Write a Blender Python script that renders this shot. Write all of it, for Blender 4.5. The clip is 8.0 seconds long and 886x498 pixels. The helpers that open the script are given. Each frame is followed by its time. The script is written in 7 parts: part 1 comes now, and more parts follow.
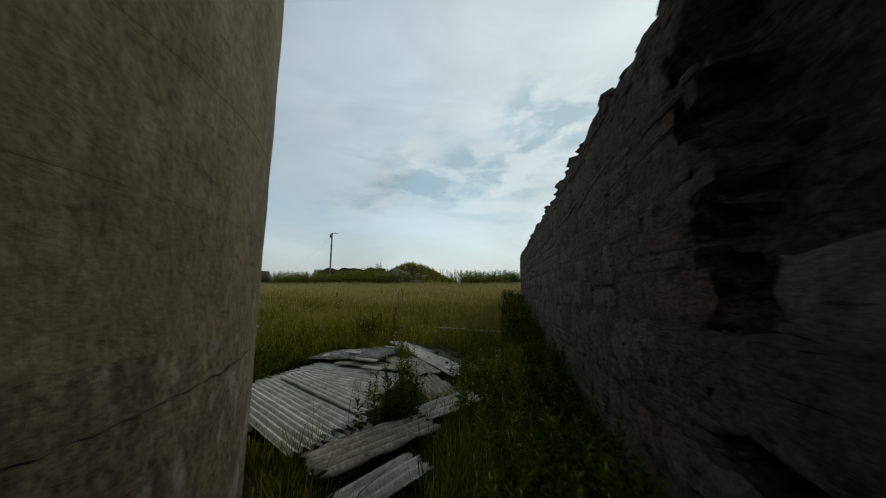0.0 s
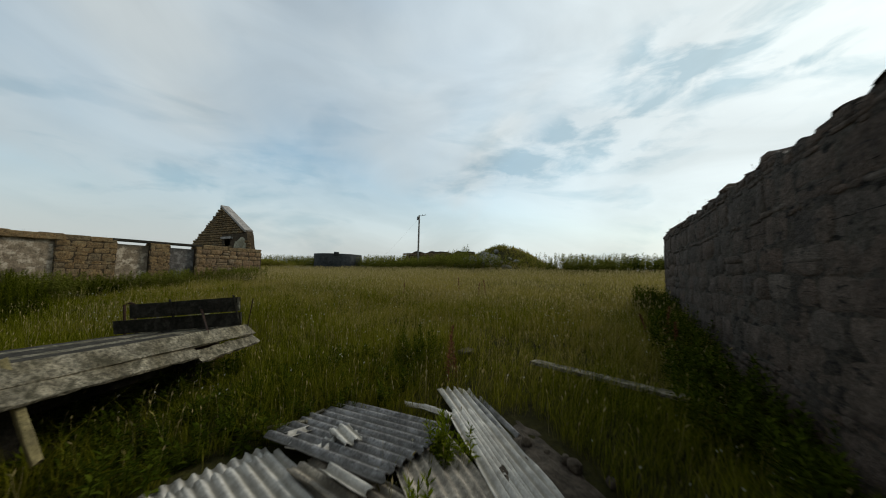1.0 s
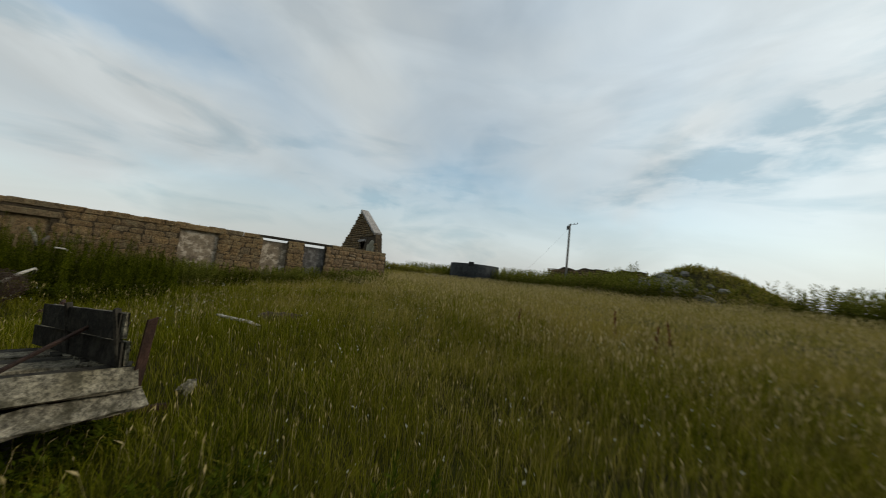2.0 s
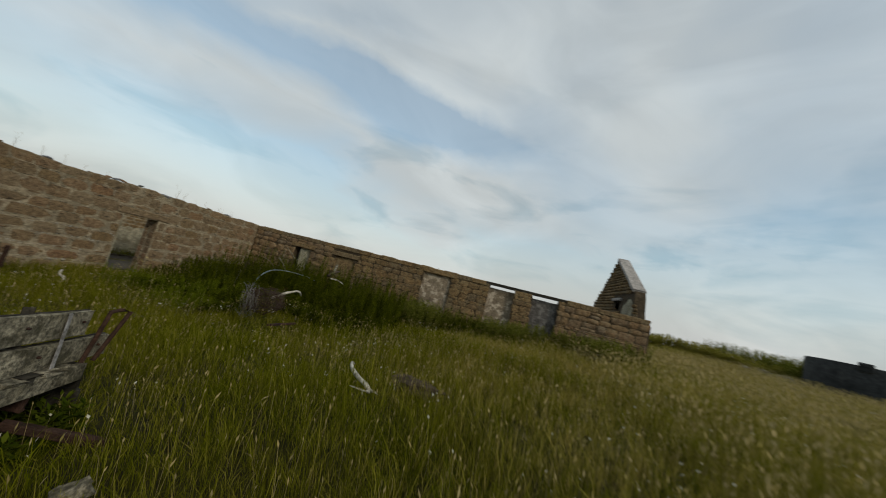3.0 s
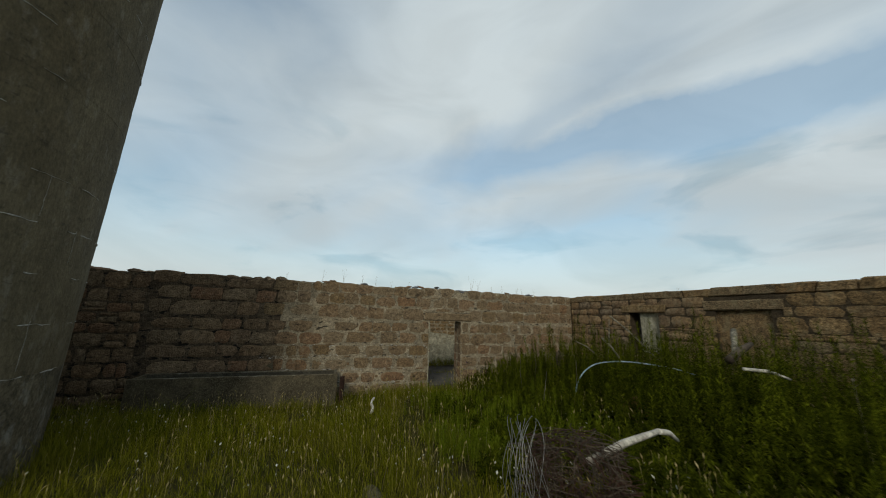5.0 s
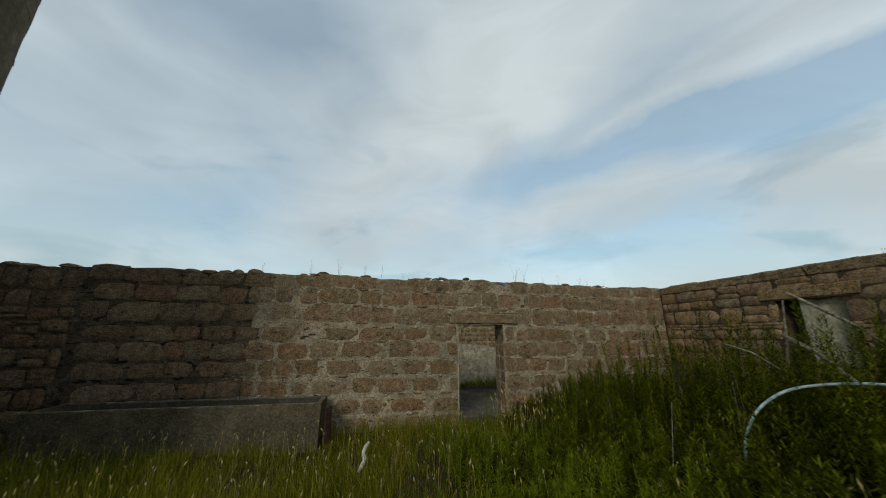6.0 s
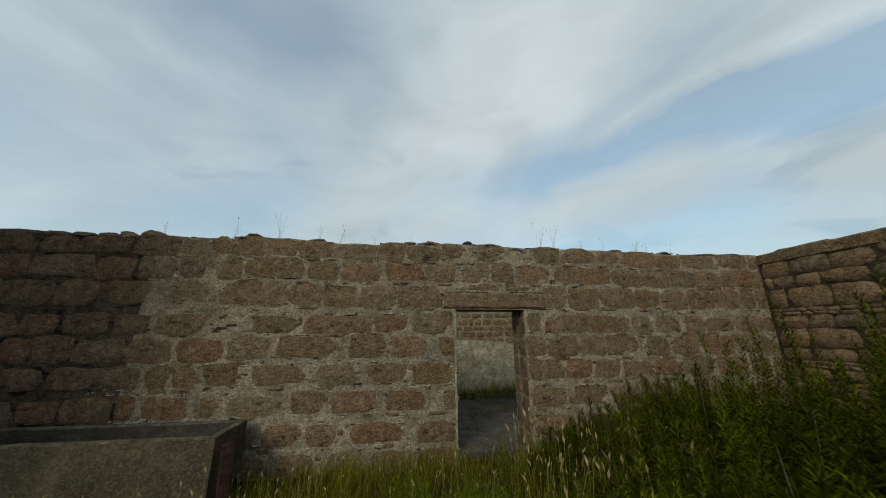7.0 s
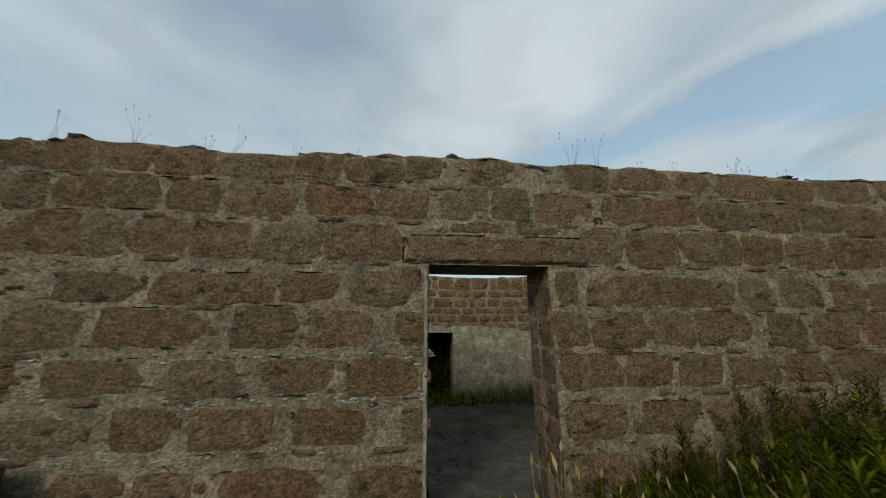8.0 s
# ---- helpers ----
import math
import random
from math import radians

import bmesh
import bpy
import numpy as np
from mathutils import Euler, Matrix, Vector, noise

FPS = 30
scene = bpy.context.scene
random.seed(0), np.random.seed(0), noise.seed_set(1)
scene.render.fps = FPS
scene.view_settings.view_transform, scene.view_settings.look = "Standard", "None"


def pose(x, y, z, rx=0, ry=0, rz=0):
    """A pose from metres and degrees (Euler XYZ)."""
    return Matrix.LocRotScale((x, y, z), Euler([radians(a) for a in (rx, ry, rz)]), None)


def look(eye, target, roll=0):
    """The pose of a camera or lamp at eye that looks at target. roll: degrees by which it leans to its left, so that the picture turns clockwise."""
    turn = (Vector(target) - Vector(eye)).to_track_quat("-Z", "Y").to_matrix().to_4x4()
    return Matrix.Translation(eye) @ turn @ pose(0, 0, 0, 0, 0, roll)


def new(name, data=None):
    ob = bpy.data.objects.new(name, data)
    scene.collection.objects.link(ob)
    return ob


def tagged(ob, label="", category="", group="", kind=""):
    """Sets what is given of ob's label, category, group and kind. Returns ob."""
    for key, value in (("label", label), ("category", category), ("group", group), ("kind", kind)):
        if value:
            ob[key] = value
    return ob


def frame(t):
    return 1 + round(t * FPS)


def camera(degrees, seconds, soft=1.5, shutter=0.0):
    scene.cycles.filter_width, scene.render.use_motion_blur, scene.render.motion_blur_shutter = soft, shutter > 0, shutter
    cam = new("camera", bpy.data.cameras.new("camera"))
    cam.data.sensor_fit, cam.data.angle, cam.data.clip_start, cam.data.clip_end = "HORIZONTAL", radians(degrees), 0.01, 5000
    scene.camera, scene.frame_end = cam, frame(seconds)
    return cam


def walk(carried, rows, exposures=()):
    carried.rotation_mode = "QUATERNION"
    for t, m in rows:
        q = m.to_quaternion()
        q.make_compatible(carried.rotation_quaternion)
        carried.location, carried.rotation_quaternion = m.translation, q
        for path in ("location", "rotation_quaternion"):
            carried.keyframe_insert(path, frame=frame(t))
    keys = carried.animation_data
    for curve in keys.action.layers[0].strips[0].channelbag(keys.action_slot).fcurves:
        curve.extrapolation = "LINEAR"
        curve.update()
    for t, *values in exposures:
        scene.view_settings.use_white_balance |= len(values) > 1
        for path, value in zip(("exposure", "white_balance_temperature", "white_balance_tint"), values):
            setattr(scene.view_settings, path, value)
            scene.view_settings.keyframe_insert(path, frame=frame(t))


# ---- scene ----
# ---- camera ----
cam = camera(109.5, 8.0, soft=1.0, shutter=0.18)
PATH = [
    (0, (0.045, -0.177, 1.446), (-0.311, 1.771, 1.725), 0.3),
    (0.5, (-0.204, 1.696, 1.574), (-0.85, 3.576, 1.793), 1.2),
    (1, (-0.631, 3.652, 1.833), (-1.556, 5.418, 1.992), 1.4),
    (1.2, (-0.81, 4.481, 1.836), (-1.853, 6.178, 2.008), 1.2),
    (2.3, (-3.098, 8.603, 2.095), (-4.946, 9.342, 2.288), 9.4),
    (2.5, (-3.713, 9.185, 2.132), (-5.661, 9.585, 2.351), 11.0),
    (3, (-5.516, 10.104, 2.289), (-7.444, 9.628, 2.524), 14.5),
    (3.5, (-7.179, 10.099, 2.445), (-8.783, 8.919, 2.637), 15.5),
    (4, (-8.58, 9.271, 2.426), (-9.761, 7.67, 2.625), 10.3),
    (4.5, (-9.687, 7.975, 2.328), (-10.545, 6.196, 2.641), 4.7),
    (4.7, (-10.067, 7.414, 2.258), (-10.832, 5.602, 2.621), 3.3),
    (5.8, (-11.66, 4.37, 1.828), (-12.075, 2.482, 2.342), 0.3),
    (6, (-11.882, 3.84, 1.795), (-12.259, 1.946, 2.316), 0.3),
    (6.5, (-12.468, 2.573, 1.703), (-12.76, 0.668, 2.237), 0.0),
    (7, (-12.862, 1.407, 1.651), (-13.12, -0.509, 2.166), -0.2),
    (7.5, (-13.267, 0.307, 1.594), (-13.473, -1.626, 2.065), -0.2),
    (8, (-13.603, -0.762, 1.486), (-13.782, -2.699, 1.951), -0.0),
]
EXPOSURES = [(0.0, -0.24, 6600, 5), (0.5, -0.10, 6650, 6), (1.0, -0.02, 6750, 7), (2.5, -0.05, 6950, 9), (4.5, -0.06, 6700, 6.5), (6.0, -0.03, 6650, 5.5), (8.0, -0.05, 6600, 5)]
walk(cam, [(t, look(eye, target, roll)) for t, eye, target, roll in PATH], EXPOSURES)

# ---- sky and sun ----
SUN_YAW, SUN_UP = -32.0, 32.0          # degrees east of north, degrees above the horizon


def node(tree, kind, **values):
    n = tree.nodes.new(kind)
    for key, value in values.items():
        if key == "operation":
            n.operation = value
        else:
            n.inputs[key].default_value = value
    return n


def math_node(tree, op, a, b=None, clamp=False):
    n = tree.nodes.new("ShaderNodeMath")
    n.operation, n.use_clamp = op, clamp
    for i, v in enumerate((a, b)):
        if v is None:
            continue
        if isinstance(v, (int, float)):
            n.inputs[i].default_value = v
        else:
            tree.links.new(v, n.inputs[i])
    return n.outputs[0]


def ramp_node(tree, source, stops):
    n = tree.nodes.new("ShaderNodeValToRGB")
    els = n.color_ramp.elements
    while len(els) < len(stops):
        els.new(0.5)
    for el, (pos, col) in zip(els, stops):
        el.position = pos
        el.color = (col, col, col, 1) if isinstance(col, (int, float)) else (*col, 1)
    tree.links.new(source, n.inputs[0])
    return n.outputs[0]


def mix_colour(tree, fac, a, b, blend="MIX"):
    n = tree.nodes.new("ShaderNodeMix")
    n.data_type, n.blend_type = "RGBA", blend
    for sock, v in ((n.inputs[0], fac), (n.inputs[6], a), (n.inputs[7], b)):
        if isinstance(v, (int, float)):
            sock.default_value = v
        elif isinstance(v, tuple):
            sock.default_value = (*v, 1)
        else:
            tree.links.new(v, sock)
    return n.outputs[2]


world = bpy.data.worlds.new("sky")
scene.world = world
world.use_nodes = True
wt = world.node_tree
wt.nodes.clear()
sky = node(wt, "ShaderNodeTexSky")
sky.sky_type, sky.sun_disc = "NISHITA", False
sky.sun_elevation, sky.sun_rotation = radians(SUN_UP), radians(-SUN_YAW)
sky.air_density, sky.dust_density, sky.ozone_density = 1.0, 1.4, 1.0
blue = node(wt, "ShaderNodeBackground", Strength=0.175)
wt.links.new(mix_colour(wt, 1.0, sky.outputs[0], (0.92, 1.08, 1.02), "MULTIPLY"), blue.inputs[0])
# thin high cloud: soft bands on a level sheet, seen in perspective, and a milky veil
way = node(wt, "ShaderNodeTexCoord").outputs["Generated"]
xyz = node(wt, "ShaderNodeSeparateXYZ")
wt.links.new(way, xyz.inputs[0])
rise = math_node(wt, "MAXIMUM", xyz.outputs[2], 0.0)
deep = math_node(wt, "ADD", rise, 0.38)
BAND = radians(127)
ew, ns = math_node(wt, "DIVIDE", xyz.outputs[0], deep), math_node(wt, "DIVIDE", xyz.outputs[1], deep)


def sheet_axis(a, b):
    return math_node(wt, "ADD", math_node(wt, "MULTIPLY", ew, a), math_node(wt, "MULTIPLY", ns, b))


flat = node(wt, "ShaderNodeCombineXYZ")
wt.links.new(sheet_axis(0.30 * math.cos(BAND), 0.30 * math.sin(BAND)), flat.inputs[0])
wt.links.new(sheet_axis(-math.sin(BAND), math.cos(BAND)), flat.inputs[1])


def cloud_layer(source, scale, squash, shift, detail, rough, distort):
    m = node(wt, "ShaderNodeMapping")
    m.inputs["Scale"].default_value = (scale, scale, scale * squash)
    m.inputs["Location"].default_value = (shift, shift * 0.7, shift * 0.4)
    wt.links.new(source, m.inputs[0])
    n = node(wt, "ShaderNodeTexNoise", Scale=1.0, Detail=detail, Roughness=rough, Distortion=distort)
    wt.links.new(m.outputs[0], n.inputs["Vector"])
    return n.outputs[0]


bands = ramp_node(wt, cloud_layer(flat.outputs[0], 1.15, 1, 4.4, 5, 0.45, 0.6), [(0.36, 0.0), (0.52, 0.45), (0.68, 1.0)])
veil = ramp_node(wt, cloud_layer(way, 1.3, 1.6, 2.3, 4, 0.45, 0.3), [(0.34, 0.16), (0.66, 0.66)])
low = ramp_node(wt, rise, [(0.0, 1.0), (0.10, 0.86), (0.30, 0.45), (0.55, 0.0)])
cover = math_node(wt, "ADD", veil, math_node(wt, "MULTIPLY", bands, 0.55), clamp=True)
# long ribbons of thicker and thinner cloud, drawn out and frayed by the wind
fray = node(wt, "ShaderNodeTexNoise", Scale=3.2, Detail=5, Roughness=0.55)
level = node(wt, "ShaderNodeCombineXYZ")
wt.links.new(ew, level.inputs[0])
wt.links.new(ns, level.inputs[1])
wt.links.new(level.outputs[0], fray.inputs["Vector"])
stray = math_node(wt, "MULTIPLY", math_node(wt, "SUBTRACT", fray.outputs[0], 0.5), 0.26)

shreds = cloud_layer(way, 7.0, 2.6, 3.1, 6, 0.55, 0.3)


def ribbon(p, q, width, amount, clot=False):
    """How strongly a ribbon from p to q on the cloud sheet shows."""
    dx, dy = q[0] - p[0], q[1] - p[1]
    run = math.hypot(dx, dy)
    dx, dy = dx / run, dy / run
    along = math_node(wt, "SUBTRACT", sheet_axis(dx, dy), p[0] * dx + p[1] * dy)
    across = math_node(wt, "SUBTRACT", sheet_axis(-dy, dx), -p[0] * dy + p[1] * dx)
    across = math_node(wt, "DIVIDE", math_node(wt, "ABSOLUTE", math_node(wt, "ADD", across, stray)), 2.0 * width)
    ends = math_node(wt, "ADD", math_node(wt, "DIVIDE", along, 2.0 * run), 0.25)
    body = ramp_node(wt, across, [(0.0, amount), (0.32, amount * 0.62), (0.85, 0.0)])
    if clot:
        body = math_node(wt, "MULTIPLY", ramp_node(wt, across, [(0.0, amount), (0.4, amount * 0.8), (0.7, 0.0)]), ramp_node(wt, shreds, [(0.44, 0.0), (0.62, 1.0)]))
    return math_node(wt, "MULTIPLY", body, ramp_node(wt, ends, [(0.06, 0.0), (0.30, 1.0), (0.70, 1.0), (0.96, 0.0)]))


def all_of(ribbons):
    total = ribbons[0]
    for r in ribbons[1:]:
        total = math_node(wt, "ADD", total, r, clamp=True)
    return total


thin = all_of([ribbon((-0.45, -1.02), (-0.98, -0.46), 0.12, 0.95), ribbon((-0.95, -0.60), (-1.08, -0.05), 0.14, 0.75),
               ribbon((0.42, -0.40), (0.02, -0.72), 0.15, 0.6), ribbon((-1.0, -0.75), (-1.25, -1.1), 0.12, 0.5)])
thick = all_of([ribbon((-0.55, -1.20), (-1.45, -0.25), 0.16, 0.8), ribbon((0.30, -1.55), (-0.30, -0.40), 0.22, 0.75), ribbon((-0.57, -0.74), (-0.90, -0.22), 0.045, 0.75),
                ribbon((1.2, -1.05), (0.45, -0.95), 0.18, 0.5), ribbon((-1.4, -0.4), (-1.5, 0.3), 0.18, 0.5), ribbon((-1.0, 0.1), (-0.5, 0.9), 0.30, 0.4), ribbon((-0.15, 0.75), (0.45, 1.05), 0.22, 0.6)])
cover = math_node(wt, "MULTIPLY", cover, math_node(wt, "SUBTRACT", 1.0, thin))
cover = math_node(wt, "ADD", cover, math_node(wt, "MULTIPLY", thick, math_node(wt, "SUBTRACT", 1.0, cover)), clamp=True)
cover = math_node(wt, "MAXIMUM", cover, low)
# thicker, and brighter, where it hides the sun
sunway = Vector((math.sin(radians(-SUN_YAW)), math.cos(radians(SUN_YAW)), 0.62)).normalized()
dot = node(wt, "ShaderNodeVectorMath", operation="DOT_PRODUCT")
dot.inputs[1].default_value = sunway
wt.links.new(way, dot.inputs[0])
cover = math_node(wt, "MAXIMUM", cover, ramp_node(wt, dot.outputs["Value"], [(0.45, 0.40), (0.80, 0.82), (0.95, 0.96)]))
# small grey-blue banks low down
bank = ramp_node(wt, cloud_layer(way, 3.4, 3.4, 9.4, 6, 0.5, 0.5), [(0.55, 0.0), (0.68, 0.75)])
bank = math_node(wt, "MULTIPLY", bank, ramp_node(wt, rise, [(0.0, 0.35), (0.12, 1.0), (0.42, 0.7), (0.62, 0.0)]))
bank = math_node(wt, "ADD", bank, all_of([ribbon((-0.36, 1.28), (0.12, 1.26), 0.15, 1.0, True), ribbon((0.10, 0.97), (0.50, 0.98), 0.11, 1.0, True), ribbon((-0.1, 1.22), (0.5, 1.04), 0.22, 0.45, True),
                                            ribbon((-0.75, 1.33), (-0.33, 1.34), 0.10, 0.9, True), ribbon((-1.8, 0.5), (-1.15, 0.9), 0.16, 0.9, True)]), clamp=True)
tone = mix_colour(wt, bank, (0.575, 0.640, 0.690), (0.345, 0.455, 0.535))
warm = ramp_node(wt, rise, [(0.0, 1.0), (0.20, 0.0)])
tone = mix_colour(wt, math_node(wt, "MULTIPLY", warm, 0.45), tone, (0.625, 0.605, 0.60))
glow = ramp_node(wt, dot.outputs["Value"], [(0.0, 1.0), (0.5, 1.05), (1.0, 1.36)])
tone = mix_colour(wt, 1.0, tone, glow, "MULTIPLY")
mottle = ramp_node(wt, cloud_layer(way, 2.6, 2.4, 17.0, 6, 0.5, 0.8), [(0.36, 0.90), (0.64, 1.08)])
tone = mix_colour(wt, 1.0, tone, mottle, "MULTIPLY")
cloud = node(wt, "ShaderNodeBackground", Strength=1.0)
wt.links.new(tone, cloud.inputs[0])
both = node(wt, "ShaderNodeMixShader")
wt.links.new(cover, both.inputs[0])
wt.links.new(blue.outputs[0], both.inputs[1])
wt.links.new(cloud.outputs[0], both.inputs[2])
wt.links.new(both.outputs[0], node(wt, "ShaderNodeOutputWorld").inputs[0])

sun_lamp = bpy.data.lights.new("sun", "SUN")
sun_lamp.energy, sun_lamp.angle, sun_lamp.color = 1.55, radians(14), (1.0, 0.95, 0.87)
sun = new("sun", sun_lamp)
away = Vector((math.sin(radians(-SUN_YAW)), math.cos(radians(SUN_YAW)), math.tan(radians(SUN_UP))))
sun.matrix_world = look(away * 40, (0, 0, 0))

# ---- materials ----
def surface(name, cols, rough=0.85, big=0.8, fine=14.0, stain=None, stain_amount=0.5, stain_scale=2.0, bump=0.4,
            bump_scale=40.0, source="", metal=0.0, streak=(1, 1, 1), depth=0.02, dark=0.62, spec=0.15, rugged=0.8, pits=0.0, pit_scale=5.0, pit_edge=0.34, stain_edge=0.5, crisp=0.16, silt_shade=None):
    """A weathered matt surface. cols: colours to pick from, by object or island where source says so."""
    m = bpy.data.materials.new(name)
    m.use_nodes = True
    t = m.node_tree
    bsdf = t.nodes["Principled BSDF"]
    pos = node(t, "ShaderNodeNewGeometry")
    place = node(t, "ShaderNodeMapping")
    place.inputs["Scale"].default_value = streak
    t.links.new(pos.outputs["Position"], place.inputs[0])

    def noise_of(scale, detail=5, rough_=0.6, shift=0.0):
        mp = node(t, "ShaderNodeVectorMath", operation="ADD")
        mp.inputs[1].default_value = (shift, shift * 1.7, shift * 0.3)
        t.links.new(place.outputs[0], mp.inputs[0])
        n = node(t, "ShaderNodeTexNoise", Scale=scale, Detail=detail, Roughness=rough_)
        t.links.new(mp.outputs[0], n.inputs["Vector"])
        return n.outputs[0]

    if source == "object":
        pick = node(t, "ShaderNodeObjectInfo").outputs["Random"]
    elif source == "island":
        pick = pos.outputs["Random Per Island"]
    else:
        pick = noise_of(big * 0.7, 4, 0.6, 5.0)
    n = len(cols)
    if source:
        base = ramp_node(t, pick, [((i + 0.5) / n, c) for i, c in enumerate(cols)])
    else:
        base = ramp_node(t, pick, [(0.3 + 0.4 * i / max(1, n - 1), c) for i, c in enumerate(cols)])
    shade = ramp_node(t, noise_of(big * 3), [(0.3, dark), (0.7, 1.15)])
    base = mix_colour(t, 1.0, base, shade, "MULTIPLY")
    grain = ramp_node(t, noise_of(fine, 6, 0.75, 2.0), [(0.5 - crisp, 1 - 0.66 * rugged), (0.5 + crisp, 1 + 0.55 * rugged)])
    base = mix_colour(t, 0.9, base, grain, "MULTIPLY")
    blotch = ramp_node(t, noise_of(fine * 0.33, 4, 0.6, 7.0), [(0.32, 1 - 0.4 * rugged), (0.68, 1 + 0.3 * rugged)])
    base = mix_colour(t, 0.9, base, blotch, "MULTIPLY")
    if stain:
        spot = ramp_node(t, noise_of(stain_scale, 8, 0.68, 9.0), [(stain_edge, 0.0), (stain_edge + 0.12, stain_amount)])
        base = mix_colour(t, spot, base, stain)
    if pits:
        low_ = node(t, "ShaderNodeMapping")
        low_.inputs["Scale"].default_value = (1, 1, 2.6)
        t.links.new(pos.outputs["Position"], low_.inputs[0])
        pn = node(t, "ShaderNodeTexNoise", Scale=pit_scale, Detail=7, Roughness=0.62, Distortion=0.4)
        t.links.new(low_.outputs[0], pn.inputs["Vector"])
        hole = ramp_node(t, pn.outputs[0], [(pit_edge, pits), (pit_edge + 0.07, 0.0)])
        base = mix_colour(t, hole, base, (0.012, 0.010, 0.008))
    if silt_shade:
        # brown silt in a sheet's hollows, painted in also to deepen its waves' shading
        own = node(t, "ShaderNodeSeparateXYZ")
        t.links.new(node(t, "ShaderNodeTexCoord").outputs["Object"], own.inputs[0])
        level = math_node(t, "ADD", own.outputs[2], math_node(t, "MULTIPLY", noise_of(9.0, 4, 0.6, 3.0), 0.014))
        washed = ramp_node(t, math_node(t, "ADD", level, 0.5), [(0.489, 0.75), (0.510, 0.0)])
        base = mix_colour(t, washed, base, silt_shade)
    t.links.new(base, bsdf.inputs["Base Color"])
    bsdf.inputs["Roughness"].default_value = rough
    bsdf.inputs["Metallic"].default_value = metal
    bsdf.inputs["Specular IOR Level"].default_value = spec
    b = node(t, "ShaderNodeBump", Strength=bump, Distance=depth)
    t.links.new(noise_of(bump_scale, 6, 0.65, 4.0), b.inputs["Height"])
    t.links.new(b.outputs[0], bsdf.inputs["Normal"])
    return m


def leafy(name, cols, patch=None, patch_scale=0.35, through_=0.35, rough=0.75, patch_amount=0.75):
    """Leaves and blades: colour by island, drifting in patches over the ground, lit through."""
    m = bpy.data.materials.new(name)
    m.use_nodes = True
    t = m.node_tree
    bsdf = t.nodes["Principled BSDF"]
    geo = node(t, "ShaderNodeNewGeometry")
    n = len(cols)
    base = ramp_node(t, geo.outputs["Random Per Island"], [((i + 0.5) / n, c) for i, c in enumerate(cols)])
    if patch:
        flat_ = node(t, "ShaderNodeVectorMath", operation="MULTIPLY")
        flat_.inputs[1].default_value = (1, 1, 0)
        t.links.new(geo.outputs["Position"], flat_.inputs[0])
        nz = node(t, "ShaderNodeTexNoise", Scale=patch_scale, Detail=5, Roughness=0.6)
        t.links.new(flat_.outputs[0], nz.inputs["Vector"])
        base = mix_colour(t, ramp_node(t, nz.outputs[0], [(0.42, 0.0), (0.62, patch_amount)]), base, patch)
    t.links.new(base, bsdf.inputs["Base Color"])
    bsdf.inputs["Roughness"].default_value = rough
    bsdf.inputs["Specular IOR Level"].default_value = 0.0
    tr = node(t, "ShaderNodeBsdfTranslucent")
    t.links.new(base, tr.inputs[0])
    mx = node(t, "ShaderNodeMixShader", Fac=through_)
    t.links.new(bsdf.outputs[0], mx.inputs[1])
    t.links.new(tr.outputs[0], mx.inputs[2])
    t.links.new(mx.outputs[0], t.nodes["Material Output"].inputs[0])
    return m


SOIL = surface("soil_and_thatch", [(0.022, 0.021, 0.004), (0.042, 0.036, 0.008), (0.032, 0.034, 0.005)], rough=0.95, big=0.5, fine=9, bump=0.8, bump_scale=18, depth=0.05)
DIRT = surface("bare_dirt", [(0.085, 0.066, 0.047), (0.13, 0.105, 0.08)], rough=0.95, bump=0.8, bump_scale=30, depth=0.03)
GRANITE = surface("pink_granite", [(0.214, 0.146, 0.080), (0.250, 0.162, 0.092), (0.198, 0.132, 0.064), (0.230, 0.164, 0.096), (0.236, 0.136, 0.072), (0.204, 0.138, 0.072), (0.240, 0.176, 0.106), (0.222, 0.152, 0.086), (0.192, 0.136, 0.078)],
                  source="object", big=2.2, fine=44, stain=(0.285, 0.225, 0.145), stain_amount=0.45, stain_scale=7.0, stain_edge=0.55, bump=1.0, bump_scale=30, depth=0.06, rugged=0.78, pits=0.65, dark=0.66, crisp=0.10)
MORTAR = surface("lime_mortar", [(0.250, 0.202, 0.130), (0.306, 0.250, 0.166), (0.274, 0.216, 0.138)], big=1.1, fine=36, stain=(0.60, 0.56, 0.475), stain_amount=0.9, stain_scale=10.0, stain_edge=0.60,
                 bump=0.9, bump_scale=34, depth=0.04, rugged=0.74, pits=0.9, pit_scale=4.6, pit_edge=0.35, crisp=0.11)
OLD_STONE = surface("dark_stained_granite", [(0.186, 0.124, 0.072), (0.236, 0.152, 0.085), (0.250, 0.175, 0.104), (0.194, 0.138, 0.084), (0.228, 0.130, 0.073)],
                    source="object", big=2.2, fine=44, stain=(0.215, 0.165, 0.110), stain_amount=0.4, stain_scale=6.0, stain_edge=0.54, bump=1.0, bump_scale=28, depth=0.05, rugged=1.0, pits=0.65)
OLD_MORTAR = surface("dark_old_mortar", [(0.080, 0.055, 0.033), (0.112, 0.080, 0.050), (0.145, 0.106, 0.068)], big=1.2, fine=30, stain=(0.215, 0.168, 0.115), stain_amount=0.5, stain_scale=4.5, stain_edge=0.55,
                     bump=1.0, bump_scale=26, depth=0.05, rugged=1.0, pits=0.97, pit_scale=4.0, pit_edge=0.40)
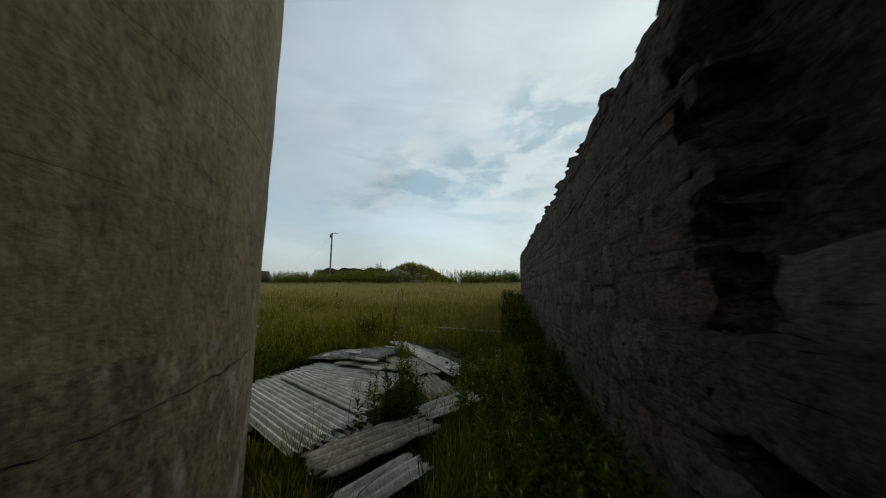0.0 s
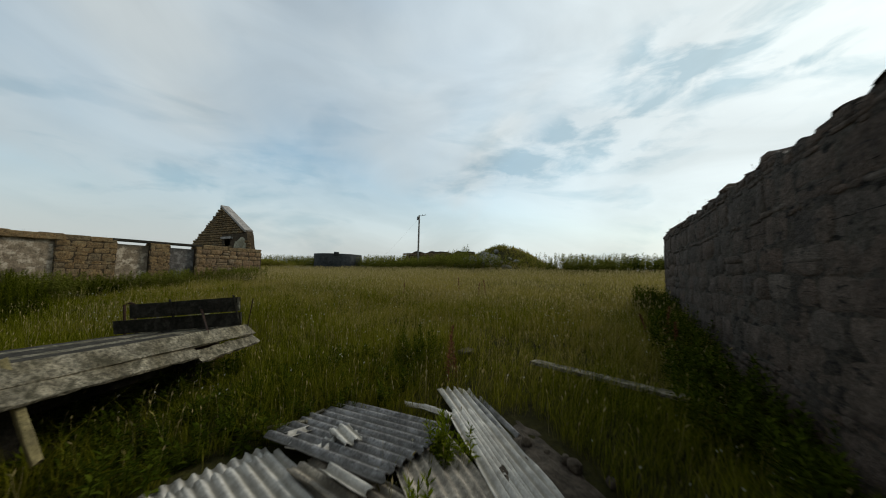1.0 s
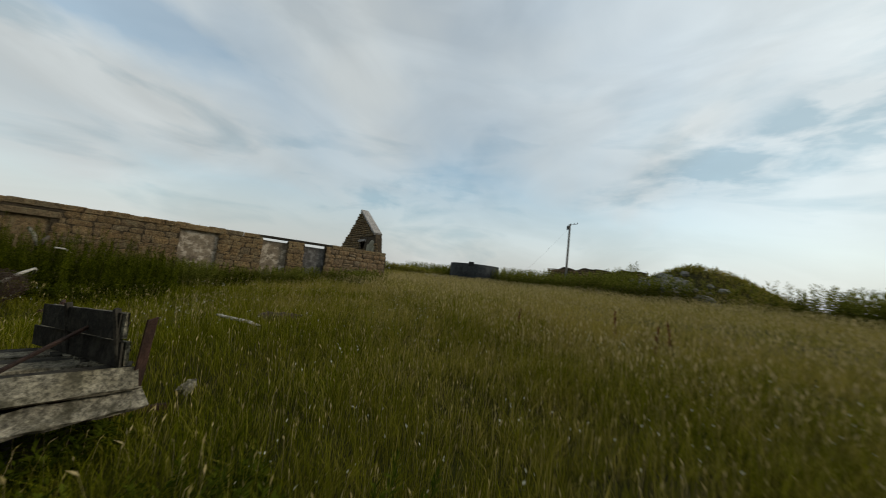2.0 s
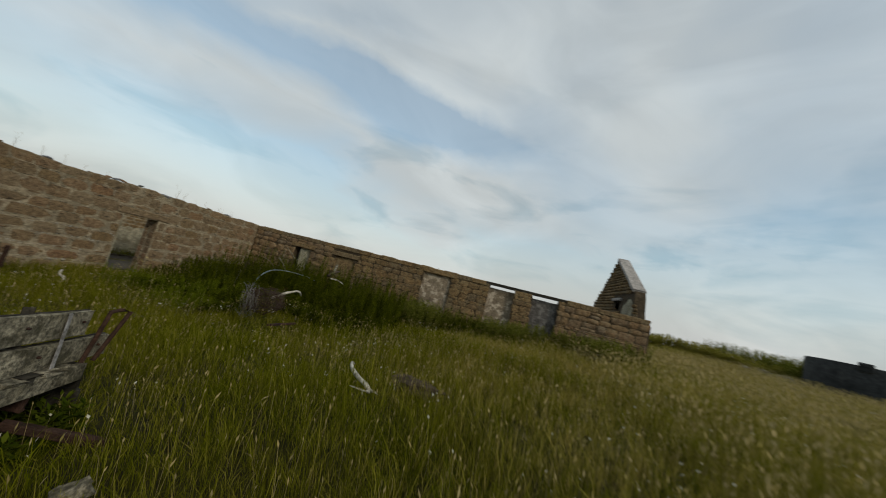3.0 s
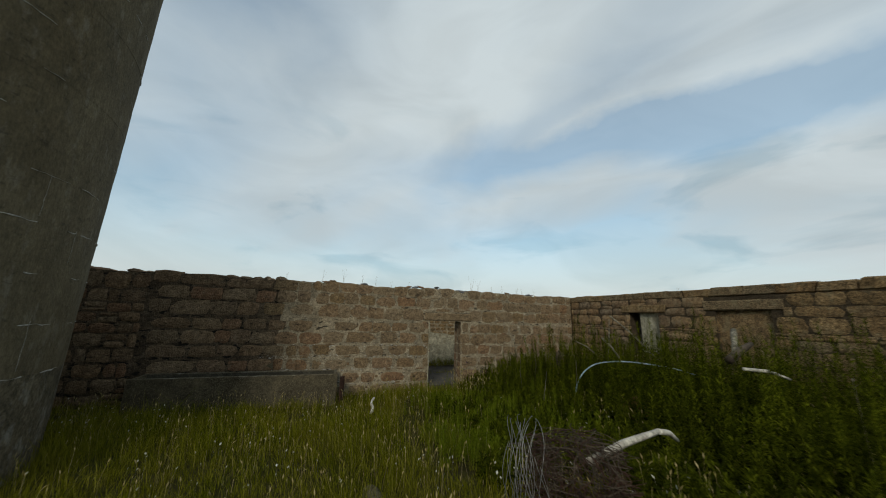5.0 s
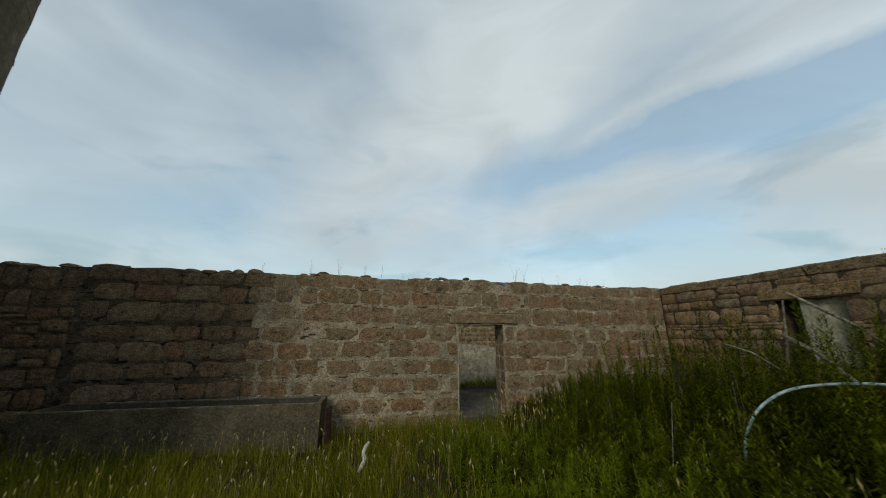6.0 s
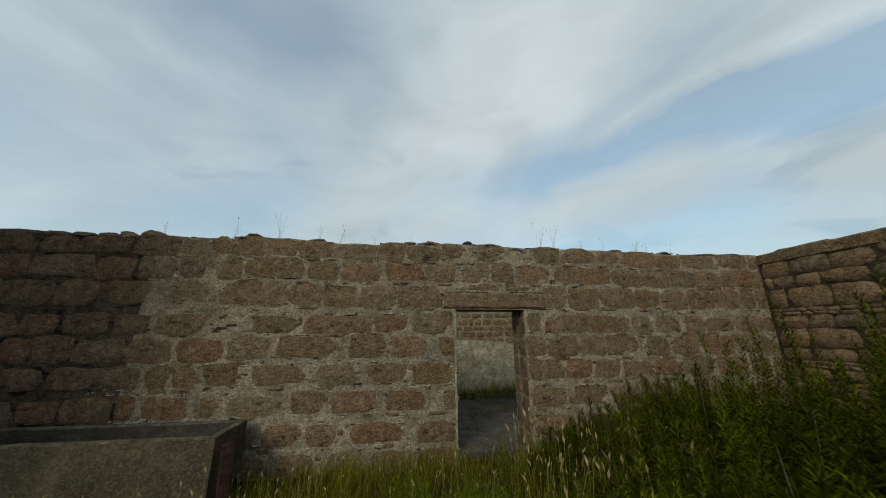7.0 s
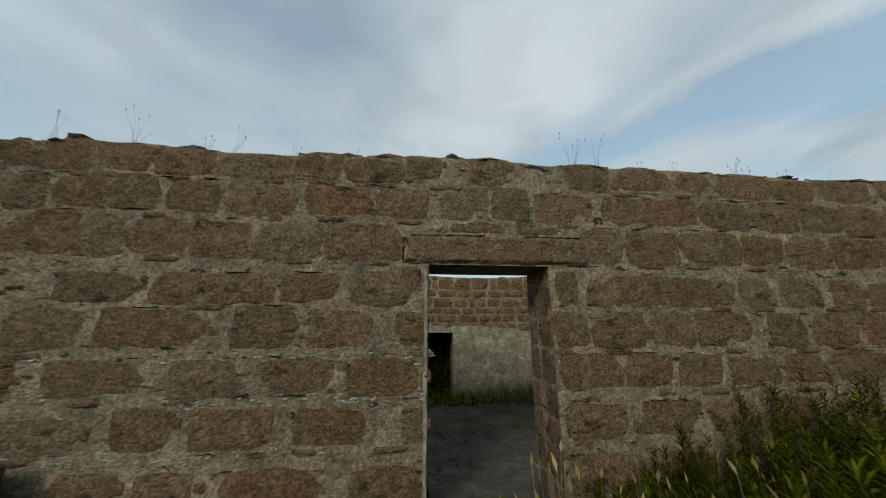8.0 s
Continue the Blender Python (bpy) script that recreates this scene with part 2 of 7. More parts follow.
RUBBLE_STONE = surface("brown_rubble_stone", [(0.182, 0.117, 0.053), (0.228, 0.146, 0.067), (0.157, 0.105, 0.055), (0.252, 0.165, 0.077), (0.198, 0.122, 0.055), (0.173, 0.125, 0.070)],
                       source="object", big=2.0, fine=40, stain=(0.256, 0.211, 0.121), stain_amount=0.4, stain_scale=6, bump=1.0, bump_scale=26, depth=0.05, rugged=1.0, pits=0.5, crisp=0.11)
RUBBLE_MORTAR = surface("grey_earth_mortar", [(0.046, 0.032, 0.018), (0.080, 0.058, 0.034)], big=1.3, fine=24, bump=1.0, bump_scale=26, depth=0.04)
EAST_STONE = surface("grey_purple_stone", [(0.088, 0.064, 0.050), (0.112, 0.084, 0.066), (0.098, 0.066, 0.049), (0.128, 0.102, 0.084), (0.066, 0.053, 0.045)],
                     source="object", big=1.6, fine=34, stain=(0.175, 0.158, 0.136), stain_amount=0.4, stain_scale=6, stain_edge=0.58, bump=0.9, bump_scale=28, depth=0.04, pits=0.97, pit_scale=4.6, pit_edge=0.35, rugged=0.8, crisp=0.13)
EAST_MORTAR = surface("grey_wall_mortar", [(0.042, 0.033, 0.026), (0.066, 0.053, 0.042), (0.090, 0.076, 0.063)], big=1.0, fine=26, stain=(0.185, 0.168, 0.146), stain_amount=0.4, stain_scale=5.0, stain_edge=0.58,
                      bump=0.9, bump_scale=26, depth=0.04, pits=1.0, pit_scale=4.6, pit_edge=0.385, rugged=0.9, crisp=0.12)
JOINED_STONE = surface("weathered_wall_stone", [(0.196, 0.124, 0.062), (0.244, 0.156, 0.079), (0.169, 0.112, 0.064), (0.270, 0.176, 0.090), (0.212, 0.129, 0.065), (0.186, 0.133, 0.082)],
                       source="island", big=2.0, fine=40, stain=(0.275, 0.224, 0.142), stain_amount=0.4, stain_scale=6, bump=1.0, bump_scale=26, depth=0.05, rugged=1.0, pits=0.5)
JOINT_SHADE = surface("black_joint_shade", [(0.006, 0.005, 0.004), (0.012, 0.010, 0.008)], rough=0.95, bump=0.3)
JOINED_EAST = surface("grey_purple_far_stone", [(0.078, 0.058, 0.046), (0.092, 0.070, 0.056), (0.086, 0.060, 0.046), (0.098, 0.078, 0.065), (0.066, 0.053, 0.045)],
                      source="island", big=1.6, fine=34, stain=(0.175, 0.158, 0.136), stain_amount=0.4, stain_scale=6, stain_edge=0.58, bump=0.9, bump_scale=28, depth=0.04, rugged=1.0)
LIME = surface("lime_crust", [(0.36, 0.335, 0.28), (0.46, 0.435, 0.38)], big=4, fine=60, bump=0.8, bump_scale=60)
PLASTER = surface("flaking_grey_plaster", [(0.250, 0.228, 0.160), (0.345, 0.315, 0.225), (0.300, 0.268, 0.185)], big=1.0, fine=20, stain=(0.16, 0.135, 0.085), stain_amount=0.8, stain_scale=3.2, bump=0.6, bump_scale=18)
INFILL_PALE = surface("pale_blocked_opening", [(0.200, 0.150, 0.099), (0.273, 0.212, 0.145)], big=1.6, fine=25, stain=(0.525, 0.440, 0.331), stain_amount=0.9, stain_scale=4, bump=0.7, bump_scale=25)
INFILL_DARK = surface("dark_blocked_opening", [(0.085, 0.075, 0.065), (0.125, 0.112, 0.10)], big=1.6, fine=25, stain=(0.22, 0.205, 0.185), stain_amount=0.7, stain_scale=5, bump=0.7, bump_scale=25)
CONCRETE = surface("board_marked_concrete", [(0.092, 0.074, 0.042), (0.120, 0.098, 0.058), (0.101, 0.079, 0.043)], rough=0.92, big=0.8, fine=30, stain=(0.200, 0.176, 0.130), stain_amount=0.5, stain_scale=5.5, stain_edge=0.55,
                   bump=0.9, bump_scale=30, streak=(1, 1, 0.45), depth=0.025, dark=0.74, rugged=0.42, pits=0.35, crisp=0.12)
PALE_CONCRETE = surface("pale_splashed_concrete", [(0.084, 0.069, 0.042), (0.116, 0.097, 0.062), (0.098, 0.080, 0.049)], rough=0.92, big=0.9, fine=26, stain=(0.262, 0.250, 0.212), stain_amount=0.6, stain_scale=4.5, stain_edge=0.53,
                        bump=0.9, bump_scale=28, streak=(1, 1, 0.6), depth=0.02, dark=0.6, crisp=0.12)
TROUGH = surface("lichen_spotted_concrete", [(0.066, 0.053, 0.031), (0.095, 0.077, 0.046)], rough=0.9, big=1.0, fine=30, stain=(0.240, 0.206, 0.134), stain_amount=0.32, stain_scale=42, bump=0.6, bump_scale=40, rugged=0.6, dark=0.5)
COPING = surface("pale_coping_slab", [(0.30, 0.27, 0.24), (0.38, 0.35, 0.32)], rough=0.9, big=1.0, fine=30, bump=0.6, bump_scale=30)
SHEET = surface("grey_fibre_cement", [(0.448, 0.416, 0.362), (0.582, 0.546, 0.484), (0.515, 0.470, 0.398)], rough=0.85, big=1.4, fine=30, stain=(0.190, 0.174, 0.146), stain_amount=0.4, stain_scale=6, bump=0.5, bump_scale=60, rugged=0.3, silt_shade=(0.20, 0.175, 0.130))
SHEET_DARK = surface("dark_weathered_fibre_cement", [(0.15, 0.14, 0.13), (0.27, 0.255, 0.24)], rough=0.85, big=1.4, fine=24, stain=(0.42, 0.41, 0.40), stain_amount=0.6, stain_scale=7, bump=0.5, bump_scale=60, silt_shade=(0.10, 0.09, 0.075))
SHEET_TAN = surface("tan_fibre_cement", [(0.34, 0.29, 0.22), (0.43, 0.375, 0.30)], rough=0.85, big=1.4, fine=24, stain=(0.18, 0.16, 0.13), stain_amount=0.6, stain_scale=5, bump=0.5, bump_scale=60, silt_shade=(0.14, 0.115, 0.08))
WOOD = surface("silvered_wood", [(0.105, 0.088, 0.054), (0.235, 0.208, 0.150), (0.165, 0.140, 0.088)], rough=0.9, big=2.0, fine=30, crisp=0.10, stain=(0.05, 0.044, 0.026), stain_amount=0.85, stain_scale=6, bump=0.9, bump_scale=22, depth=0.03, rugged=1.0)
STAKE = surface("yellow_weathered_wood", [(0.20, 0.165, 0.075), (0.27, 0.225, 0.11)], rough=0.9, big=2.0, fine=24, stain=(0.13, 0.11, 0.06), stain_amount=0.6, stain_scale=7, bump=0.6, bump_scale=30)
WOOD_DARK = surface("dark_wood", [(0.022, 0.019, 0.013), (0.042, 0.036, 0.026)], rough=0.9, big=2.0, fine=22, stain=(0.09, 0.08, 0.06), stain_amount=0.45, stain_scale=6, bump=0.6, bump_scale=30)
RUST_WIRE = surface("brown_rusted_wire", [(0.060, 0.046, 0.032), (0.094, 0.072, 0.050)], rough=0.9, big=3, fine=40, bump=0.5, bump_scale=60, metal=0.05)
RUST = surface("rusted_iron", [(0.035, 0.021, 0.015), (0.062, 0.032, 0.021), (0.03, 0.021, 0.017)], rough=0.9, big=3, fine=40, bump=0.7, bump_scale=60, metal=0.1)
TANK = surface("black_weathered_tank", [(0.028, 0.03, 0.03), (0.05, 0.052, 0.052)], rough=0.7, big=0.6, fine=8, stain=(0.10, 0.10, 0.095), stain_amount=0.4, stain_scale=1.2, bump=0.2)
GALVANISED = surface("dull_galvanised_wire", [(0.20, 0.195, 0.18), (0.27, 0.26, 0.24)], rough=0.6, bump=0.1, metal=0.3)
POLE = surface("grey_pole_wood", [(0.17, 0.155, 0.135), (0.24, 0.22, 0.19)], rough=0.85, big=2, fine=12, bump=0.4)
BLACK = surface("black_cable", [(0.03, 0.03, 0.03), (0.045, 0.045, 0.045)], rough=0.6, bump=0.1)
BLEACHED = surface("bleached_driftwood", [(0.45, 0.41, 0.33), (0.58, 0.54, 0.46)], rough=0.75, big=4, fine=30, stain=(0.35, 0.31, 0.25), stain_amount=0.5, stain_scale=12, bump=0.5, bump_scale=50)
HOSE = surface("faded_blue_hose", [(0.30, 0.42, 0.44), (0.42, 0.53, 0.54)], rough=0.5, big=4, fine=30, stain=(0.62, 0.64, 0.62), stain_amount=0.5, stain_scale=10, bump=0.2, spec=0.4)
FLOOR = surface("dark_yard_concrete", [(0.055, 0.047, 0.038), (0.085, 0.075, 0.06)], rough=0.85, big=0.9, fine=14, stain=(0.07, 0.06, 0.05), stain_amount=0.7, stain_scale=1.8, bump=0.5, bump_scale=20)
ROCK = surface("pale_field_rock", [(0.15, 0.14, 0.12), (0.23, 0.215, 0.19), (0.18, 0.16, 0.13)], source="island", big=2.0, fine=18, stain=(0.30, 0.29, 0.26), stain_amount=0.4, stain_scale=5, bump=0.7, bump_scale=20)
SLATE = surface("blue_grey_slate", [(0.10, 0.105, 0.11), (0.15, 0.15, 0.155)], rough=0.7, big=3, fine=30, bump=0.5, bump_scale=40)
GRASS = leafy("meadow_grass", [(0.022, 0.029, 0.001), (0.050, 0.064, 0.002), (0.098, 0.114, 0.003), (0.165, 0.172, 0.008), (0.27, 0.245, 0.034)], patch=(0.19, 0.165, 0.018), patch_scale=0.35, patch_amount=0.5, through_=0.40)
GRASS_FAR = leafy("field_grass", [(0.105, 0.108, 0.010), (0.205, 0.188, 0.024), (0.35, 0.285, 0.070)], patch=(0.36, 0.275, 0.078), patch_scale=0.16)
SEED = leafy("dry_seed_heads", [(0.32, 0.25, 0.10), (0.44, 0.35, 0.17), (0.24, 0.20, 0.06)], through_=0.25)
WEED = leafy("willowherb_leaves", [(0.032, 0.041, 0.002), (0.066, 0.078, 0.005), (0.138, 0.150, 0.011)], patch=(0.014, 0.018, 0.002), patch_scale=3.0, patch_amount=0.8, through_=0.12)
# darker than the trough's outer concrete
TROUGH_INSIDE = surface("dark_trough_lining", [(0.045, 0.04, 0.028), (0.075, 0.066, 0.047)], rough=0.8, big=1.2, fine=30, bump=0.5)
YOUNG = leafy("young_willowherb_leaves", [(0.062, 0.083, 0.005), (0.105, 0.132, 0.008), (0.165, 0.192, 0.016)], through_=0.25)
HEDGE = leafy("field_edge_growth", [(0.068, 0.080, 0.010), (0.115, 0.125, 0.018), (0.19, 0.185, 0.036)])
BANK = leafy("bank_growth", [(0.125, 0.130, 0.016), (0.20, 0.19, 0.028), (0.29, 0.25, 0.055)], patch=(0.16, 0.135, 0.03), patch_scale=0.5, patch_amount=0.4)
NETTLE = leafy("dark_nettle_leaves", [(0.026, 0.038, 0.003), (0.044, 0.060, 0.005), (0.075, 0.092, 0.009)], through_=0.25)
# nettle colour darkened to hold the shade between the willowherb stems
UNDER = leafy("undergrowth_painted_shade", [(0.014, 0.018, 0.002), (0.024, 0.031, 0.003), (0.038, 0.045, 0.005)], through_=0.1)
DOCK = leafy("rust_brown_dock", [(0.14, 0.06, 0.03), (0.20, 0.09, 0.045), (0.10, 0.05, 0.025)], through_=0.2)
DEAD = leafy("dead_stems", [(0.24, 0.20, 0.14), (0.32, 0.28, 0.21), (0.18, 0.14, 0.09)], through_=0.1)
PETAL = leafy("white_flowers", [(0.48, 0.46, 0.34), (0.58, 0.56, 0.44)], through_=0.3)
PURPLE = leafy("thistle_flowers", [(0.22, 0.08, 0.22), (0.28, 0.12, 0.28)], through_=0.2)

# ---- shaping helpers ----
def mesh_of(name, verts, faces, mat, smooth=False):
    me = bpy.data.meshes.new(name)
    me.from_pydata([tuple(v) for v in verts], [], faces)
    me.materials.append(mat)
    if smooth:
        me.polygons.foreach_set("use_smooth", [True] * len(me.polygons))
    me.update()
    return me


def part(name, bm, mat, parent=None, label="", m=None, smooth=False):
    """One bmesh as one mesh object, under a thing or a part."""
    me = bpy.data.meshes.new(name)
    bmesh.ops.recalc_face_normals(bm, faces=bm.faces[:])
    bm.to_mesh(me)
    bm.free()
    me.materials.append(mat)
    if smooth:
        me.polygons.foreach_set("use_smooth", [True] * len(me.polygons))
    ob = new(name, me)
    if parent is not None:
        ob.parent = parent
    if m is not None:
        ob.matrix_basis = m
    return tagged(ob, label)


def thing(name, label, category, m=None, group="", kind=""):
    ob = new(name)
    ob.empty_display_size = 0.2
    if m is not None:
        ob.matrix_basis = m
    return tagged(ob, label, category, group, kind)


def bar(bm, a, b, w, h, up=(0, 0, 1), jag=0.0, segs=1, seed=0, taper=1.0):
    """A squared bar from a to b, w wide and h thick, with worn, uneven edges where jag says so."""
    rnd = random.Random(seed)
    a, b = Vector(a), Vector(b)
    d = (b - a).normalized()
    side = d.cross(Vector(up)).normalized()
    top = side.cross(d).normalized()
    rings = []
    c = min(w, h) * 0.12
    outline = [(-w / 2 + c, -h / 2), (w / 2 - c, -h / 2), (w / 2, -h / 2 + c), (w / 2, h / 2 - c),
               (w / 2 - c, h / 2), (-w / 2 + c, h / 2), (-w / 2, h / 2 - c), (-w / 2, -h / 2 + c)]
    for i in range(segs + 1):
        f = i / segs
        k = 1 + (taper - 1) * f
        ring = []
        for u, v in outline:
            e = d * rnd.uniform(-jag, jag) * (4 if i in (0, segs) else 1)
            p = a.lerp(b, f) + side * (u * k + rnd.uniform(-jag, jag)) + top * (v * k + rnd.uniform(-jag, jag) * 0.5) + e
            ring.append(bm.verts.new(p))
        rings.append(ring)
    for r, s in zip(rings, rings[1:]):
        for i in range(8):
            bm.faces.new((r[i], r[(i + 1) % 8], s[(i + 1) % 8], s[i]))
    bm.faces.new(rings[0][::-1])
    bm.faces.new(rings[-1])


def tube(bm, points, radii, sides=7):
    """A round rod along points, with a radius at each."""
    points = [Vector(p) for p in points]
    rings = []
    ref = Vector((0.31, 0.2, 0.93))
    for i, p in enumerate(points):
        d = (points[min(i + 1, len(points) - 1)] - points[max(i - 1, 0)]).normalized()
        u = d.cross(ref).normalized()
        v = d.cross(u)
        r = radii[i] if isinstance(radii, (list, tuple)) else radii
        rings.append([bm.verts.new(p + u * math.cos(k * math.tau / sides) * r + v * math.sin(k * math.tau / sides) * r) for k in range(sides)])
    for r, s in zip(rings, rings[1:]):
        for k in range(sides):
            bm.faces.new((r[k], r[(k + 1) % sides], s[(k + 1) % sides], s[k]))
    bm.faces.new(rings[0][::-1])
    bm.faces.new(rings[-1])


def rough_lump(bm, centre, size, seed, sub=2, amount=0.3):
    """An uneven boulder."""
    made = bmesh.ops.create_icosphere(bm, subdivisions=sub, radius=1.0)["verts"]
    for v in made:
        k = 1 + amount * noise.noise(v.co * 1.3 + Vector((seed * 3.1, seed, 0))) + 0.4 * amount * noise.noise(v.co * 3.1 + Vector((0, seed, seed)))
        v.co = Vector(centre) + Vector((v.co.x * size[0], v.co.y * size[1], v.co.z * size[2])) * k


# ---- the lie of the land ----
RISE_Y = (-60, -3.5, 0.0, 3.0, 6.0, 9.0, 12.0, 16.0, 22.0, 30.0, 40.0, 55.0, 90.0, 200.0, 900.0)
RISE_Z = (-0.3, -0.15, -0.25, -0.22, -0.08, 0.22, 0.55, 1.0, 1.5, 1.95, 2.2, 1.9, 0.0, -6.0, -30.0)


def soft(a, b, v):
    t = np.clip((v - a) / (b - a), 0, 1)
    return t * t * (3 - 2 * t)


def ground(x, y):
    x, y = np.asarray(x, float), np.asarray(y, float)
    z = sum(np.interp(y + d, RISE_Y, RISE_Z) for d in (-1.2, -0.4, 0.4, 1.2)) / 4
    z = z + 0.22 * soft(-11, -18, x) * soft(-4, 3, y) * soft(20, 10, y)
    z = z + 0.26 * soft(-6.5, -11.0, x) * soft(2.5, 7.0, y) * soft(22, 12, y)
    z = z + 0.55 * np.exp(-((x + 16.3) / 2.2) ** 2 - ((y - 1.8) / 2.6) ** 2)             # overgrown heap
    z = z + 0.42 * np.exp(-((x + 13.3) / 0.95) ** 2 - ((y - 3.85) / 0.9) ** 2)            # scrap under the turf
    z = z + 2.0 * np.exp(-(np.abs(x + 8.9) / 3.4) ** 2.4 - ((y - 33.0) / 2.6) ** 2)              # grassed mound of rubble
    z = z + 0.95 * np.exp(-((x + 12.3) / 3.6) ** 2 - ((y - 33.5) / 3.0) ** 2)
    z = z + 0.75 * np.exp(-((x + 36.0) / 5.0) ** 2 - ((y - 23.5) / 4.5) ** 2)            # bank west of the field
    z = z + 0.04 * np.sin(x * 1.7 + 0.6) * np.sin(y * 1.3 + 1.1) + 0.02 * np.sin(x * 4.1) * np.sin(y * 3.7 + 2)
    far = np.hypot(x + 10, y - 10)
    return np.where(far > 60, z - 0.02 * (far - 60), z)


def gz(x, y):
    return float(ground(x, y))


def axis(lo, hi, step, far, grow=1.35):
    mid = list(np.arange(lo, hi + 1e-6, step))
    up, s, p = [], step, hi
    while p < far:
        s *= grow
        p += s
        up.append(p)
    down, s, p = [], step, lo
    while p > -far:
        s *= grow
        p -= s
        down.append(p)
    return np.array(down[::-1] + mid + up)


gx, gy = axis(-32, 8, 0.4, 1500), axis(-14, 44, 0.4, 1500)
X, Y = np.meshgrid(gx, gy)
Z = ground(X, Y)
nx, ny = len(gx), len(gy)
idx = np.arange(nx * ny).reshape(ny, nx)
quads = np.stack([idx[:-1, :-1], idx[:-1, 1:], idx[1:, 1:], idx[1:, :-1]], -1).reshape(-1, 4)
land = new("ground", mesh_of("ground", np.stack([X, Y, Z], -1).reshape(-1, 3), quads.tolist(), SOIL, True))
tagged(land, "rough pasture ground under long grass, rising gently northward", "ground", kind="structure")


# ---- stone walls ----
def stone_shapes(count, seed):
    """Unit stones with hewn, rounded faces: x and z from -0.5 to 0.5, the crown near y = 1, the rim sunk into the mortar."""
    rnd = random.Random(seed)
    shapes = []
    us, ws = (-0.57, -0.455, -0.15, 0.16, 0.455, 0.57), (-0.57, -0.43, 0.0, 0.43, 0.57)
    for s in range(count):
        verts, faces = [], []
        cut = [rnd.choice((0.06, 0.12, 0.22)) for _ in range(4)]
        slope = (rnd.uniform(-0.5, 0.5), rnd.uniform(-0.4, 0.4))
        skew, lean = rnd.uniform(-0.07, 0.07), rnd.uniform(-0.10, 0.10)
        for j, w in enumerate(ws):
            for i, u in enumerate(us):
                rim = i in (0, 5) or j in (0, 4)
                ring = not rim and (i in (1, 4) or j in (1, 3))
                y = -1.1 if rim else 0.42 + rnd.uniform(-0.22, 0.30) if ring else 0.85 + slope[0] * u + slope[1] * w + rnd.uniform(-0.2, 0.25)
                corner = i in (0, 1, 4, 5) and j in (0, 1, 3, 4)
                k = 1 - cut[(u > 0) * 2 + (w > 0)] * (1.0 if corner else 0.2 if rim or ring else 0)
                verts.append((u * k + skew * w + rnd.uniform(-0.03, 0.03), y, w * k + lean * u * 0.6 + rnd.uniform(-0.05, 0.05)))
        for j in range(4):
            for i in range(5):
                a = j * 6 + i
                faces.append((a + 1, a, a + 6, a + 7))
        shapes.append((verts, faces))
    return shapes


STONES = stone_shapes(30, 4)
SHAPES = {}


def stone_mesh(mat, k):
    key = (mat.name, k)
    if key not in SHAPES:
        SHAPES[key] = mesh_of("stone", *STONES[k], mat, True)
    return SHAPES[key]


def wall_core(name, u0, u1, base, top, thick, openings, mat, step=0.16, seed=0, uneven=0.012, hollow=None):
    """hollow: how far the mortar is washed out of the face at a place.
    The body of a wall in mortar, with its openings cut through. Local x runs along it, its face is y = 0."""
    zmin, zmax = base, top(0.5 * (u0 + u1))
    us = set(np.round(np.linspace(u0, u1, max(2, int((u1 - u0) / step))), 3))
    zs = set(np.round(np.linspace(zmin, zmax, max(2, int((zmax - zmin) / step))), 3))
    for a, b, c, d in openings:
        us |= {round(a, 3), round(b, 3)}
        zs |= {round(min(max(c, zmin), zmax), 3), round(min(d, zmax), 3)}
    us, zs = sorted(us), sorted(zs)
    zlast = max([d for *_, d in openings], default=zmin)
    zlast = min(zlast, zmax - 0.05)

    def solid(i, j):
        if i < 0 or j < 0 or i >= len(us) - 1 or j >= len(zs) - 1:
            return False
        u, z = (us[i] + us[i + 1]) / 2, (zs[j] + zs[j + 1]) / 2
        return not any(a < u < b and c < z < d for a, b, c, d in openings)

    verts, faces, index = [], [], {}

    def at(i, j, s):
        key = (i, j, s)
        if key not in index:
            u, z = us[i], zs[j]
            zz = z if z <= zlast else zlast + (z - zlast) * (top(u) - zlast) / (zmax - zlast)
            n = noise.noise((u * 1.9 + seed * 7.3, z * 1.9, s * 5.0)) + 0.6 * noise.noise((u * 6.1, z * 6.1 + seed, s * 3.0)) + (0.45 * noise.noise((u * 11.3, z * 14.0 + seed, s * 3.0)) if step < 0.1 else 0)
            y = (0 if s == 0 else -thick) + n * uneven * (1 if s == 0 else -1)
            if hollow and s == 0:
                y -= hollow(u, z)
            index[key] = len(verts)
            verts.append((u, y, zz))
        return index[key]

    for i in range(len(us) - 1):
        for j in range(len(zs) - 1):
            if not solid(i, j):
                continue
            faces.append((at(i + 1, j, 0), at(i, j, 0), at(i, j + 1, 0), at(i + 1, j + 1, 0)))
            faces.append((at(i, j, 1), at(i + 1, j, 1), at(i + 1, j + 1, 1), at(i, j + 1, 1)))
            if not solid(i - 1, j):
                faces.append((at(i, j, 0), at(i, j, 1), at(i, j + 1, 1), at(i, j + 1, 0)))
            if not solid(i + 1, j):
                faces.append((at(i + 1, j, 1), at(i + 1, j, 0), at(i + 1, j + 1, 0), at(i + 1, j + 1, 1)))
            if not solid(i, j + 1):
                faces.append((at(i, j + 1, 0), at(i, j + 1, 1), at(i + 1, j + 1, 1), at(i + 1, j + 1, 0)))
            if not solid(i, j - 1):
                faces.append((at(i, j, 1), at(i, j, 0), at(i + 1, j, 0), at(i + 1, j, 1)))
    me = mesh_of(name, verts, faces, mat, True)
    me.set_sharp_from_angle(angle=radians(42))
    return me


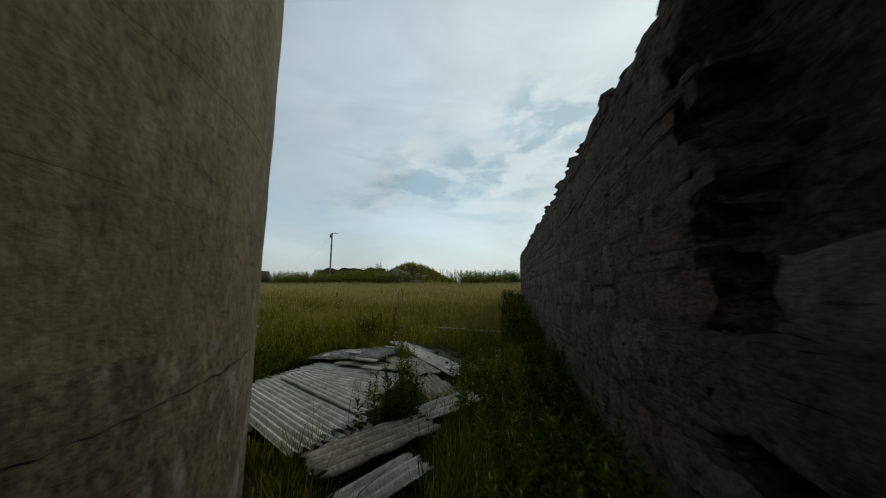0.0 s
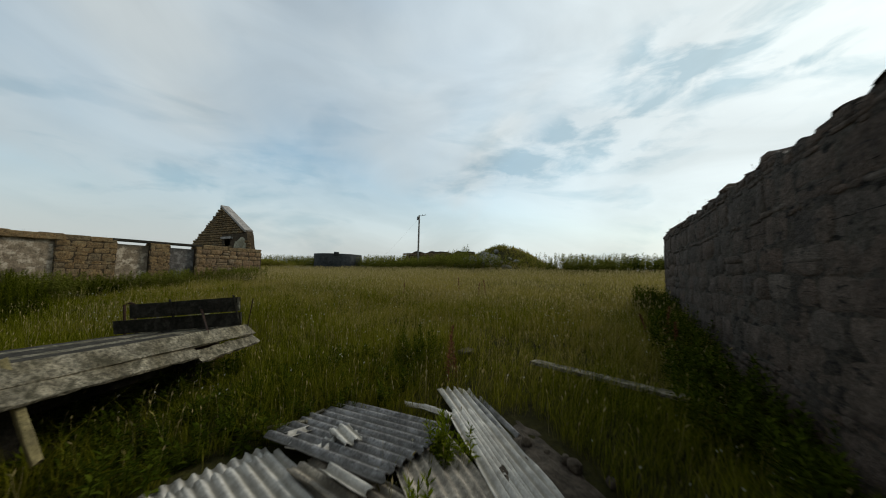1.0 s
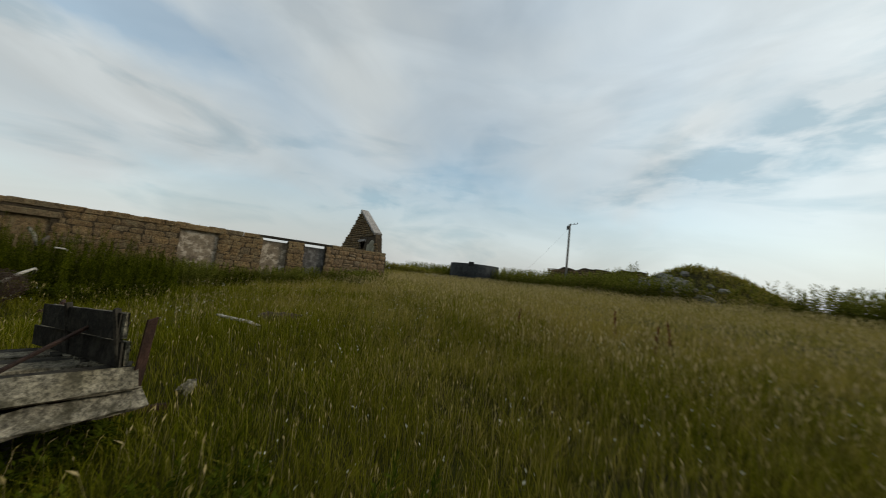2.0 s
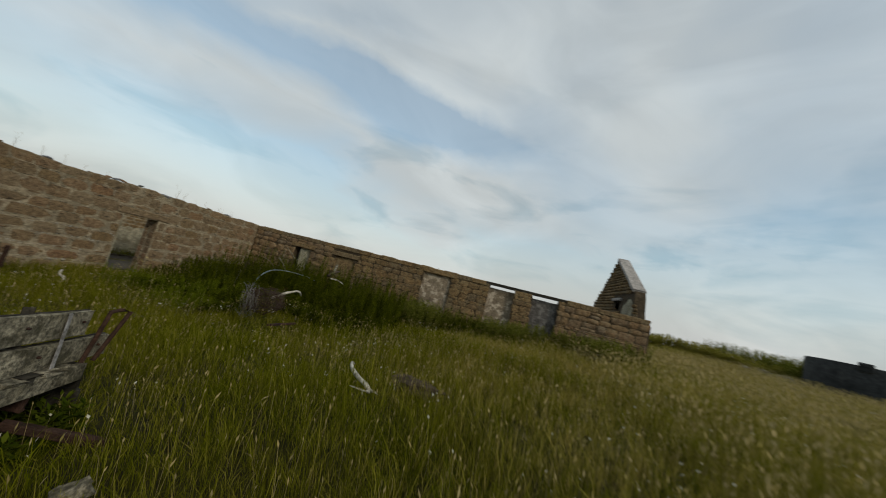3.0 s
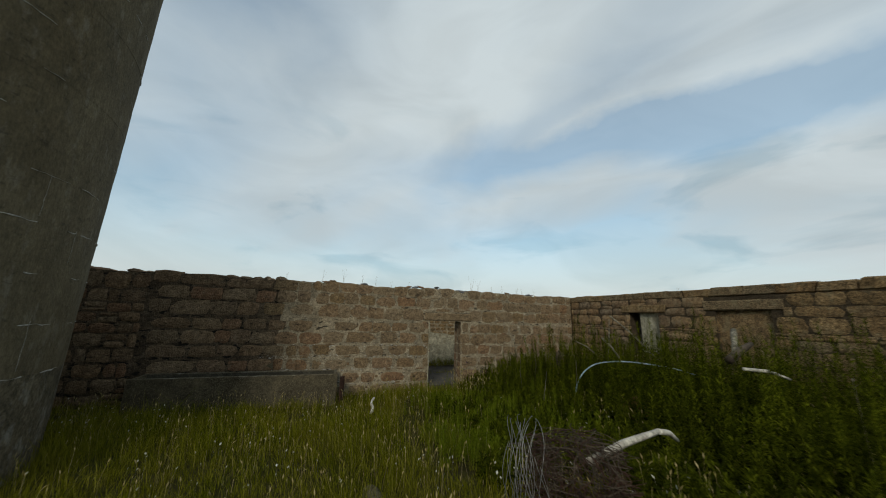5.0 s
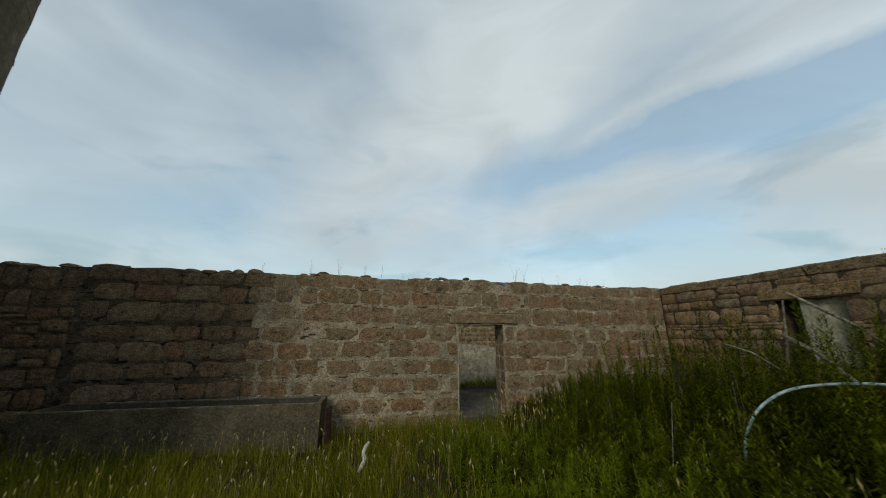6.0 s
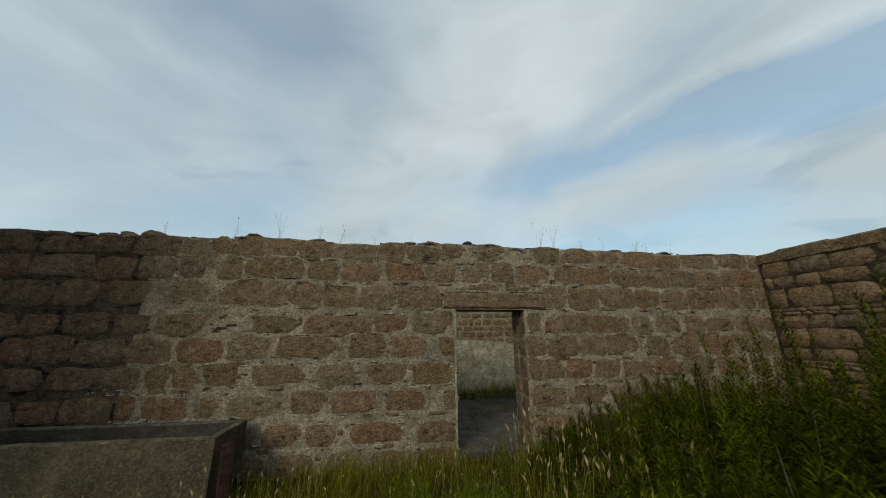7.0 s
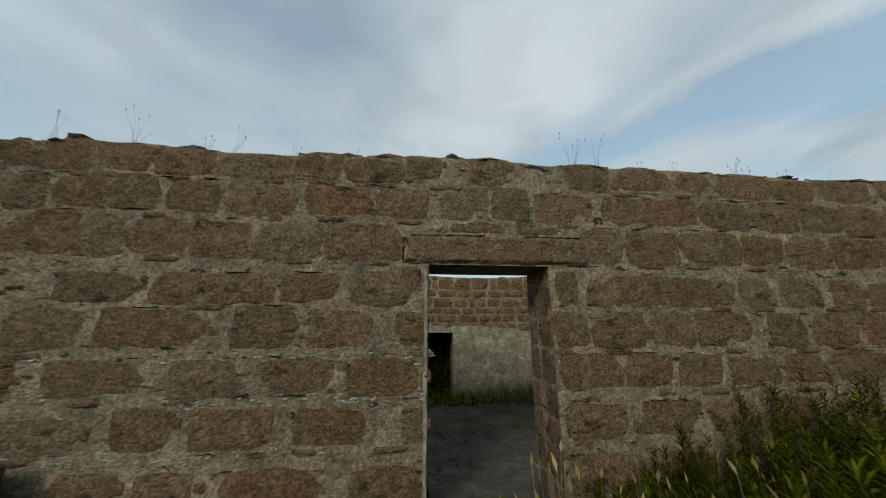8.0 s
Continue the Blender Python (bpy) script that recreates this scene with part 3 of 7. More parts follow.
def lay_courses(u0, u1, base, top, rnd, heights, widths, blocked, gap, pinned=0.0):
    """Rows of stones from base up to the wall's top: centre u, centre z, width, height."""
    laid = []
    z = base
    while z < top(0.5 * (u0 + u1)) - 0.06:
        thin = rnd.random() < pinned
        h = rnd.uniform(0.05, 0.10) if thin else rnd.uniform(*heights)
        peak = top(0.5 * (u0 + u1))
        if peak - (z + h) < heights[0] * 0.55:
            h = peak - z
        u = u0 - rnd.uniform(0, 0.3)
        while u < u1:
            w = rnd.uniform(0.12, 0.35) if thin else rnd.uniform(*widths) * (1.0 if rnd.random() > 0.18 else 0.55)
            a, b = max(u, u0), min(u + w, u1)
            u += w
            pieces = [(a, b)]
            for p, q, c, d in blocked:
                if z + h * 0.8 > c and z + h * 0.2 < d:
                    cutup = []
                    for s, e in pieces:
                        if e <= p or s >= q:
                            cutup.append((s, e))
                        else:
                            if s < p:
                                cutup.append((s, p))
                            if e > q:
                                cutup.append((q, e))
                    pieces = cutup
            for s, e in pieces:
                if e - s < 0.1:
                    continue
                lift = (top(0.5 * (s + e)) - peak) * soft(base, peak, z + h / 2)
                split = rnd.random() < 0.13 and h > 0.22
                if split:
                    k = rnd.uniform(0.35, 0.65)
                    laid.append(((s + e) / 2, z + h * k / 2 + lift, e - s - gap, h * k - gap))
                    laid.append(((s + e) / 2, z + h * (1 + k) / 2 + lift, e - s - gap, h * (1 - k) - gap))
                else:
                    laid.append(((s + e) / 2, z + h / 2 + lift + rnd.uniform(-0.008, 0.008), e - s - gap * rnd.uniform(0.6, 1.6), h - gap * rnd.uniform(0.6, 1.6)))
        z += h
    return laid


def face_stones(wall, laid, mat, rnd, proud, nearest, joined_mat, side=0.0, flip=False):
    """Stones of a wall's face: those nearest the middle of the way singly, the others as one mesh."""
    laid = sorted(laid, key=lambda s: abs(s[0] - nearest))
    single, rest = laid[:300], laid[300:]
    turn = Matrix.Rotation(math.pi, 4, "Z") if flip else Matrix.Identity(4)
    for u, z, w, h in single:
        ob = new("stone", stone_mesh(mat, rnd.randrange(len(STONES))))
        ob.parent = wall
        ob.matrix_basis = Matrix.Translation((u, side, z)) @ turn @ Matrix.Rotation(rnd.uniform(-0.02, 0.02), 4, "Y") @ Matrix.Diagonal((w, rnd.uniform(*proud), h, 1))
    if rest:
        verts, faces = [], []
        for u, z, w, h in rest:
            vs, fs = STONES[rnd.randrange(len(STONES))]
            n, p, q = len(verts), rnd.uniform(*proud), (-1 if flip else 1)
            verts += [(u + q * x * w, side + q * y * p, z + k * h) for x, y, k in vs]
            faces += [tuple(n + i for i in f) for f in fs]
        ob = new("far_stones", mesh_of("far_stones", verts, faces, joined_mat, True))
        ob.parent = wall
        tagged(ob, kind="stuff")


def uneven_top(level, amount, seed, scale=0.9):
    return lambda u: level + amount * noise.noise((u * scale, seed * 3.7, 0)) + 0.5 * amount * noise.noise((u * scale * 3.3, seed, 4))


def cap_stones(wall, u0, u1, top, thick, rnd, mat, size=(0.18, 0.5), tall=(0.05, 0.13), gaps=0.15, rough=0.4):
    """Loose, uneven stones along the top."""
    u = u0
    while u < u1:
        w = rnd.uniform(*size)
        if rnd.random() > gaps:
            h = rnd.uniform(*tall)
            for q in (-0.78, -0.26):
                bm = bmesh.new()
                rough_lump(bm, (0, 0, 0), (w * 0.54, thick * 0.29, h), rnd.randrange(999), 2, rough)
                part("coping_stone", bm, mat, wall, m=Matrix.Translation((u + w / 2 + rnd.uniform(-0.05, 0.05), thick * q, top(u + w / 2) + h * rnd.uniform(0.0, 0.35))) @ Matrix.Rotation(rnd.uniform(-0.25, 0.25), 4, "Y"))
        u += w + 0.01


def place_wall(name, label, core, m):
    ob = new(name, core)
    ob.matrix_basis = m
    return tagged(ob, label, "stone wall", kind="structure")


# the wall with the doorway; along x, facing the yard (north)
SOUTH_Y, SOUTH_T = -3.5, 0.58
DOOR = (-14.83, -13.73, -0.6, 2.0)
rnd = random.Random(11)
south_top = uneven_top(3.02, 0.05, 1)
SPLIT = -9.3
south = place_wall("wall_south", "pink granite rubble wall with pale lime mortar, roofless and ragged at the top",
                   wall_core("wall_south", -19.46, SPLIT, -0.6, south_top, SOUTH_T, [DOOR], MORTAR, step=0.045, seed=1, uneven=0.011), pose(0, SOUTH_Y, 0))
south_old = place_wall("wall_south_old", "dark stained unpointed stretch of granite wall behind the trough",
                       wall_core("wall_south_old", SPLIT, 1.6, -0.6, south_top, SOUTH_T, [], OLD_MORTAR, step=0.07, seed=1, uneven=0.012), pose(0, SOUTH_Y, 0))
# laid from the coping down
new_stones, old_stones = [], []


def course(z0, z1, *ends):
    """One course of the wall: its bed, its top, and where each stone in it begins and ends."""
    for a, b in zip(ends[::2], ends[1::2]):
        peak = south_top((a + b) / 2) - 3.02
        z, h = (z0 + z1) / 2 + peak * soft(1.5, 3.0, z1) + rnd.uniform(-0.015, 0.015), z1 - z0 + rnd.uniform(-0.03, 0.03)
        more = 0.054 if z0 > 1.2 else 0.032
        stone = ((a + b) / 2, z, b - a + more, h + more * 0.75)
        (old_stones if (a + b) / 2 + rnd.uniform(-0.9, 0.9) > SPLIT else new_stones).append(stone)
        if rnd.random() < 0.45 and b < SPLIT:
            new_stones.append((a - 0.03 + rnd.uniform(-0.02, 0.02), z + rnd.uniform(-0.1, 0.1), rnd.uniform(0.06, 0.11), rnd.uniform(0.05, 0.12)))
        if rnd.random() < 0.5 and b < SPLIT:
            new_stones.append(((a + b) / 2 + rnd.uniform(-0.2, 0.2), z0 - 0.03, rnd.uniform(0.12, 0.3), 0.05))


course(2.77, 3.01, -19.24, -18.6, -18.54, -17.86, -17.86, -17.3, -17.32, -16.68, -16.64, -16.23, -16.19, -15.57, -15.54, -15.08, -14.47, -14.07, -13.85, -13.53, -13.51, -12.92, -12.9, -12.5, -12.48, -11.81, -11.79, -11.32, -11.26, -10.83, -10.79, -10.33, -10.3, -10.08, -10, -9.68, -9.64, -9.03, -9, -8.33, -8.3, -7.88, -7.85, -6.84, -6.8, -6.26)
course(2.42, 2.71, -19.3, -18.95, -18.93, -18.6, -18.57, -18.1, -18.1, -17.58, -17.56, -17.01, -17, -16.45, -16.42, -15.82, -15.81, -15.43, -15.33, -14.74, -14.67, -14.32, -14.28, -13.85, -13.7, -13.25, -13.2, -12.61, -12.53, -11.94, -11.9, -11.46, -11.38, -11.02, -10.96, -10.57, -10.52, -10.19, -10, -9.7, -9.65, -9.18, -9.1, -8.65, -8.6, -7.82, -7.79, -7.1, -7.05, -6.4)
course(2.04, 2.36, -19.2, -18.95, -18.93, -18.4, -18.36, -17.85, -17.83, -17.31, -17.3, -16.84, -16.84, -16.15, -16.14, -15.63, -15.59, -15.16, -13.5, -12.82, -12.79, -12.22, -12.18, -11.71, -11.69, -11.21, -11.18, -10.84, -10.81, -10.3, -10.11, -9.52, -9.35, -8.86, -8.72, -8.25, -8.2, -7.59, -7.55, -6.75, -6.7, -6.3)
course(1.65, 1.90, -19.3, -18.7, -18.65, -18.08, -18.04, -17.72, -17.58, -17.18, -17.02, -16.72, -16.64, -16.46, -16.44, -15.98, -15.94, -15.45, -15.43, -15.18, -13.61, -13.04, -12.98, -12.5, -12.42, -11.89, -11.84, -11.5, -11.41, -10.78, -10.17, -9.55, -9.45, -9.06, -8.98, -8.42, -8.34, -7.95, -7.9, -7.25, -7.2, -6.4)
course(1.28, 1.59, -19.3, -18.62, -18.55, -17.95, -17.88, -17.41, -17.31, -16.92, -16.76, -16.21, -16.17, -15.75, -15.68, -15.2, -15.12, -14.85, -13.68, -13.46, -13.28, -12.76, -12.66, -12.16, -11.96, -11.15, -11.07, -10.51, -9.2, -8.64, -8.62, -8.17, -8.14, -7.82, -10.45, -9.85, -9.78, -9.25, -7.78, -7.1, -7, -6.4)
course(0.94, 1.22, -19.2, -18.8, -18.75, -18.15, -18.1, -17.5, -17.45, -17, -16.95, -16.43, -16.39, -15.95, -15.91, -15.46, -15.43, -14.85, -13.67, -13.07, -13, -12.42, -12.26, -11.74, -11.58, -10.85, -10.68, -10.25, -10.17, -9.88, -9.82, -9.55, -9.49, -8.98, -8.97, -8.44, -8.36, -7.92, -7.88, -7.3, -7.25, -6.4)
course(0.57, 0.84, -19.3, -18.6, -18.55, -17.95, -17.85, -17.35, -17.25, -16.75, -16.65, -16.15, -16.05, -15.55, -15.45, -14.9, -13.7, -13.54, -13.26, -12.69, -12.57, -11.96, -11.84, -11.4, -11.22, -10.6, -10.46, -10.27, -10.15, -9.59, -9.5, -9.28, -9.24, -8.69, -8.64, -8.21, -8.15, -7.55, -7.5, -6.5)
course(0.18, 0.44, -19.2, -18.4, -18.3, -17.7, -17.6, -16.95, -16.85, -16.35, -16.25, -15.65, -15.55, -14.9, -13.7, -13.14, -12.95, -12.24, -12.06, -11.65, -11.55, -11.1, -11, -10.4, -10.3, -9.75, -9.65, -9.2, -9.15, -8.6, -8.5, -7.95, -7.85, -7.2, -7.1, -6.5)
course(-0.2, 0.1, -19.1, -18.45, -18.35, -17.85, -17.75, -17.15, -17.0, -16.45, -16.3, -15.75, -15.6, -14.9, -13.7, -13.15, -13.0, -12.55, -12.4, -11.95, -11.8, -11.35, -11.2, -10.65, -10.5, -9.95, -9.85, -9.4, -9.3, -8.75, -8.65, -8.05, -7.95, -7.35, -7.2, -6.45)
for a, b, z0, z1 in ((-15.1, -14.87, 1.62, 1.98), (-15.1, -14.87, 0.55, 0.86), (-15.14, -14.87, 0.18, 0.45), (-13.68, -13.46, 1.72, 1.98), (-15.45, -15.15, 2.04, 2.30), (-14.42, -13.9, 2.30, 2.39), (-15.0, -14.5, 2.30, 2.38)):
    new_stones.append(((a + b) / 2, (z0 + z1) / 2, b - a, z1 - z0))
for z0, z1 in ((2.77, 3.0), (2.42, 2.71), (2.04, 2.36), (1.65, 1.90), (1.28, 1.59), (0.94, 1.22), (0.57, 0.84)):
    new_stones.append((-19.36, (z0 + z1) / 2, 0.24, z1 - z0 + 0.05))
old_stones += lay_courses(-6.2, 1.0, -0.22, south_top, rnd, (0.24, 0.36), (0.35, 0.66), [], 0.03)
old_stones = [(u, z, w + 0.02, h + 0.01) for u, z, w, h in old_stones]
face_stones(south, new_stones, GRANITE, rnd, (0.012, 0.026), -13.0, JOINED_STONE)
face_stones(south_old, old_stones, OLD_STONE, rnd, (0.02, 0.045), -9.0, JOINED_STONE)
# black rods on the face stand in for shade inside open joints
for u, z, w, h in rnd.sample([q for q in new_stones if q[2] > 0.25 and q[1] > 0.5], 60):
    run = w * rnd.uniform(0.25, 0.7)
    a, level = u + rnd.uniform(-0.5, 0.5) * (w - run) - run / 2, z + h * rnd.choice((-0.50, 0.50))
    n = max(5, int(run / 0.04))
    bm = bmesh.new()
    tube(bm, [(a + run * i / n, 0.004 + 0.004 * noise.noise((a + i * 0.4, z, 2)), level + 0.010 * noise.noise((a + i * 0.8, z, 5))) for i in range(n + 1)],
         [0.001 + 0.013 * abs(noise.noise((a + i * 0.37, z, 9))) * math.sin(math.pi * i / n) for i in range(n + 1)], 6)
    part("open_joint", bm, JOINT_SHADE, south, "black rod standing in for the shade of an open joint between stones")
crumbs = bmesh.new()
for u, z, w, h in new_stones:
    if w > 0.25 and z < 1.6 and -14.9 < u < SPLIT + 0.2:
        for _ in range(rnd.randrange(0, 30)):
            s = rnd.uniform(0.004, 0.012)
            rough_lump(crumbs, (u + rnd.uniform(-0.55, 0.55) * w, 0.0, z - h * 0.52 + rnd.gauss(0, 0.03)), (s * rnd.uniform(1, 4.5), 0.009, s), rnd.randrange(9999), 1, 0.9)
tagged(part("lime_crumbs", crumbs, LIME, south, "white lime crumbs left along the joints"), kind="stuff")
cap_stones(south, -19.4, SPLIT, south_top, SOUTH_T, rnd, GRANITE, size=(0.15, 0.45), tall=(0.02, 0.05), gaps=0.55)
cap_stones(south_old, SPLIT, 1.0, south_top, SOUTH_T, rnd, OLD_STONE, size=(0.2, 0.5), tall=(0.03, 0.09), gaps=0.4)
for k, (x, w) in enumerate(((-10.58, 0.16), (-11.54, 0.13), (-12.97, 0.12), (-13.22, 0.13), (-13.42, 0.12), (-13.96, 0.10), (-16.7, 0.12), (-17.6, 0.14))):
    bm = bmesh.new()
    rough_lump(bm, (0, 0, 0), (w, w * 0.8, 0.035), 70 + k, 2, 0.5)
    part("slate_slab", bm, SLATE if k % 2 else OLD_STONE, south, "dark loose slab on the wall top", m=pose(x, -0.14, south_top(x) + 0.05, rnd.uniform(-8, 8), rnd.uniform(-12, 12), rnd.uniform(0, 90)))
bm = bmesh.new()
rough_lump(bm, (-14.8, -0.2, 3.0), (0.28, 0.22, 0.07), 8, 2, 0.25)
part("slate_slab", bm, SLATE, south, "blue-grey slab bedded on the wall top")
bm = bmesh.new()
bmesh.ops.create_cone(bm, cap_ends=True, segments=3, radius1=0.11, radius2=0.09, depth=0.04)
part("pinning_stone", bm, TROUGH, south_old, "pale triangular pinning stone", m=pose(-9.22, 0.02, 0.70, 90, 0, 0) @ Matrix.Rotation(0.5, 4, "Z"))
bm = bmesh.new()
bar(bm, (-15.18, -0.092, 2.135), (-13.52, -0.092, 2.135), 0.25, 0.25, jag=0.008, segs=12, seed=3)
part("stone_lintel", bm, GRANITE, south, "long dressed granite lintel over the doorway")
# the same black rods, as joint shade round the lintel
for k, (p, q) in enumerate((((-15.16, 2.272), (-14.62, 2.276)), ((-14.25, 2.275), (-13.56, 2.27)), ((-15.20, 2.03), (-15.20, 2.25)), ((-13.50, 2.02), (-13.50, 2.25)), ((-15.3, 2.005), (-15.0, 2.0)))):
    bm = bmesh.new()
    tube(bm, [(p[0] + (q[0] - p[0]) * i / 14, 0.006, p[1] + (q[1] - p[1]) * i / 14 + 0.006 * noise.noise((i * 0.9, k, 4))) for i in range(15)],
         [0.002 + 0.011 * abs(noise.noise((i * 0.5, k * 3.1, 9))) for i in range(15)], 6)
    part("open_joint", bm, JOINT_SHADE, south, "black rod standing in for the shade of an open joint round the lintel")
bm = bmesh.new()
bar(bm, (-15.05, -0.36, 2.115), (-13.55, -0.36, 2.115), 0.40, 0.13, jag=0.006, segs=4, seed=4)
part("timber_lintel", bm, WOOD_DARK, south, "dark rotten timber lintel")

for side, x, flip in (("right", -14.83, 0), ("left", -13.73, 180)):
    z = -0.1
    while z < 1.9:
        h = rnd.uniform(0.22, 0.36)
        h = min(h, 1.97 - z)
        for a, b in ((0.02, rnd.uniform(0.22, 0.36)), (0.36, 0.56)):
            ob = new("jamb_stone", stone_mesh(OLD_STONE if side == "right" else GRANITE, rnd.randrange(len(STONES))))
            ob.parent = south
            turn = Matrix.Rotation(-math.pi / 2 if side == "right" else math.pi / 2, 4, "Z")
            ob.matrix_basis = Matrix.Translation((x, -(a + b) / 2, z + h / 2)) @ turn @ Matrix.Diagonal((b - a + 0.01, 0.012, h, 1))
        z += h

bm = bmesh.new()
bar(bm, (-13.715, 0.004, -0.2), (-13.705, 0.004, 1.96), 0.028, 0.03, up=(0, 1, 0), jag=0.006, segs=26, seed=77)
part("lime_arris", bm, PLASTER, south, "pale lime-rendered edge of the doorway")

# the long wall of blocked openings; local x runs south, facing the yard (east)
WEST_X, WEST_T = -19.46, 0.58
WEST = Matrix.Translation((WEST_X, 0, 0)) @ Matrix.Rotation(-math.pi / 2, 4, "Z")
OPEN_W = [(-7.40, -6.06, -0.4, 2.78), (-10.24, -9.11, -0.4, 2.93), (-12.08, -10.99, -0.4, 2.93), (0.0, 0.95, 1.3, 2.44), (-2.5, -1.45, 1.3, 2.49)]
rnd = random.Random(12)
west_top = uneven_top(2.83, 0.03, 2)
west = place_wall("wall_west", "brown rubble stone wall with blocked openings under timber lintels",
                  wall_core("wall_west", -15.54, 4.07, -0.4, west_top, WEST_T, OPEN_W, RUBBLE_MORTAR, seed=2), WEST)
lint_w = [(a - 0.2, b + 0.2, d, d + 0.16) for a, b, c, d in OPEN_W]
laid = lay_courses(-15.5, 3.46, 0.4, west_top, rnd, (0.16, 0.34), (0.26, 0.72), OPEN_W + lint_w, -0.012, 0.25)
face_stones(west, laid, RUBBLE_STONE, rnd, (0.014, 0.036), -6.0, JOINED_STONE)
cap_row = []
u = -15.5
while u < 3.9:
    w = rnd.uniform(0.35, 0.75)
    a, b = u, min(u + w, 4.05)
    u += w
    if b > -12.3 and a < -8.95:
        if a < -12.3:
            b = -12.3
        elif b > -8.95:
            a = -8.95
        else:
            continue
    if b - a > 0.15:
        bm = bmesh.new()
        h = 0.21 + rnd.uniform(-0.02, 0.02)
        bar(bm, (a + 0.012, -0.28, 2.83 + h / 2), (b - 0.012, -0.28, 2.83 + h / 2), 0.60, h, jag=0.012, segs=3, seed=int(a * 100))
        part("coping_block", bm, RUBBLE_STONE, west)
for k, (a, b, c, d) in enumerate(OPEN_W):
    if k in (1, 2):
        continue
    bm = bmesh.new()
    bar(bm, (a - 0.24, -0.1, d + 0.12), (b + 0.24, -0.1, d + 0.12), 0.26, 0.24, jag=0.008, segs=6, seed=20 + k)
    part("lintel", bm, RUBBLE_STONE, west)
bm = bmesh.new()
bar(bm, (-12.35, -0.26, 2.985), (-8.9, -0.26, 2.985), 0.5, 0.11, jag=0.006, segs=12, seed=24)
part("timber_beam", bm, WOOD_DARK, west, "dark timber beam over two blocked openings")
for a, b in ((-12.35, -12.08), (-10.99, -10.24), (-9.11, -8.93)):
    bm = bmesh.new()
    bar(bm, (a + 0.01, -0.28, 2.88), (b - 0.01, -0.28, 2.88), 0.58, 0.11, jag=0.008, segs=2, seed=25)
    part("coping_block", bm, RUBBLE_STONE, west)
for k, (gap, deep, mat, text) in enumerate([(0.0, 0.10, INFILL_PALE, "pale flaking masonry infill"), (0.12, 0.22, INFILL_PALE, "grey infill with pale lime patches"),
                                            (0.14, 0.22, INFILL_DARK, "dark slate-grey infill"), (0.0, 0.12, PLASTER, "pale cream rendered infill"), (0.0, 0.07, RUBBLE_STONE, "brown rendered infill")]):
    a, b, c, d = OPEN_W[k]
    if k == 3:
        b -= 0.32
    me = wall_core("infill", a - 0.02, b + 0.02, -0.4 if c < 0 else c - 0.05, uneven_top(d - gap, 0.012, 30 + k, 3), 0.22, [], mat, step=0.12, seed=5 + k, uneven=0.02)
    ob = new("infill", me)
    ob.parent = west
    ob.matrix_basis = Matrix.Translation((0, -deep, 0))
    tagged(ob, text)

# dark panel set deep, its colour standing in for the recess's shade
ob = new("infill", wall_core("infill", 0.60, 0.97, 1.25, uneven_top(2.44, 0.01, 50, 3), 0.15, [], INFILL_DARK, step=0.12, seed=19, uneven=0.01))
ob.parent = west
ob.matrix_basis = Matrix.Translation((0, -0.42, 0))
tagged(ob, "dark panel standing in for the shade at the back of a narrow recess")

# the wall beside the start; local x runs north, facing the yard (west)
EAST_X, EAST_T = 1.06, 0.6
EAST = Matrix.Translation((EAST_X, 0, 0)) @ Matrix.Rotation(math.pi / 2, 4, "Z")
rnd = random.Random(13)
east_top = uneven_top(3.23, 0.13, 3, 1.1)


def washed_out(u, z):
    """Pointing lost near the corner by the tower, sound further along, thin again at the ruined north end."""
    lost = float(soft(2.6, 0.6, u)) + 0.75 * float(soft(12.6, 14.6, u)) + 0.55 * float(soft(1.9, 1.0, u))
    rag = noise.noise((u * 4.2, z * 5.4, 7.0)) + 0.6 * noise.noise((u * 11.0, z * 13.0, 3.0))
    return (0.11 + 0.12 * float(soft(2.0, 1.3, u))) * float(soft(0.48, 0.72, lost * 0.72 + 0.52 * rag + 0.08))


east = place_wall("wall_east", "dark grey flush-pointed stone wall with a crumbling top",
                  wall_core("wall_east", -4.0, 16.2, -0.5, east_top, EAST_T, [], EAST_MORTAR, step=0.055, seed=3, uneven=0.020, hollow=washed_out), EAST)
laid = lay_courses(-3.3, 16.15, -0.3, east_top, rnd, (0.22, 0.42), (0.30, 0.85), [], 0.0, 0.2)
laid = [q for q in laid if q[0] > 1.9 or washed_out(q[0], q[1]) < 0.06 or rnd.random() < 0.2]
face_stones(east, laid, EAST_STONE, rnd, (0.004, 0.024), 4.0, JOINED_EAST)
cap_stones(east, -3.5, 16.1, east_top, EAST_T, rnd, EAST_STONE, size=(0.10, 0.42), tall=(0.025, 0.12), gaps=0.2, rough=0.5)

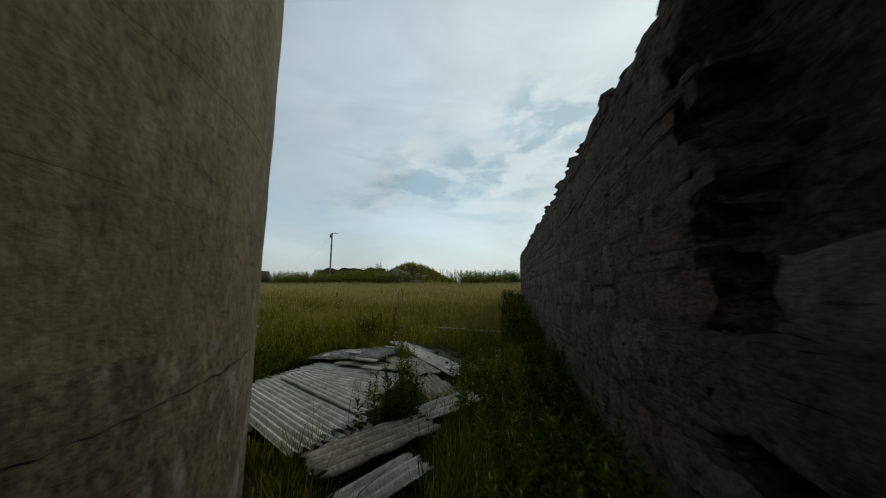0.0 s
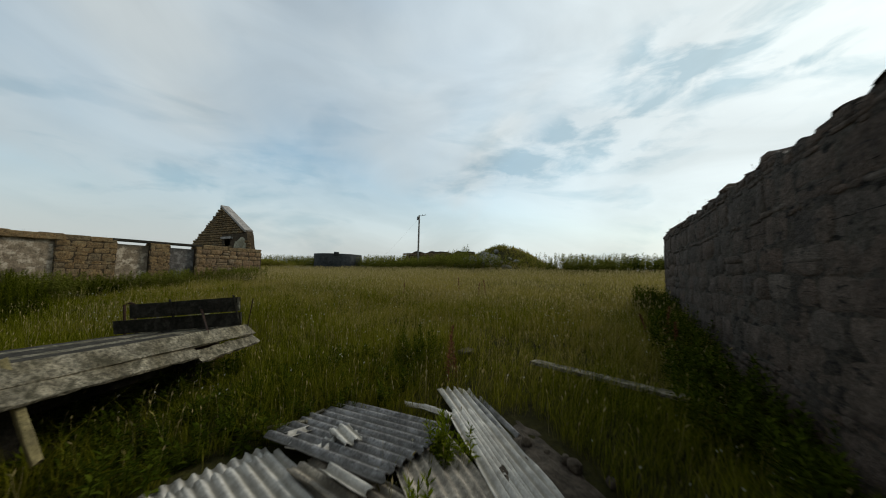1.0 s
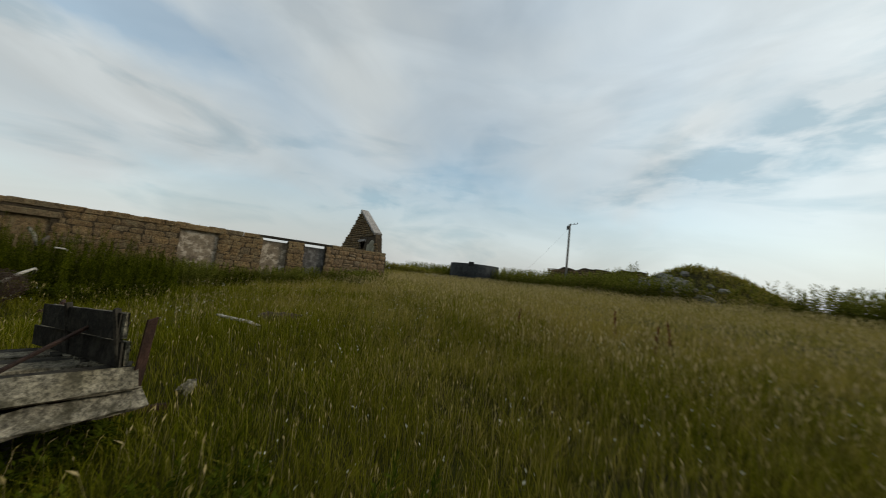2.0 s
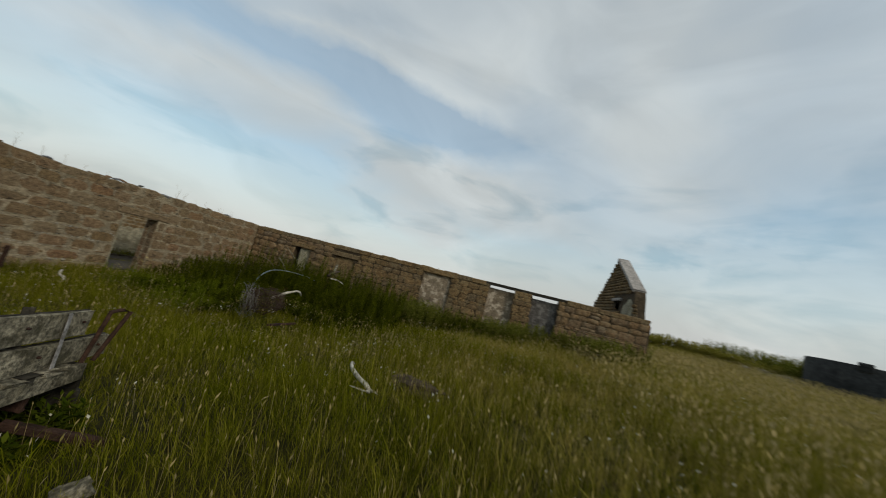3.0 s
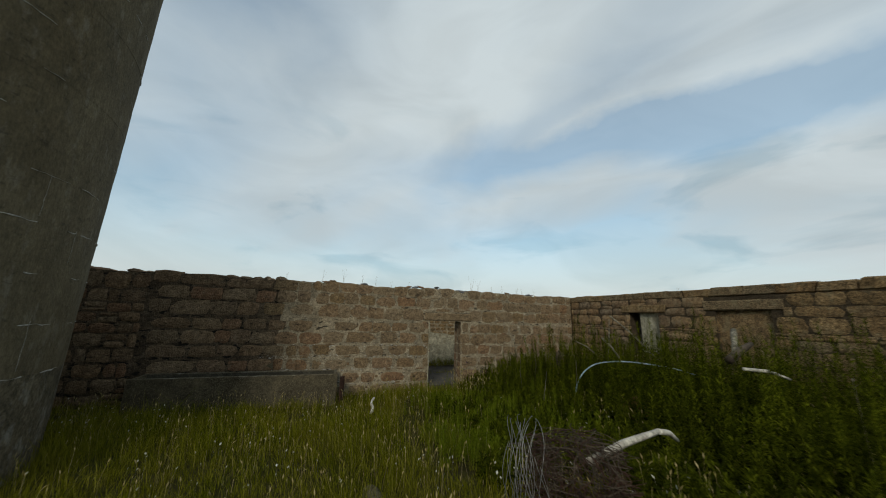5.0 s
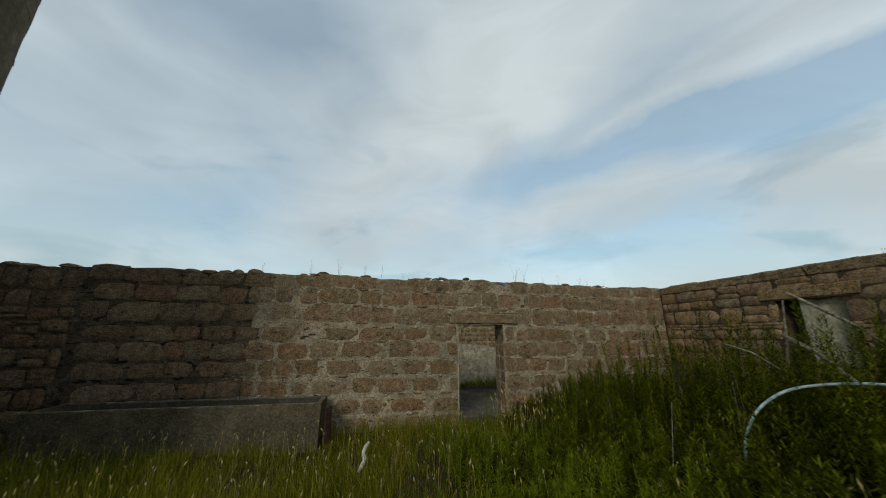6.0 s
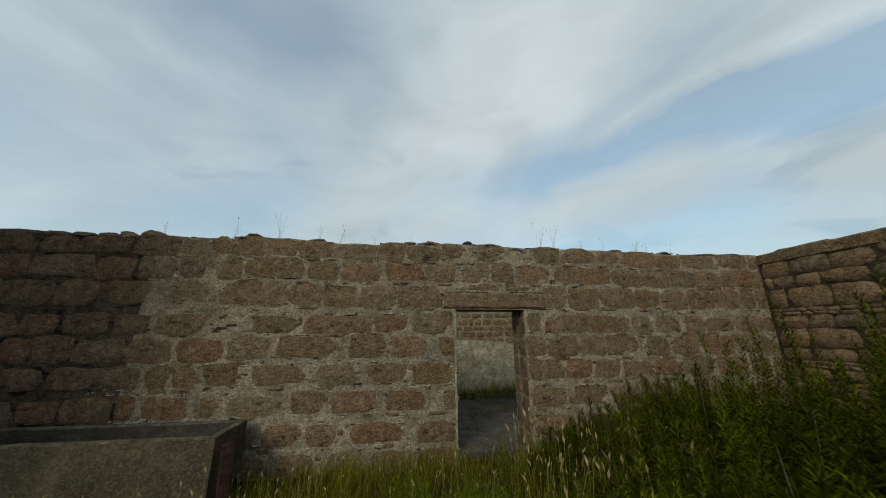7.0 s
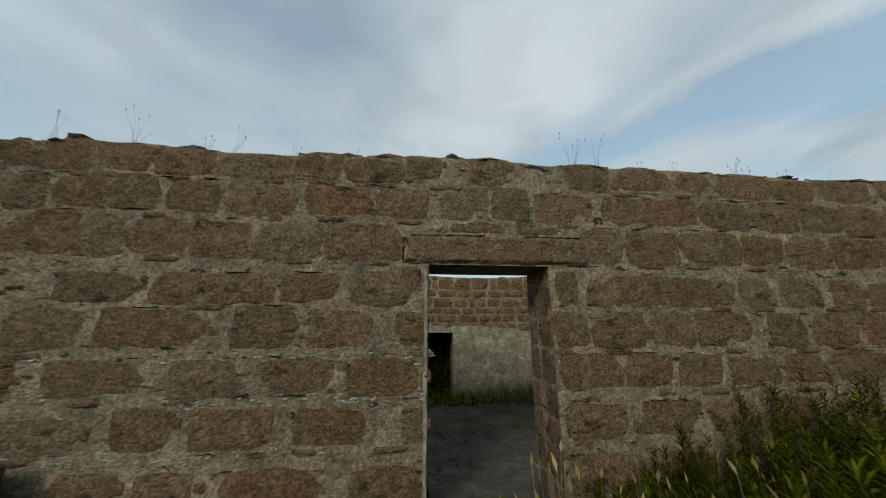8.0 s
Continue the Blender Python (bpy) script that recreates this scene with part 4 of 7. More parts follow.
# black rods for shade in open joints: dashes along the courses, and one long one
for z in (0.72, 1.02, 1.22, 1.48, 1.72, 2.05, 2.36, 2.70):
    u = 0.3
    while u < 12.0:
        run = rnd.uniform(1.2, 2.0) if z == 2.36 and rnd.random() < 0.5 else rnd.uniform(0.05, 0.26)
        n = max(5, int(run / 0.05))
        bm = bmesh.new()
        rise = rnd.uniform(-0.05, 0.05)
        tube(bm, [(u + run * i / n, 0.010 + 0.008 * noise.noise((u + i * 0.4, z, 2)), z + rise + 0.03 * noise.noise((u * 0.5 + run * i / n * 0.6, z, 0)) + 0.010 * noise.noise((u + i * 0.7, z, 5))) for i in range(n + 1)],
             [0.001 + 0.009 * abs(noise.noise((u + i * 0.5, z, 9))) * math.sin(math.pi * i / n) for i in range(n + 1)], 5)
        part("open_joint", bm, JOINT_SHADE, east, "black rod standing in for the shade of an open joint")
        u += run + rnd.uniform(0.15, 0.9)

# the roofless range behind the doorway
rnd = random.Random(14)
back_top = uneven_top(2.47, 0.05, 4)
BACK_DOOR = (-14.42, -13.4, -0.5, 1.31)
back = place_wall("wall_back", "rough stone wall with flaking grey plaster on its lower half",
                  wall_core("wall_back", -19.46, -6.0, -0.5, back_top, 0.55, [BACK_DOOR], MORTAR, seed=6), pose(0, -7.4, 0))
laid = lay_courses(-18.9, -6.5, 1.30, back_top, rnd, (0.14, 0.24), (0.22, 0.46), [BACK_DOOR], 0.02)
face_stones(back, laid, RUBBLE_STONE, rnd, (0.015, 0.035), -14.6, JOINED_STONE)
ob = new("plaster_coat", wall_core("plaster_coat", -18.9, -6.5, -0.4, uneven_top(1.42, 0.13, 8, 1.6), 0.05, [BACK_DOOR], PLASTER, step=0.12, seed=7, uneven=0.01))
ob.parent = back
ob.matrix_basis = Matrix.Translation((0, 0.035, 0))
tagged(ob, "flaking grey plaster")
bm = bmesh.new()
bmesh.ops.create_grid(bm, x_segments=30, y_segments=12, size=0.5)
for v in bm.verts:
    v.co = Vector((-12.7 + v.co.x * 12.4, -5.72 + v.co.y * 3.4, 0.02 + 0.012 * noise.noise((v.co.x * 9, v.co.y * 5, 0))))
ob = part("floor", bm, FLOOR)
tagged(ob, "dark damp cracked concrete floor of the roofless range", "floor", kind="structure")
bm = bmesh.new()
bar(bm, (-14.80, -0.28, -0.03), (-13.76, -0.28, -0.03), 0.62, 0.12, jag=0.006, segs=4, seed=9)
part("threshold", bm, FLOOR, south, "worn stone threshold")
for name, u in (("wall_range_west", -19.46), ("wall_range_east", -6.0)):
    m = Matrix.Translation((u + (0.55 if u < -10 else 0.0), 0, 0)) @ Matrix.Rotation(-math.pi / 2, 4, "Z")
    ob = new(name, wall_core(name, 4.08, 7.4, -0.5, uneven_top(2.6, 0.05, 9), 0.55, [], MORTAR, seed=9))
    ob.matrix_basis = m
    tagged(ob, "plain rubble end wall of the roofless range", "stone wall", kind="structure")

# dark box added behind the small doorway to shut out light
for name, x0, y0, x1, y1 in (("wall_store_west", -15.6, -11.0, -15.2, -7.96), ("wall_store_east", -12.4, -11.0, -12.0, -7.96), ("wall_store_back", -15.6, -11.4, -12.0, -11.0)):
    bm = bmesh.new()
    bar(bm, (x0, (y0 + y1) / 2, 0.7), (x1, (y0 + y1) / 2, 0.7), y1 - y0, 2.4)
    tagged(part(name, bm, INFILL_DARK), "plain dark wall of an added box that keeps the back doorway dark", "wall", kind="structure")
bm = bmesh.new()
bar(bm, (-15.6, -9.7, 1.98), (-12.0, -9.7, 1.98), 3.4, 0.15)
tagged(part("ceiling", bm, INFILL_DARK), "dark slab over the added box behind the back doorway", "ceiling", kind="structure")

# the gable that still stands at the north end of the western range; it faces the yard (south)
GABLE = Matrix.Translation((0, 15.12, 0)) @ Matrix.Rotation(math.pi, 4, "Z")


def gable_wall():
    rnd = random.Random(15)
    lo, hi = 20.07, 26.9
    window = (22.15, 22.75, 3.30, 3.78)
    peak, apex = 5.93, 23.42

    def top(u):
        if u < 20.62:
            return 2.95 + 1.25 * float(soft(20.08, 20.5, u)) + 0.08 * noise.noise((u * 9, 3, 1))
        return max(3.0, peak - 0.70 * abs(u - apex)) + (0.06 * noise.noise((u * 4, 1, 2)) if u > apex else 0)

    us = np.round(np.linspace(lo, hi, 46), 3)
    verts, faces = [], []
    zs = np.linspace(0.0, 1.0, 26)
    grid = {}
    for i, u in enumerate(us):
        for j, f in enumerate(zs):
            for s in (0, 1):
                z = 0.2 + f * (top(u) - 0.2)
                grid[i, j, s] = len(verts)
                verts.append((u, (0 if s == 0 else -0.42) + 0.02 * noise.noise((u * 3, z * 3, s * 9)), z))
    for i in range(len(us) - 1):
        for j in range(len(zs) - 1):
            u, z = (us[i] + us[i + 1]) / 2, 0.2 + (zs[j] + zs[j + 1]) / 2 * (top((us[i] + us[i + 1]) / 2) - 0.2)
            if window[0] < u < window[1] and window[2] < z < window[3]:
                continue
            g = grid
            faces.append((g[i + 1, j, 0], g[i, j, 0], g[i, j + 1, 0], g[i + 1, j + 1, 0]))
            faces.append((g[i, j, 1], g[i + 1, j, 1], g[i + 1, j + 1, 1], g[i, j + 1, 1]))
        j = len(zs) - 1
        faces.append((g[i, j, 0], g[i, j, 1], g[i + 1, j, 1], g[i + 1, j, 0]))
    for i in (0, len(us) - 1):
        for j in range(len(zs) - 1):
            g = grid
            faces.append((g[i, j, 0], g[i, j, 1], g[i, j + 1, 1], g[i, j + 1, 0]))
    ob = place_wall("wall_gable", "steep rubble gable of a roofless barn with one sloping coping left", mesh_of("wall_gable", verts, faces, RUBBLE_MORTAR), GABLE)
    laid, z = [], 3.0
    while z < peak - 0.1:
        h = rnd.uniform(0.10, 0.19)
        half = (peak - z - h * 0.5) / 0.70
        u = max(20.05 + 0.5 * float(soft(3.0, 4.2, z)) + rnd.uniform(-0.08, 0.04), apex - half)
        end = min(hi, apex + half + rnd.uniform(-0.12, 0.22))
        while u < end:
            w = min(rnd.uniform(0.18, 0.45), end - u + 0.05)
            blocked = (z + h > window[2] and z < window[3] + 0.2 and window[0] - 0.35 < u + w / 2 < window[1] + 0.3) or (z < 4.0 and 20.4 < u + w / 2 < 21.9)
            if w > 0.09 and not blocked:
                laid.append((u + w / 2, z + h / 2, w - 0.015, h - 0.012))
            u += w
        z += h
    face_stones(ob, laid, RUBBLE_STONE, rnd, (0.05, 0.10), 22.0, JOINED_STONE)
    bm = bmesh.new()
    bar(bm, (apex + 0.12, -0.22, peak + 0.10), (20.58, -0.20, 4.22), 0.13, 0.54, up=(0, 1, 0), jag=0.008, segs=7, seed=5)
    part("skew_coping", bm, COPING, ob, "pale sloping coping slabs")
    bm = bmesh.new()
    bar(bm, (23.1, 0.02, 3.83), (21.9, 0.02, 3.83), 0.2, 0.14, jag=0.006, segs=4, seed=6)
    part("lintel", bm, COPING, ob, "pale stone lintel")
    bm = bmesh.new()
    rough_lump(bm, (21.1, -0.03, 3.25), (0.72, 0.09, 0.58), 3, 3, 0.25)
    part("render_patch", bm, PLASTER, ob, "pale patch of old render", smooth=True)
    return ob


gable_wall()
rnd = random.Random(16)
core = wall_core("wall_range_back", -15.0, 3.5, -0.3, uneven_top(2.75, 0.1, 12), 0.55, [], RUBBLE_MORTAR, seed=12)
ob = place_wall("wall_range_back", "far long wall of the roofless western range", core, Matrix.Translation((-26.5, 0, 0)) @ Matrix.Rotation(-math.pi / 2, 4, "Z"))

# ---- the tower ----
TOWER, TOWER_R, TOWER_H = (-4.09, 0.50), 2.71, 12.0


def concrete_tower():
    """A round silo cast in lifts: each lift a ring, a shallow step and a crusty seam at every joint."""
    tower = thing("concrete_silo", "tall round board-marked concrete silo tower, stained and weathered", "silo", pose(*TOWER, -0.5))
    rnd = random.Random(31)
    seams = [0.0] + [1.68 + 0.675 * k for k in range(0, 16)]
    sides = 96

    def face(ang, z):
        return TOWER_R + 0.008 * noise.noise((math.cos(ang) * 4, math.sin(ang) * 4, z * 2)) + 0.005 * noise.noise((math.cos(ang) * 14, math.sin(ang) * 14, z * 1.2))

    for a, b in zip(seams, seams[1:]):
        rows = max(2, int((b - a) / 0.11))
        off = rnd.uniform(-0.0025, 0.0025)
        verts, faces = [], []
        for j in range(rows + 1):
            for k in range(sides):
                ang = k * math.tau / sides
                z = a + (b - a) * j / rows
                r = face(ang, z) + off
                verts.append((math.cos(ang) * r, math.sin(ang) * r, z))
        for j in range(rows):
            for k in range(sides):
                q = (k + 1) % sides
                faces.append((j * sides + k, j * sides + q, (j + 1) * sides + q, (j + 1) * sides + k))
        ob = new("concrete_lift", mesh_of("concrete_lift", verts, faces, PALE_CONCRETE if a == 0 else CONCRETE, True))
        ob.parent = tower
    # crusty lime seams, broken here and there
    for z in seams[1:11]:
        ang = radians(95)
        while ang < radians(285):
            run = rnd.uniform(0.04, 0.22)
            if rnd.random() < 0.7:
                bm = bmesh.new()
                n = max(3, int(run / 0.03))
                pts = []
                for i in range(n + 1):
                    t = ang + run * i / n
                    r = face(t, z) + 0.002
                    pts.append((math.cos(t) * r, math.sin(t) * r, z + 0.022 * noise.noise((t * 24, z, 0))))
                tube(bm, pts, [0.0015 + 0.011 * rnd.random() ** 2 for _ in pts], 5)
                part("lime_seam", bm, LIME, tower, "pale lime crust along a casting joint")
            ang += run + rnd.uniform(0.01, 0.2)
    for deg, top, foot in ((177.5, 1.90, 1.26), (162.5, 1.90, 1.40), (150, 1.88, 1.62), (171, 3.9, 3.3), (120, 3.2, 2.6), (185, 3.25, 2.75)):
        bm = bmesh.new()
        n = 14
        pts = []
        for i in range(n + 1):
            t = radians(deg + 0.35 * noise.noise((i * 0.4, deg, 0)))
            pts.append((math.cos(t) * TOWER_R, math.sin(t) * TOWER_R, 0.5 + top + (foot - top) * i / n))
        tube(bm, pts, [0.001 + 0.006 * abs(noise.noise((i * 0.6, deg, 3))) for i in range(n + 1)], 5)
        part("lime_drip", bm, LIME, tower, "pale lime run down from a joint")
    # a long ragged crack above the first lift's foot
    bm = bmesh.new()
    pts = []
    for i in range(40):
        t = radians(-6 + i)
        pts.append((math.cos(t) * (TOWER_R - 0.002), math.sin(t) * (TOWER_R - 0.002), 1.40 + 0.13 * i / 39 + 0.035 * noise.noise((i * 0.35, 1, 0))))
    tube(bm, pts, [0.002 + 0.010 * abs(noise.noise((i * 0.3, 7, 0))) for i in range(40)], 5)
    part("crack", bm, WOOD_DARK, tower, "dark ragged crack")
    bm = bmesh.new()
    bmesh.ops.create_cone(bm, cap_ends=True, segments=96, radius1=TOWER_R - 0.02, radius2=TOWER_R - 0.02, depth=0.2)
    part("top_slab", bm, CONCRETE, tower, m=pose(0, 0, seams[-1] - 0.1))
    return tower


concrete_tower()


TURF = surface("turned_turf", [(0.07, 0.05, 0.035), (0.11, 0.08, 0.055)], rough=0.95, big=4, fine=30, bump=1.0, bump_scale=30, depth=0.05)


# ---- the trough by the wall ----
def trough():
    t = thing("water_trough", "long grey concrete water trough spotted with lichen, empty, against the wall", "trough", pose(0, 0, 0))
    x0, x1, y0, y1, z0, z1 = -10.95, -6.55, -3.36, -2.62, -0.45, 0.56
    w = 0.085
    for name, a, b, c, d in (("front_wall", x0, x1, y1 - w, y1), ("back_wall", x0, x1, y0, y0 + w), ("end_wall", x0, x0 + w, y0 + w, y1 - w), ("end_wall", x1 - w, x1, y0 + w, y1 - w)):
        n = max(2, int((b - a) / 0.2))
        verts, faces = [], []
        rows = 7
        for s in (c, d):
            for j in range(rows + 1):
                for i in range(n + 1):
                    u = a + (b - a) * i / n
                    z = z0 + (z1 - z0) * j / rows
                    k = noise.noise((u * 3, s * 9, z * 4)) * 0.006
                    verts.append((u, s + k, z + (noise.noise((u * 2.2, s, 3)) * 0.012 if j == rows else 0)))
        per = (rows + 1) * (n + 1)
        for j in range(rows):
            for i in range(n):
                q = j * (n + 1) + i
                faces.append((q, q + 1, q + n + 2, q + n + 1))
                faces.append((per + q + 1, per + q, per + q + n + 1, per + q + n + 2))
        q = rows * (n + 1)
        for i in range(n):
            faces.append((q + i, q + i + 1, per + q + i + 1, per + q + i))
        for i in (0, n):
            for j in range(rows):
                p = j * (n + 1) + i
                faces.append((p, p + n + 1, per + p + n + 1, per + p))
        ob = new(name, mesh_of(name, verts, faces, TROUGH_INSIDE if name == "back_wall" else TROUGH))
        ob.parent = t
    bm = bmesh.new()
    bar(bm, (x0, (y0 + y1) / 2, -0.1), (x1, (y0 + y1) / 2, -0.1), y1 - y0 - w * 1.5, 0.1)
    part("bottom", bm, TROUGH_INSIDE, t)
    for a, b in (((x0 + 0.01, y1 - w / 2, z1 + 0.006), (x1 - 0.01, y1 - w / 2, z1 + 0.006)), ((x0 + 0.01, y0 + w / 2, z1 + 0.006), (x1 - 0.01, y0 + w / 2, z1 + 0.006)), ((x0 + w / 2, y0 + w, z1 + 0.006), (x0 + w / 2, y1 - w, z1 + 0.006))):
        bm = bmesh.new()
        bar(bm, a, b, w * 0.94, 0.022, jag=0.004, segs=14, seed=12)
        part("worn_rim", bm, PALE_CONCRETE, t, "paler rim")
    bm = bmesh.new()
    bar(bm, (x0 - 0.16, y1 - 0.05, -0.4), (x0 - 0.13, y1 - 0.02, 0.5), 0.05, 0.12, jag=0.006, segs=5, seed=2)
    part("guard_post", bm, RUST, t, "rusty iron post")


trough()


# ---- the wrecked trailer ----
def trailer():
    """A farm trailer without wheels: deck, two end boards, one side let down and broken."""
    t = thing("farm_trailer", "wrecked wooden farm trailer with a fallen side board and rusty irons", "trailer", pose(0, 0, 0))
    ne, nw, se, sw = Vector((-6.42, 7.06, 0.80)), Vector((-7.98, 6.14, 0.64)), Vector((-5.12, 4.28, 0.93)), Vector((-6.70, 3.45, 0.80))
    # deck boards run along the trailer
    for k in range(7):
        f, g = (k + 0.04) / 7, (k + 0.94) / 7
        mid = (f + g) / 2
        a, b = se.lerp(sw, mid), ne.lerp(nw, mid)
        if k in (1, 4):
            b = a.lerp(b, 0.72)
        bm = bmesh.new()
        bar(bm, a, b, 0.235, 0.035, jag=0.006, segs=10, seed=40 + k)
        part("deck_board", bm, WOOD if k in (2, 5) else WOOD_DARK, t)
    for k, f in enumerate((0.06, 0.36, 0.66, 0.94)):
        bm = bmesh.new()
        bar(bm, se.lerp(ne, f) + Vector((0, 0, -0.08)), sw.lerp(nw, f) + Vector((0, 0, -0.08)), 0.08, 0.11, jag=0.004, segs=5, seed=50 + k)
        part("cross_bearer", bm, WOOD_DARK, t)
    for k, f in enumerate((0.25, 0.75)):
        a, b = se.lerp(sw, f), ne.lerp(nw, f)
        bm = bmesh.new()
        bar(bm, a + Vector((0, 0, -0.22)), b + Vector((0, 0, -0.22)), 0.09, 0.16, jag=0.004, segs=6, seed=55 + k)
        part("chassis_beam", bm, RUST, t)
        for g in (0.15, 0.8):
            p = a.lerp(b, g)
            bm = bmesh.new()
            bar(bm, (p.x, p.y, gz(p.x, p.y) - 0.1), (p.x, p.y, p.z - 0.29), 0.22, 0.22, up=(0, 1, 0), jag=0.01, segs=3, seed=57 + k)
            part("support_block", bm, WOOD_DARK, t)
    # the north end board: two planks, split and gapped, leaning out
    low_e, low_w = ne + Vector((0.02, 0.0, 0.03)), nw + Vector((0.0, 0.0, 0.02))
    lean = Vector((-0.10, -0.20, 1.0))
    for k, (z, h, cut) in enumerate(((0.13, 0.22, -0.17), (0.385, 0.24, 0.02))):
        a = low_e + lean * z
        b = (low_w + lean * z).lerp(a, cut)
        bm = bmesh.new()
        bar(bm, a, b, 0.04, h, jag=0.008, segs=12, seed=60 + k)
        plank = part("end_plank", bm, WOOD, t, "silvered plank of the end board")
        for f in (0.035, 0.60, 0.93):
            bm = bmesh.new()
            p = a.lerp(b, f) + Vector((-0.012, 0.026, 0.02))
            tube(bm, [p, p + Vector((-0.010, 0.018, 0))], [0.013, 0.010], 8)
            part("bolt", bm, RUST, plank, "rusty bolt head")
        # a dark board behind each end plank makes its inner side darker
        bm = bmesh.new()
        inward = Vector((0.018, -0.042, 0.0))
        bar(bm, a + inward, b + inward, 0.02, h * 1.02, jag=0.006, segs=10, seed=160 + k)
        part("lining_plank", bm, WOOD_DARK, t, "dark thin board on the inner side of the end plank")
    bm = bmesh.new()
    bar(bm, ne + Vector((0.05, 0.05, -0.10)), nw + Vector((-0.03, 0.03, -0.06)), 0.07, 0.15, jag=0.010, segs=14, seed=161)
    part("headstock", bm, WOOD, t, "pale weathered cross beam under the end board")
    for k in range(9):
        bm = bmesh.new()
        f = 0.08 + 0.1 * k
        p = ne.lerp(nw, f) + Vector((0, 0, 0.02))
        bar(bm, p + Vector((0.05, -0.10, 0.0)), p + Vector((-0.03, 0.06, 0.005)), 0.13, 0.03, jag=0.014, segs=3, seed=260 + k)
        part("rotten_board_end", bm, WOOD if k % 3 else WOOD_DARK, t)
    p = low_e.lerp(low_w, 0.80) + Vector((-0.016, 0.036, 0))
    bm = bmesh.new()
    bar(bm, p + lean * 0.0, p + lean * 0.50, 0.035, 0.010, up=(0.45, -0.85, 0), jag=0.003, segs=4, seed=62)
    part("pale_strap", bm, SHEET_DARK, t, "pale flat strap over the end planks")
    for k, f in enumerate((0.03, 0.62)):
        p = low_e.lerp(low_w, f) + Vector((0.03, -0.035, 0))
        bm = bmesh.new()
        bar(bm, p + lean * -0.08, p + lean * 0.54, 0.07, 0.03, up=(0.4, 0.9, 0), jag=0.004, segs=4, seed=63 + k)
        part("end_batten", bm, WOOD_DARK, t)
    bm = bmesh.new()
    p, q = Vector((-7.98, 6.16, 0.56)), Vector((-8.12, 6.12, 1.14))
    tube(bm, [p, p.lerp(q, 0.6), p.lerp(q, 0.9), q + Vector((0, 0, 0.02)), q + Vector((-0.10, -0.02, 0.035)), q + Vector((-0.22, -0.06, 0.0)), Vector((-8.16, 6.05, 0.62))], 0.021, 7)
    part("stake_bracket", bm, RUST, t, "bent rusty iron stake bracket")
    bm = bmesh.new()
    bar(bm, (-6.44, 7.13, 0.60), (-6.36, 7.17, 1.30), 0.11, 0.016, up=(0.55, 0.83, 0), jag=0.003, segs=3, seed=66)
    part("corner_strap", bm, RUST, t, "leaning rusty iron strap")
    # unseen planks added along the west side to block light under the deck
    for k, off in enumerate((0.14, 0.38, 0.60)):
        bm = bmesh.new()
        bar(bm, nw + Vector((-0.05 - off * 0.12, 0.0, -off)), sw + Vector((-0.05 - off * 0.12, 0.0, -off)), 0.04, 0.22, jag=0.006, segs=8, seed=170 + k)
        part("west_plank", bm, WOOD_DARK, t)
    # dark planks added beneath the deck to blacken the space there
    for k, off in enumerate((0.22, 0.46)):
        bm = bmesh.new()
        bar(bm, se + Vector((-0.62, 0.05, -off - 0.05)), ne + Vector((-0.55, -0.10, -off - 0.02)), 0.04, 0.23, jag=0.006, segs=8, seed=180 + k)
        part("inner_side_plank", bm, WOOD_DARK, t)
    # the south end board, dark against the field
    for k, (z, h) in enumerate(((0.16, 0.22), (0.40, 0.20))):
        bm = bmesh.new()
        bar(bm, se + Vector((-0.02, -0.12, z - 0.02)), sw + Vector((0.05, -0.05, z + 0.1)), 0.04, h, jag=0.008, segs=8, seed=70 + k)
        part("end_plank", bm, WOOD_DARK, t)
    bm = bmesh.new()
    bar(bm, (-5.12, 4.24, 0.72), (-5.10, 4.06, 1.44), 0.09, 0.05, up=(0, 1, 0), jag=0.004, segs=4, seed=73)
    part("end_post", bm, WOOD_DARK, t)
    # the let-down east side: two planks sloping out, the lower one broken in the middle
    top_n, top_s = Vector((-6.38, 7.12, 0.85)), Vector((-5.05, 4.26, 0.98))
    fall_n, fall_s = Vector((0.36, 0.08, -0.75)), Vector((0.76, 0.10, -0.60))

    def along(f, off):
        return top_s.lerp(top_n, f) + fall_s.lerp(fall_n, f) * off

    flat_up = Vector((0.62, 0.05, 0.78))
    for k, (off, w, f0, f1) in enumerate(((0.12, 0.24, -0.02, 1.0), (0.335, 0.19, -0.01, 0.60), (0.345, 0.20, 0.60, 1.02))):
        a, b = along(f0, off), along(f1, off)
        if k == 2:
            a += Vector((0.03, 0.0, -0.06))
        bm = bmesh.new()
        bar(bm, a, b, w, 0.045, up=flat_up, jag=0.010, segs=14, seed=80 + k)
        part("side_plank", bm, WOOD, t, "pale rotting side plank")
    bm = bmesh.new()
    bar(bm, (-5.12, 4.33, 1.02), (-4.64, 4.49, 0.26), 0.085, 0.06, up=(0, 1, 0), jag=0.004, segs=6, seed=85)
    part("side_stake", bm, STAKE, t, "leaning squared stake of yellower wood")
    bm = bmesh.new()
    bar(bm, (-6.0, 6.3, 0.86), (-7.0, 6.65, 1.12), 0.03, 0.03, jag=0.003, segs=3, seed=86)
    part("brace_rod", bm, RUST, t)
    # rusty frame low in the grass beyond the north end
    for k, (a, b) in enumerate((((-6.75, 6.70, 0.28), (-7.25, 7.35, 0.12)), ((-7.5, 6.35, 0.30), (-8.15, 6.85, 0.02)))):
        bm = bmesh.new()
        bar(bm, a, b, 0.08, 0.07, jag=0.004, segs=5, seed=90 + k)
        part("frame_bar", bm, RUST, t)
    bm = bmesh.new()
